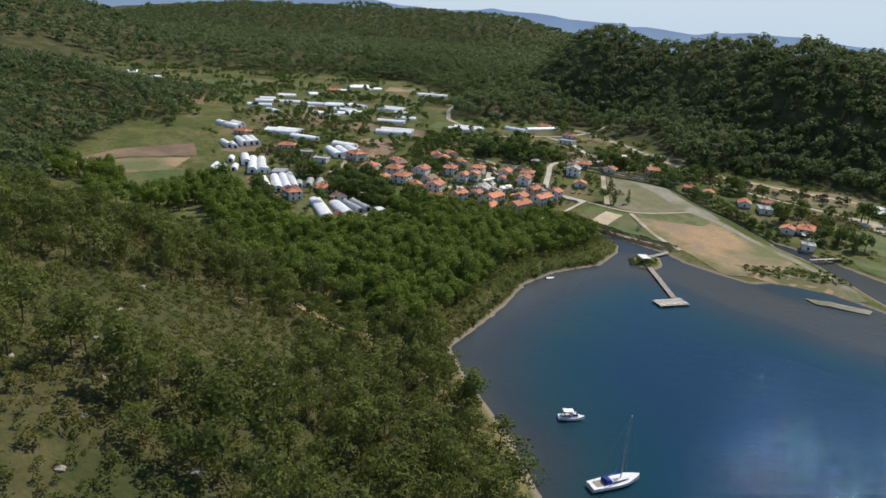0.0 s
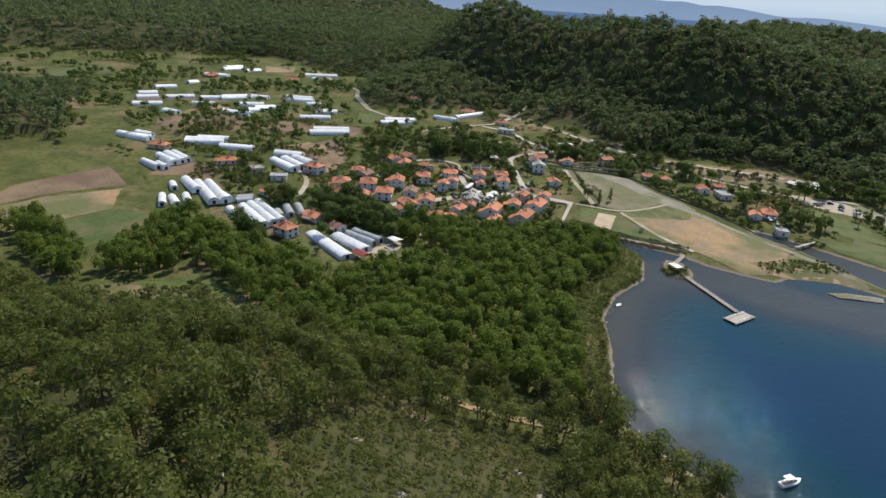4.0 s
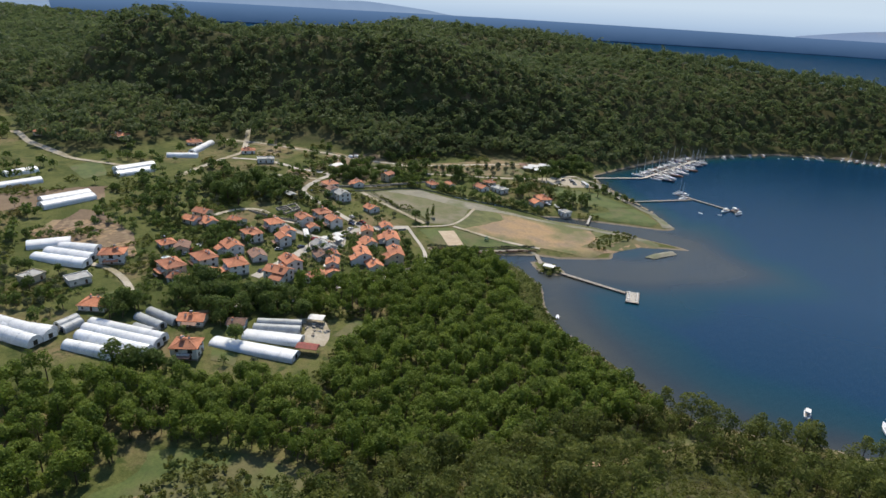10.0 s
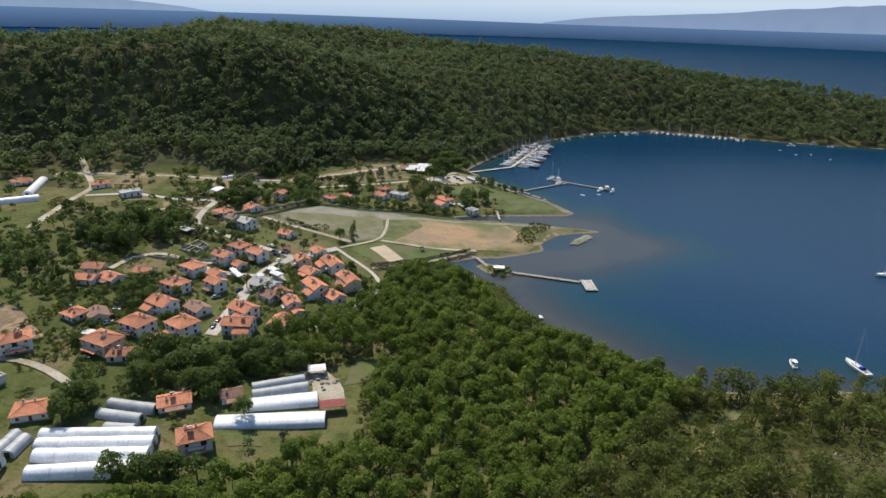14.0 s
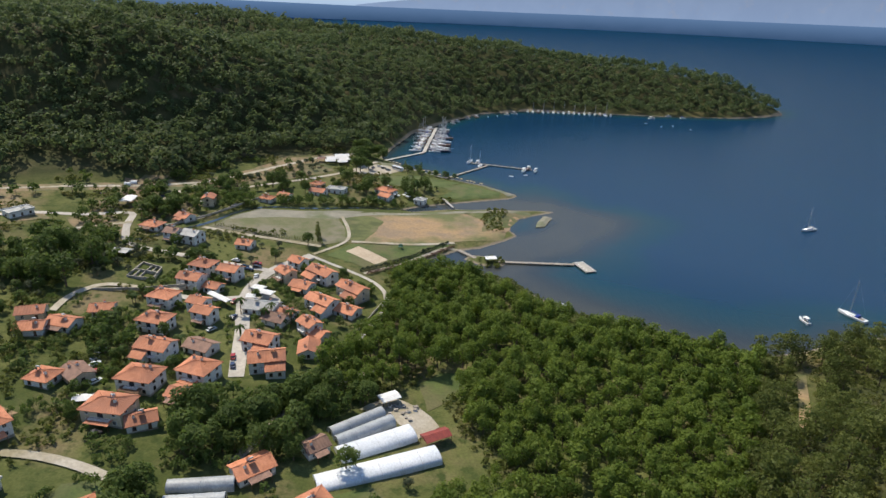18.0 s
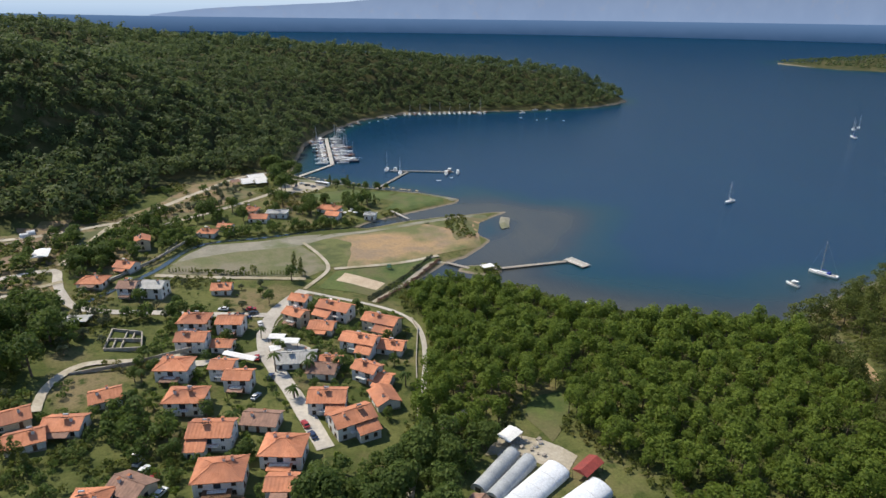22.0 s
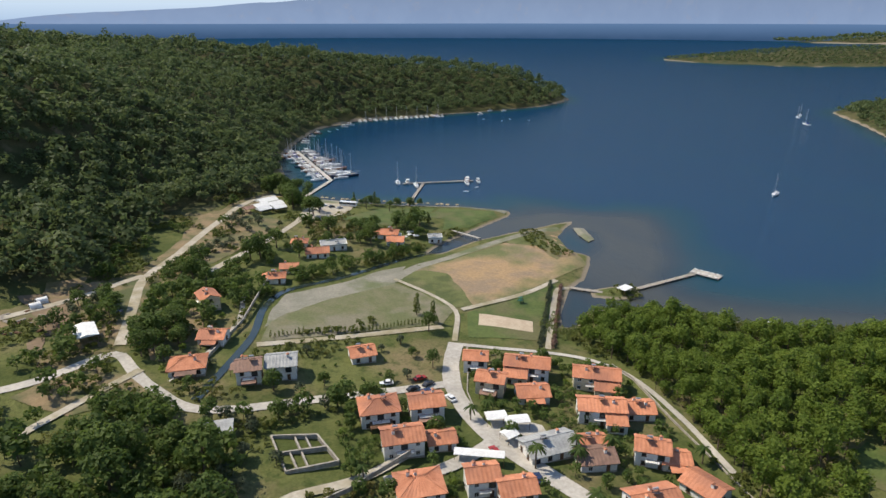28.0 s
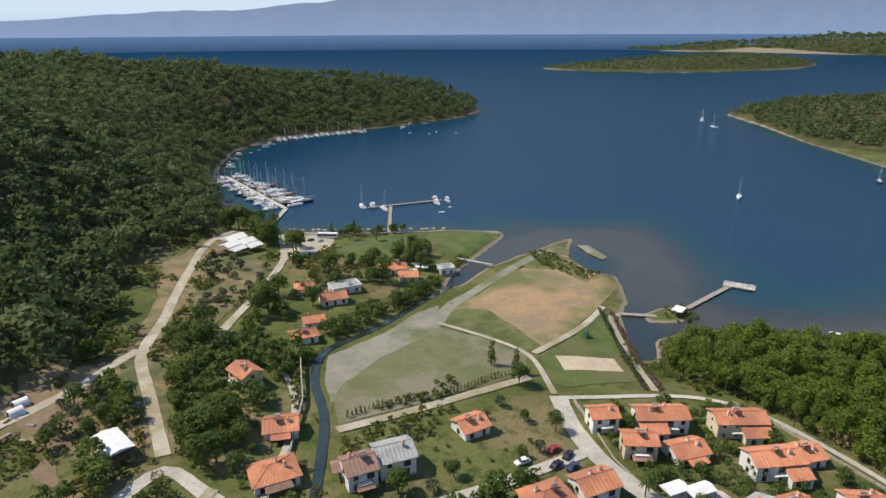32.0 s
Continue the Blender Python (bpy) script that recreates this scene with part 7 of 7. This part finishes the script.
TYRE = bmesh.new()
rod(TYRE, (0, -0.1, 0), (0, 0.1, 0), 0.32, n=12)
TYRE = mesh_of("wheel", TYRE, DARK)
RIM = bmesh.new()
rod(RIM, (0, -0.11, 0), (0, 0.11, 0), 0.19, n=8)
RIM = mesh_of("rim", RIM, STEEL)
PAINTS = [("white", (0.78, 0.78, 0.77)), ("dark blue", (0.03, 0.045, 0.10)), ("silver grey", (0.42, 0.43, 0.44)), ("black", (0.02, 0.02, 0.022)), ("red", (0.35, 0.03, 0.025))]
CARS = [(nm, car_meshes(plain_mat("car_paint", c, tuple(v * 0.9 for v in c), 1, 3, rough=0.25, spec=0.6, relief=0))) for nm, c in PAINTS]


def car(x, y, turn, i, group="parked cars"):
    nm, (body, cab, roof) = CARS[i % len(CARS)]
    th = tagged(empty("car", x, y, ground_z(x, y) + 0.12, turn), f"{nm} parked car on a pale lane", "car", group)
    b = shared("body", body, th)
    shared("cabin_glass", cab, th)
    shared("car_roof", roof, th)
    for sx in (-1.3, 1.3):
        for sy in (-0.8, 0.8):
            w = shared("wheel", TYRE, th, pose(sx, sy, 0.32))
            shared("rim", RIM, w)


for i, (x, y, a) in enumerate(((-167.1, -56.3, 100), (-170.1, -46.7, 20), (-172.8, -50.7, 15), (-171.2, -42.8, 5), (-175.6, -47.9, 10), (-162.3, -96.8, 75), (-167.2, -83.5, 88), (-166.5, -108.5, 60), (-149.5, -130.9, 110), (-151.5, -125.3, 110), (-195.6, -137.3, 70), (-193.6, -141, 65),
                               (-190.8, -144.7, 70), (-196.6, -132.5, 75), (-188, -150.4, 60), (-142, 164.7, 20), (-138, 161.4, 25), (-146, 168.9, 15), (-133, 169.8, 30), (-150, 163, 80), (-182.2, -42.3, 170), (-173.8, -174.5, 30), (-256.4, 32.7, 80))):
    car(x, y, a, (i * 3 + i // 4) % 5)
bus = tagged(empty("bus", -131, 166, ground_z(-131, 166) + 0.1, 140), "white coach parked behind the beach", "bus")
part("body", boxed(-5.5, -1.25, 0.45, 5.5, 1.25, 3.1), HULL, bus)
part("windows", boxed(-5.2, -1.28, 1.6, 5.53, 1.28, 2.6), DARK, bus)
for sx in (-3.8, 3.8):
    for sy in (-1.1, 1.1):
        shared("wheel", TYRE, bus, pose(sx, sy, 0.45) @ Matrix.Scale(1.4, 4))


# ---- canopies, sheds and yards ----
def canopy(x, y, turn, L, D, h, label, group, top=CANVAS, ridge=0.7):
    th = tagged(empty("canopy", x, y, ground_z(x, y), turn), label, "canopy", group)
    bm = bmesh.new()
    prism(bm, [(-D / 2, h), (D / 2, h), (D / 2, h + 0.12), (0, h + ridge), (-D / 2, h + 0.12)], -L / 2, L / 2)
    bmesh.ops.transform(bm, matrix=Matrix.Rotation(radians(90), 4, "Z"), verts=bm.verts)
    part("cover", bm, top, th)
    for sx in (-1, 1):
        for sy in (-1, 1):
            part("post", boxed(sx * (L / 2 - 0.2) - 0.06, sy * (D / 2 - 0.2) - 0.06, -0.3, sx * (L / 2 - 0.2) + 0.06, sy * (D / 2 - 0.2) + 0.06, h), WOODDK, th)
    return th


canopy(-172.7, -85.1, -32, 13, 3.0, 2.6, "long white awning over a driveway", "white awnings")
canopy(-160.2, -71.6, -15, 6, 4, 2.7, "white canvas awning in a cafe garden", "white awnings")
canopy(-155.6, -75.3, -15, 7, 4, 2.7, "white canvas awning in a cafe garden", "white awnings")
canopy(-160.9, -80.3, 10, 4, 4, 2.6, "white canvas awning beside the street", "white awnings")
for x, y, L, D in ((-184, 168, 9, 8), (-175, 171, 9, 8), (-174.5, 162.5, 8, 7), (-183.5, 159.5, 8, 6)):
    canopy(x, y, 20, L, D, 2.8, "broad white marquee roof of the beach cafe", "cafe marquees", CANVAS, 1.4)
canopy(-178.5, 179, 20, 12, 9, 2.9, "broad white marquee roof of the beach cafe", "cafe marquees", CANVAS, 1.6)
canopy(-191.5, 162.5, 20, 6, 6, 2.8, "red-roofed kiosk beside the white marquee", "cafe marquees", OLDTILE, 1.3)
canopy(-74, -159, 33, 9, 5, 3.0, "dark red sheet-roofed shed by the greenhouses", "sheds", plain_mat("red_sheet", (0.30, 0.06, 0.045), (0.24, 0.05, 0.04), 0.5, 3, rough=0.6), 1.0)
canopy(-91.4, -141, 35, 7, 5, 2.8, "pale tarpaulin shelter by the greenhouses", "sheds", CANVAS, 0.5)
canopy(-184.1, -161.4, 15, 8, 4, 2.5, "white tarpaulin shelter beside a house", "sheds", CANVAS, 0.6)
canopy(-232.9, -52.8, -10, 9, 6, 2.6, "grey sheet-roofed shelter by the lane", "sheds", GREYROOF, 0.8)
canopy(-265.7, 13.5, 100, 11, 7, 3.4, "white walled shed beside the hill road", "sheds", CANVAS, 0.8)

for i, (x, y) in enumerate(((-283.4, 48.4), (-284.9, 43.7))):
    tunnel(x, y, x + 3.4, y + 1.2, 3.0, 2.2, CANVAS, "small white domed shelter in a dirt yard", "domed shelters", False)
rng = random.Random(44)
for i in range(16):
    x, y, L = -285.5 + rng.uniform(-7, 8), 33 + rng.uniform(-10, 10), rng.uniform(1.5, 3.5)
    th = tagged(empty("timber_stack", x, y, ground_z(x, y) + 0.05, rng.uniform(0, 180)), "stack of brown boards on bare earth", "timber", "timber stacks")
    for k in range(3):
        part("board", boxed(-L / 2, -0.5 + k * 0.36, 0, L / 2, -0.2 + k * 0.36, 0.35 + 0.1 * (k % 2)), WOODDK if i % 2 else TIMBER, th)
canopy(-222.2, -22.2, -20, 6, 5, 2.6, "small red-roofed shed beside the channel", "sheds", OLDTILE, 1.0)

# stacked clutter in the yard by the greenhouses
rng = random.Random(33)
for i in range(34):
    x, y = -89.8 + rng.uniform(-8, 8), -146 + rng.uniform(-5, 5)
    if abs((x + 89.8) * 0.8 - (y + 146)) > 9:
        continue
    s = rng.uniform(0.5, 1.5)
    th = tagged(empty("crate", x, y, ground_z(x, y), rng.uniform(0, 90)), "weathered crate in a cluttered farm yard", "crate", "crates in the yard")
    part("box", boxed(-s / 2, -s * 0.35, 0, s / 2, s * 0.35, s * 0.6), rng.choice((CANVAS, TIMBER, STONE, GREYROOF)), th)
    part("lid", boxed(-s / 2 - 0.03, -s * 0.35 - 0.03, s * 0.6, s / 2 + 0.03, s * 0.35 + 0.03, s * 0.6 + 0.05), TIMBER, th)
patch("yard", [(-100.8, -146.3), (-91.8, -136.4), (-80.7, -141.7), (-73.2, -150.9), (-80.5, -158.8), (-89.8, -147.8)], TRACK, "bare earth yard behind greenhouses", "yard", 0.08, 1)
patch("yard", [(-159.5, -65.7), (-148.2, -77), (-149.8, -84.8), (-158.8, -89), (-164.6, -79.5)], CONCRETE, "pale paved cafe yard", "yard", 0.07, 0.5)

# ---- low walls ----
def wall_run(name, pts, h, w, material, label, category, group=""):
    th = tagged(empty(name, pts[0][0], pts[0][1], ground_z(*pts[0])), label, category, group)
    o = Vector((*pts[0], 0))
    for a, b in zip(pts, pts[1:]):
        a, b = Vector((*a, 0)) - o, Vector((*b, 0)) - o
        L = (b - a).length
        n = max(1, round(L / 3))
        m = Matrix.Translation(a) @ (b - a).to_track_quat("X", "Z").to_matrix().to_4x4()
        me = mesh_of("panel", boxed(0, -w / 2, -0.6, L / n - 0.04, w / 2, h), material)
        cap = mesh_of("coping", boxed(-0.02, -w / 2 - 0.05, h, L / n - 0.02, w / 2 + 0.05, h + 0.09), material)
        for i in range(n):
            p = shared("panel", me, th, m @ Matrix.Translation((i * L / n, 0, 0)))
            shared("coping", cap, p)
    return th


ruin = [[(-220, -58.2), (-208.9, -62.7), (-206.7, -75.2), (-219.4, -73.7), (-220, -58.2)], [(-214.4, -60.9), (-214, -73.5)], [(-219.7, -66), (-207.8, -68.5)], [(-211.7, -61.8), (-211.5, -67.6)], [(-216.9, -66.9), (-216.7, -73.6)]]
for pts in ruin:
    wall_run("foundation_wall", pts, 0.8, 0.35, STONE, "low pale wall of an unfinished house foundation", "wall", "foundation walls")
wall_run("garden_wall", [(-147.2, -28.2), (-152.9, -40.1), (-160.3, -54.1), (-163.6, -67.8), (-162.3, -79.4)], 1.1, 0.25, STONE, "pale garden wall beside the street", "wall")
wall_run("garden_wall", [(-105.8, -55.8), (-105.1, -65.5), (-110.2, -89), (-116.8, -125.9)], 0.9, 0.25, STONE, "pale wall between lane and wood", "wall")
wall_run("river_wall", [(-238.2, -20.8), (-227.9, -5.2), (-216.7, 12.4), (-209.9, 28.5), (-201.4, 47.7)], 0.5, 0.3, STONE, "pale retaining wall of the river channel", "wall")
wall_run("garden_wall", [(-226.1, -89.4), (-207.2, -85.9), (-189.2, -79.4)], 0.7, 0.25, STONE, "low pale wall along a lane", "wall")

# ---- the hedged causeway to the pier ----
strip("causeway", [(-119.6, -37.8), (-99.8, -11.4), (-79.7, 14.2), (-74.9, 10.5)], 2.2, TRACK, "straight earth path between two hedges", "path", 0.2)
hedge = templates(broad_lobes, 4, 80, 0.28, 1.7, 2.0, 71)
xy = []
for off in (-2.4, 2.4):
    for i in range(44):
        f = i / 43
        xy.append((-119.7 + 40 * f + off * 0.79, -36.8 + 52 * f - off * 0.61))
xy = np.array(xy)
PINKISH = leaf_mat("flowering_hedge", (0.12, 0.09, 0.055), (0.30, 0.17, 0.15), 0.5)
forest("hedge", "two rows of pinkish flowering shrubs along the causeway", xy[44:], hedge, 0.7, 1.3, PINKISH, 72, False)
forest("hedge", "row of grey-green shrubs along the causeway", xy[:44], hedge, 0.7, 1.3, OLIVE, 73, False)

# a climbing frame on the lawn
gym = tagged(empty("climbing_frame", -106.6, 2, ground_z(-106.6, 2), 20), "small dark green climbing frame on the lawn", "play equipment")
GREENP = plain_mat("green_paint", (0.02, 0.12, 0.07), (0.02, 0.09, 0.055), 1, 4, rough=0.5)
for sx in (-1, 1):
    for sy in (-1, 1):
        bm = bmesh.new()
        rod(bm, (sx * 1.2, sy * 1.0, -0.2), (sx * 0.7, sy * 0.4, 2.6), 0.09)
        part("leg", bm, GREENP, gym)
part("platform", boxed(-1.1, -0.9, 1.3, 1.1, 0.9, 1.42), GREENP, gym)
part("roof", boxed(-0.9, -0.7, 2.55, 0.9, 0.7, 2.68), GREENP, gym)


# ---- palms ----
def palm_meshes(h, seed):
    rng = random.Random(seed)
    bm = bmesh.new()
    rod(bm, (0, 0, -0.4), (0.15, 0.1, h), 0.24, 0.17, 8)
    trunk = mesh_of("trunk", bm, BARK)
    bm = bmesh.new()
    for i in range(22):
        a, up = rng.uniform(0, 6.28), rng.uniform(-0.1, 0.9)
        d = Vector((math.cos(a), math.sin(a), 0))
        side = Vector((-d.y, d.x, 0))
        prev = None
        for k in range(6):
            f = k / 5
            c = Vector((0.15, 0.1, h)) + d * (2.6 * f) + Vector((0, 0, 1.6 * up * f - 2.0 * f * f))
            w = 0.32 * math.sin(math.pi * (0.12 + 0.86 * f))
            row = [bm.verts.new(c - side * w - Vector((0, 0, 0.14))), bm.verts.new(c), bm.verts.new(c + side * w - Vector((0, 0, 0.14)))]
            if prev:
                bm.faces.new((prev[0], prev[1], row[1], row[0]))
                bm.faces.new((prev[1], prev[2], row[2], row[1]))
            prev = row
    return trunk, mesh_of("fronds", bm, GARDEN)


PALMS = [palm_meshes(5.5, 1), palm_meshes(4.0, 2), palm_meshes(7.0, 3)]
for i, (x, y) in enumerate(((-166.3, -67.9), (-159.5, -65.7), (-160.6, -92.9), (-138.5, -95.9), (-141.2, -98), (-147.8, -92.4), (-149.5, -95.4), (-154.6, -110), (-202.2, -98.2), (-203.7, -109.8), (-207.2, -111.8), (-199.8, -117.4), (-202.8, -82.8), (-135.3, -79.4),
                            (-122, 158), (-110, 149.6), (-96.5, 120.9), (-108.9, 109.3), (-131.5, 120), (-172.5, -122.2), (-123.8, -99.2), (-117.2, -106.7))):
    th = tagged(empty("palm", x, y, ground_z(x, y), 40 * i, 0.85 + 0.1 * (i % 4)), "palm tree with arching green fronds", "palm", "palms in the gardens")
    tr, fr = PALMS[i % 3]
    shared("trunk", tr, th)
    shared("fronds", fr, th)

# ---- rocks on the slope, rubble on the shore ----
def rock_mesh(seed):
    rng = random.Random(seed)
    bm = bmesh.new()
    bmesh.ops.create_icosphere(bm, subdivisions=1, radius=1)
    for v in bm.verts:
        v.co *= rng.uniform(0.6, 1.15)
        v.co.z *= 0.65
    return mesh_of("rock", bm, STONE)


ROCKS = [rock_mesh(i) for i in range(4)]
rng = random.Random(44)
for i in range(46):
    x, y = rng.gauss(130, 40), rng.gauss(-150, 28)
    if ground_z(x, y) > 6:
        ob = new("rock", ROCKS[i % 4])
        s = rng.uniform(0.4, 1.3)
        ob.matrix_basis = pose(x, y, ground_z(x, y) + 0.1 * s, 0, 0, rng.uniform(0, 360)) @ Matrix.Scale(s, 4)
        tagged(ob, "pale weathered boulder on the dry slope", "rock", "boulders on the slope")
for i in range(40):
    f = rng.random()
    x, y = (-30 + 86 * f + rng.uniform(-1, 1), -49 - 43 * f ** 0.8 + rng.uniform(-1.5, 1.5)) if i < 24 else (rng.uniform(-50, -14), rng.uniform(94, 99))
    ob = new("rock", ROCKS[i % 4])
    s = rng.uniform(0.25, 0.7)
    ob.matrix_basis = pose(x, y, ground_z(x, y) + 0.1 * s, 0, 0, rng.uniform(0, 360)) @ Matrix.Scale(s, 4)
    tagged(ob, "grey stone on the waterline", "rock", "stones on the waterline")
patch("sand_bar", BAR, GRAVEL, "low bare sand bar off the river mouth", "sand bar", 0.35, 0.6)
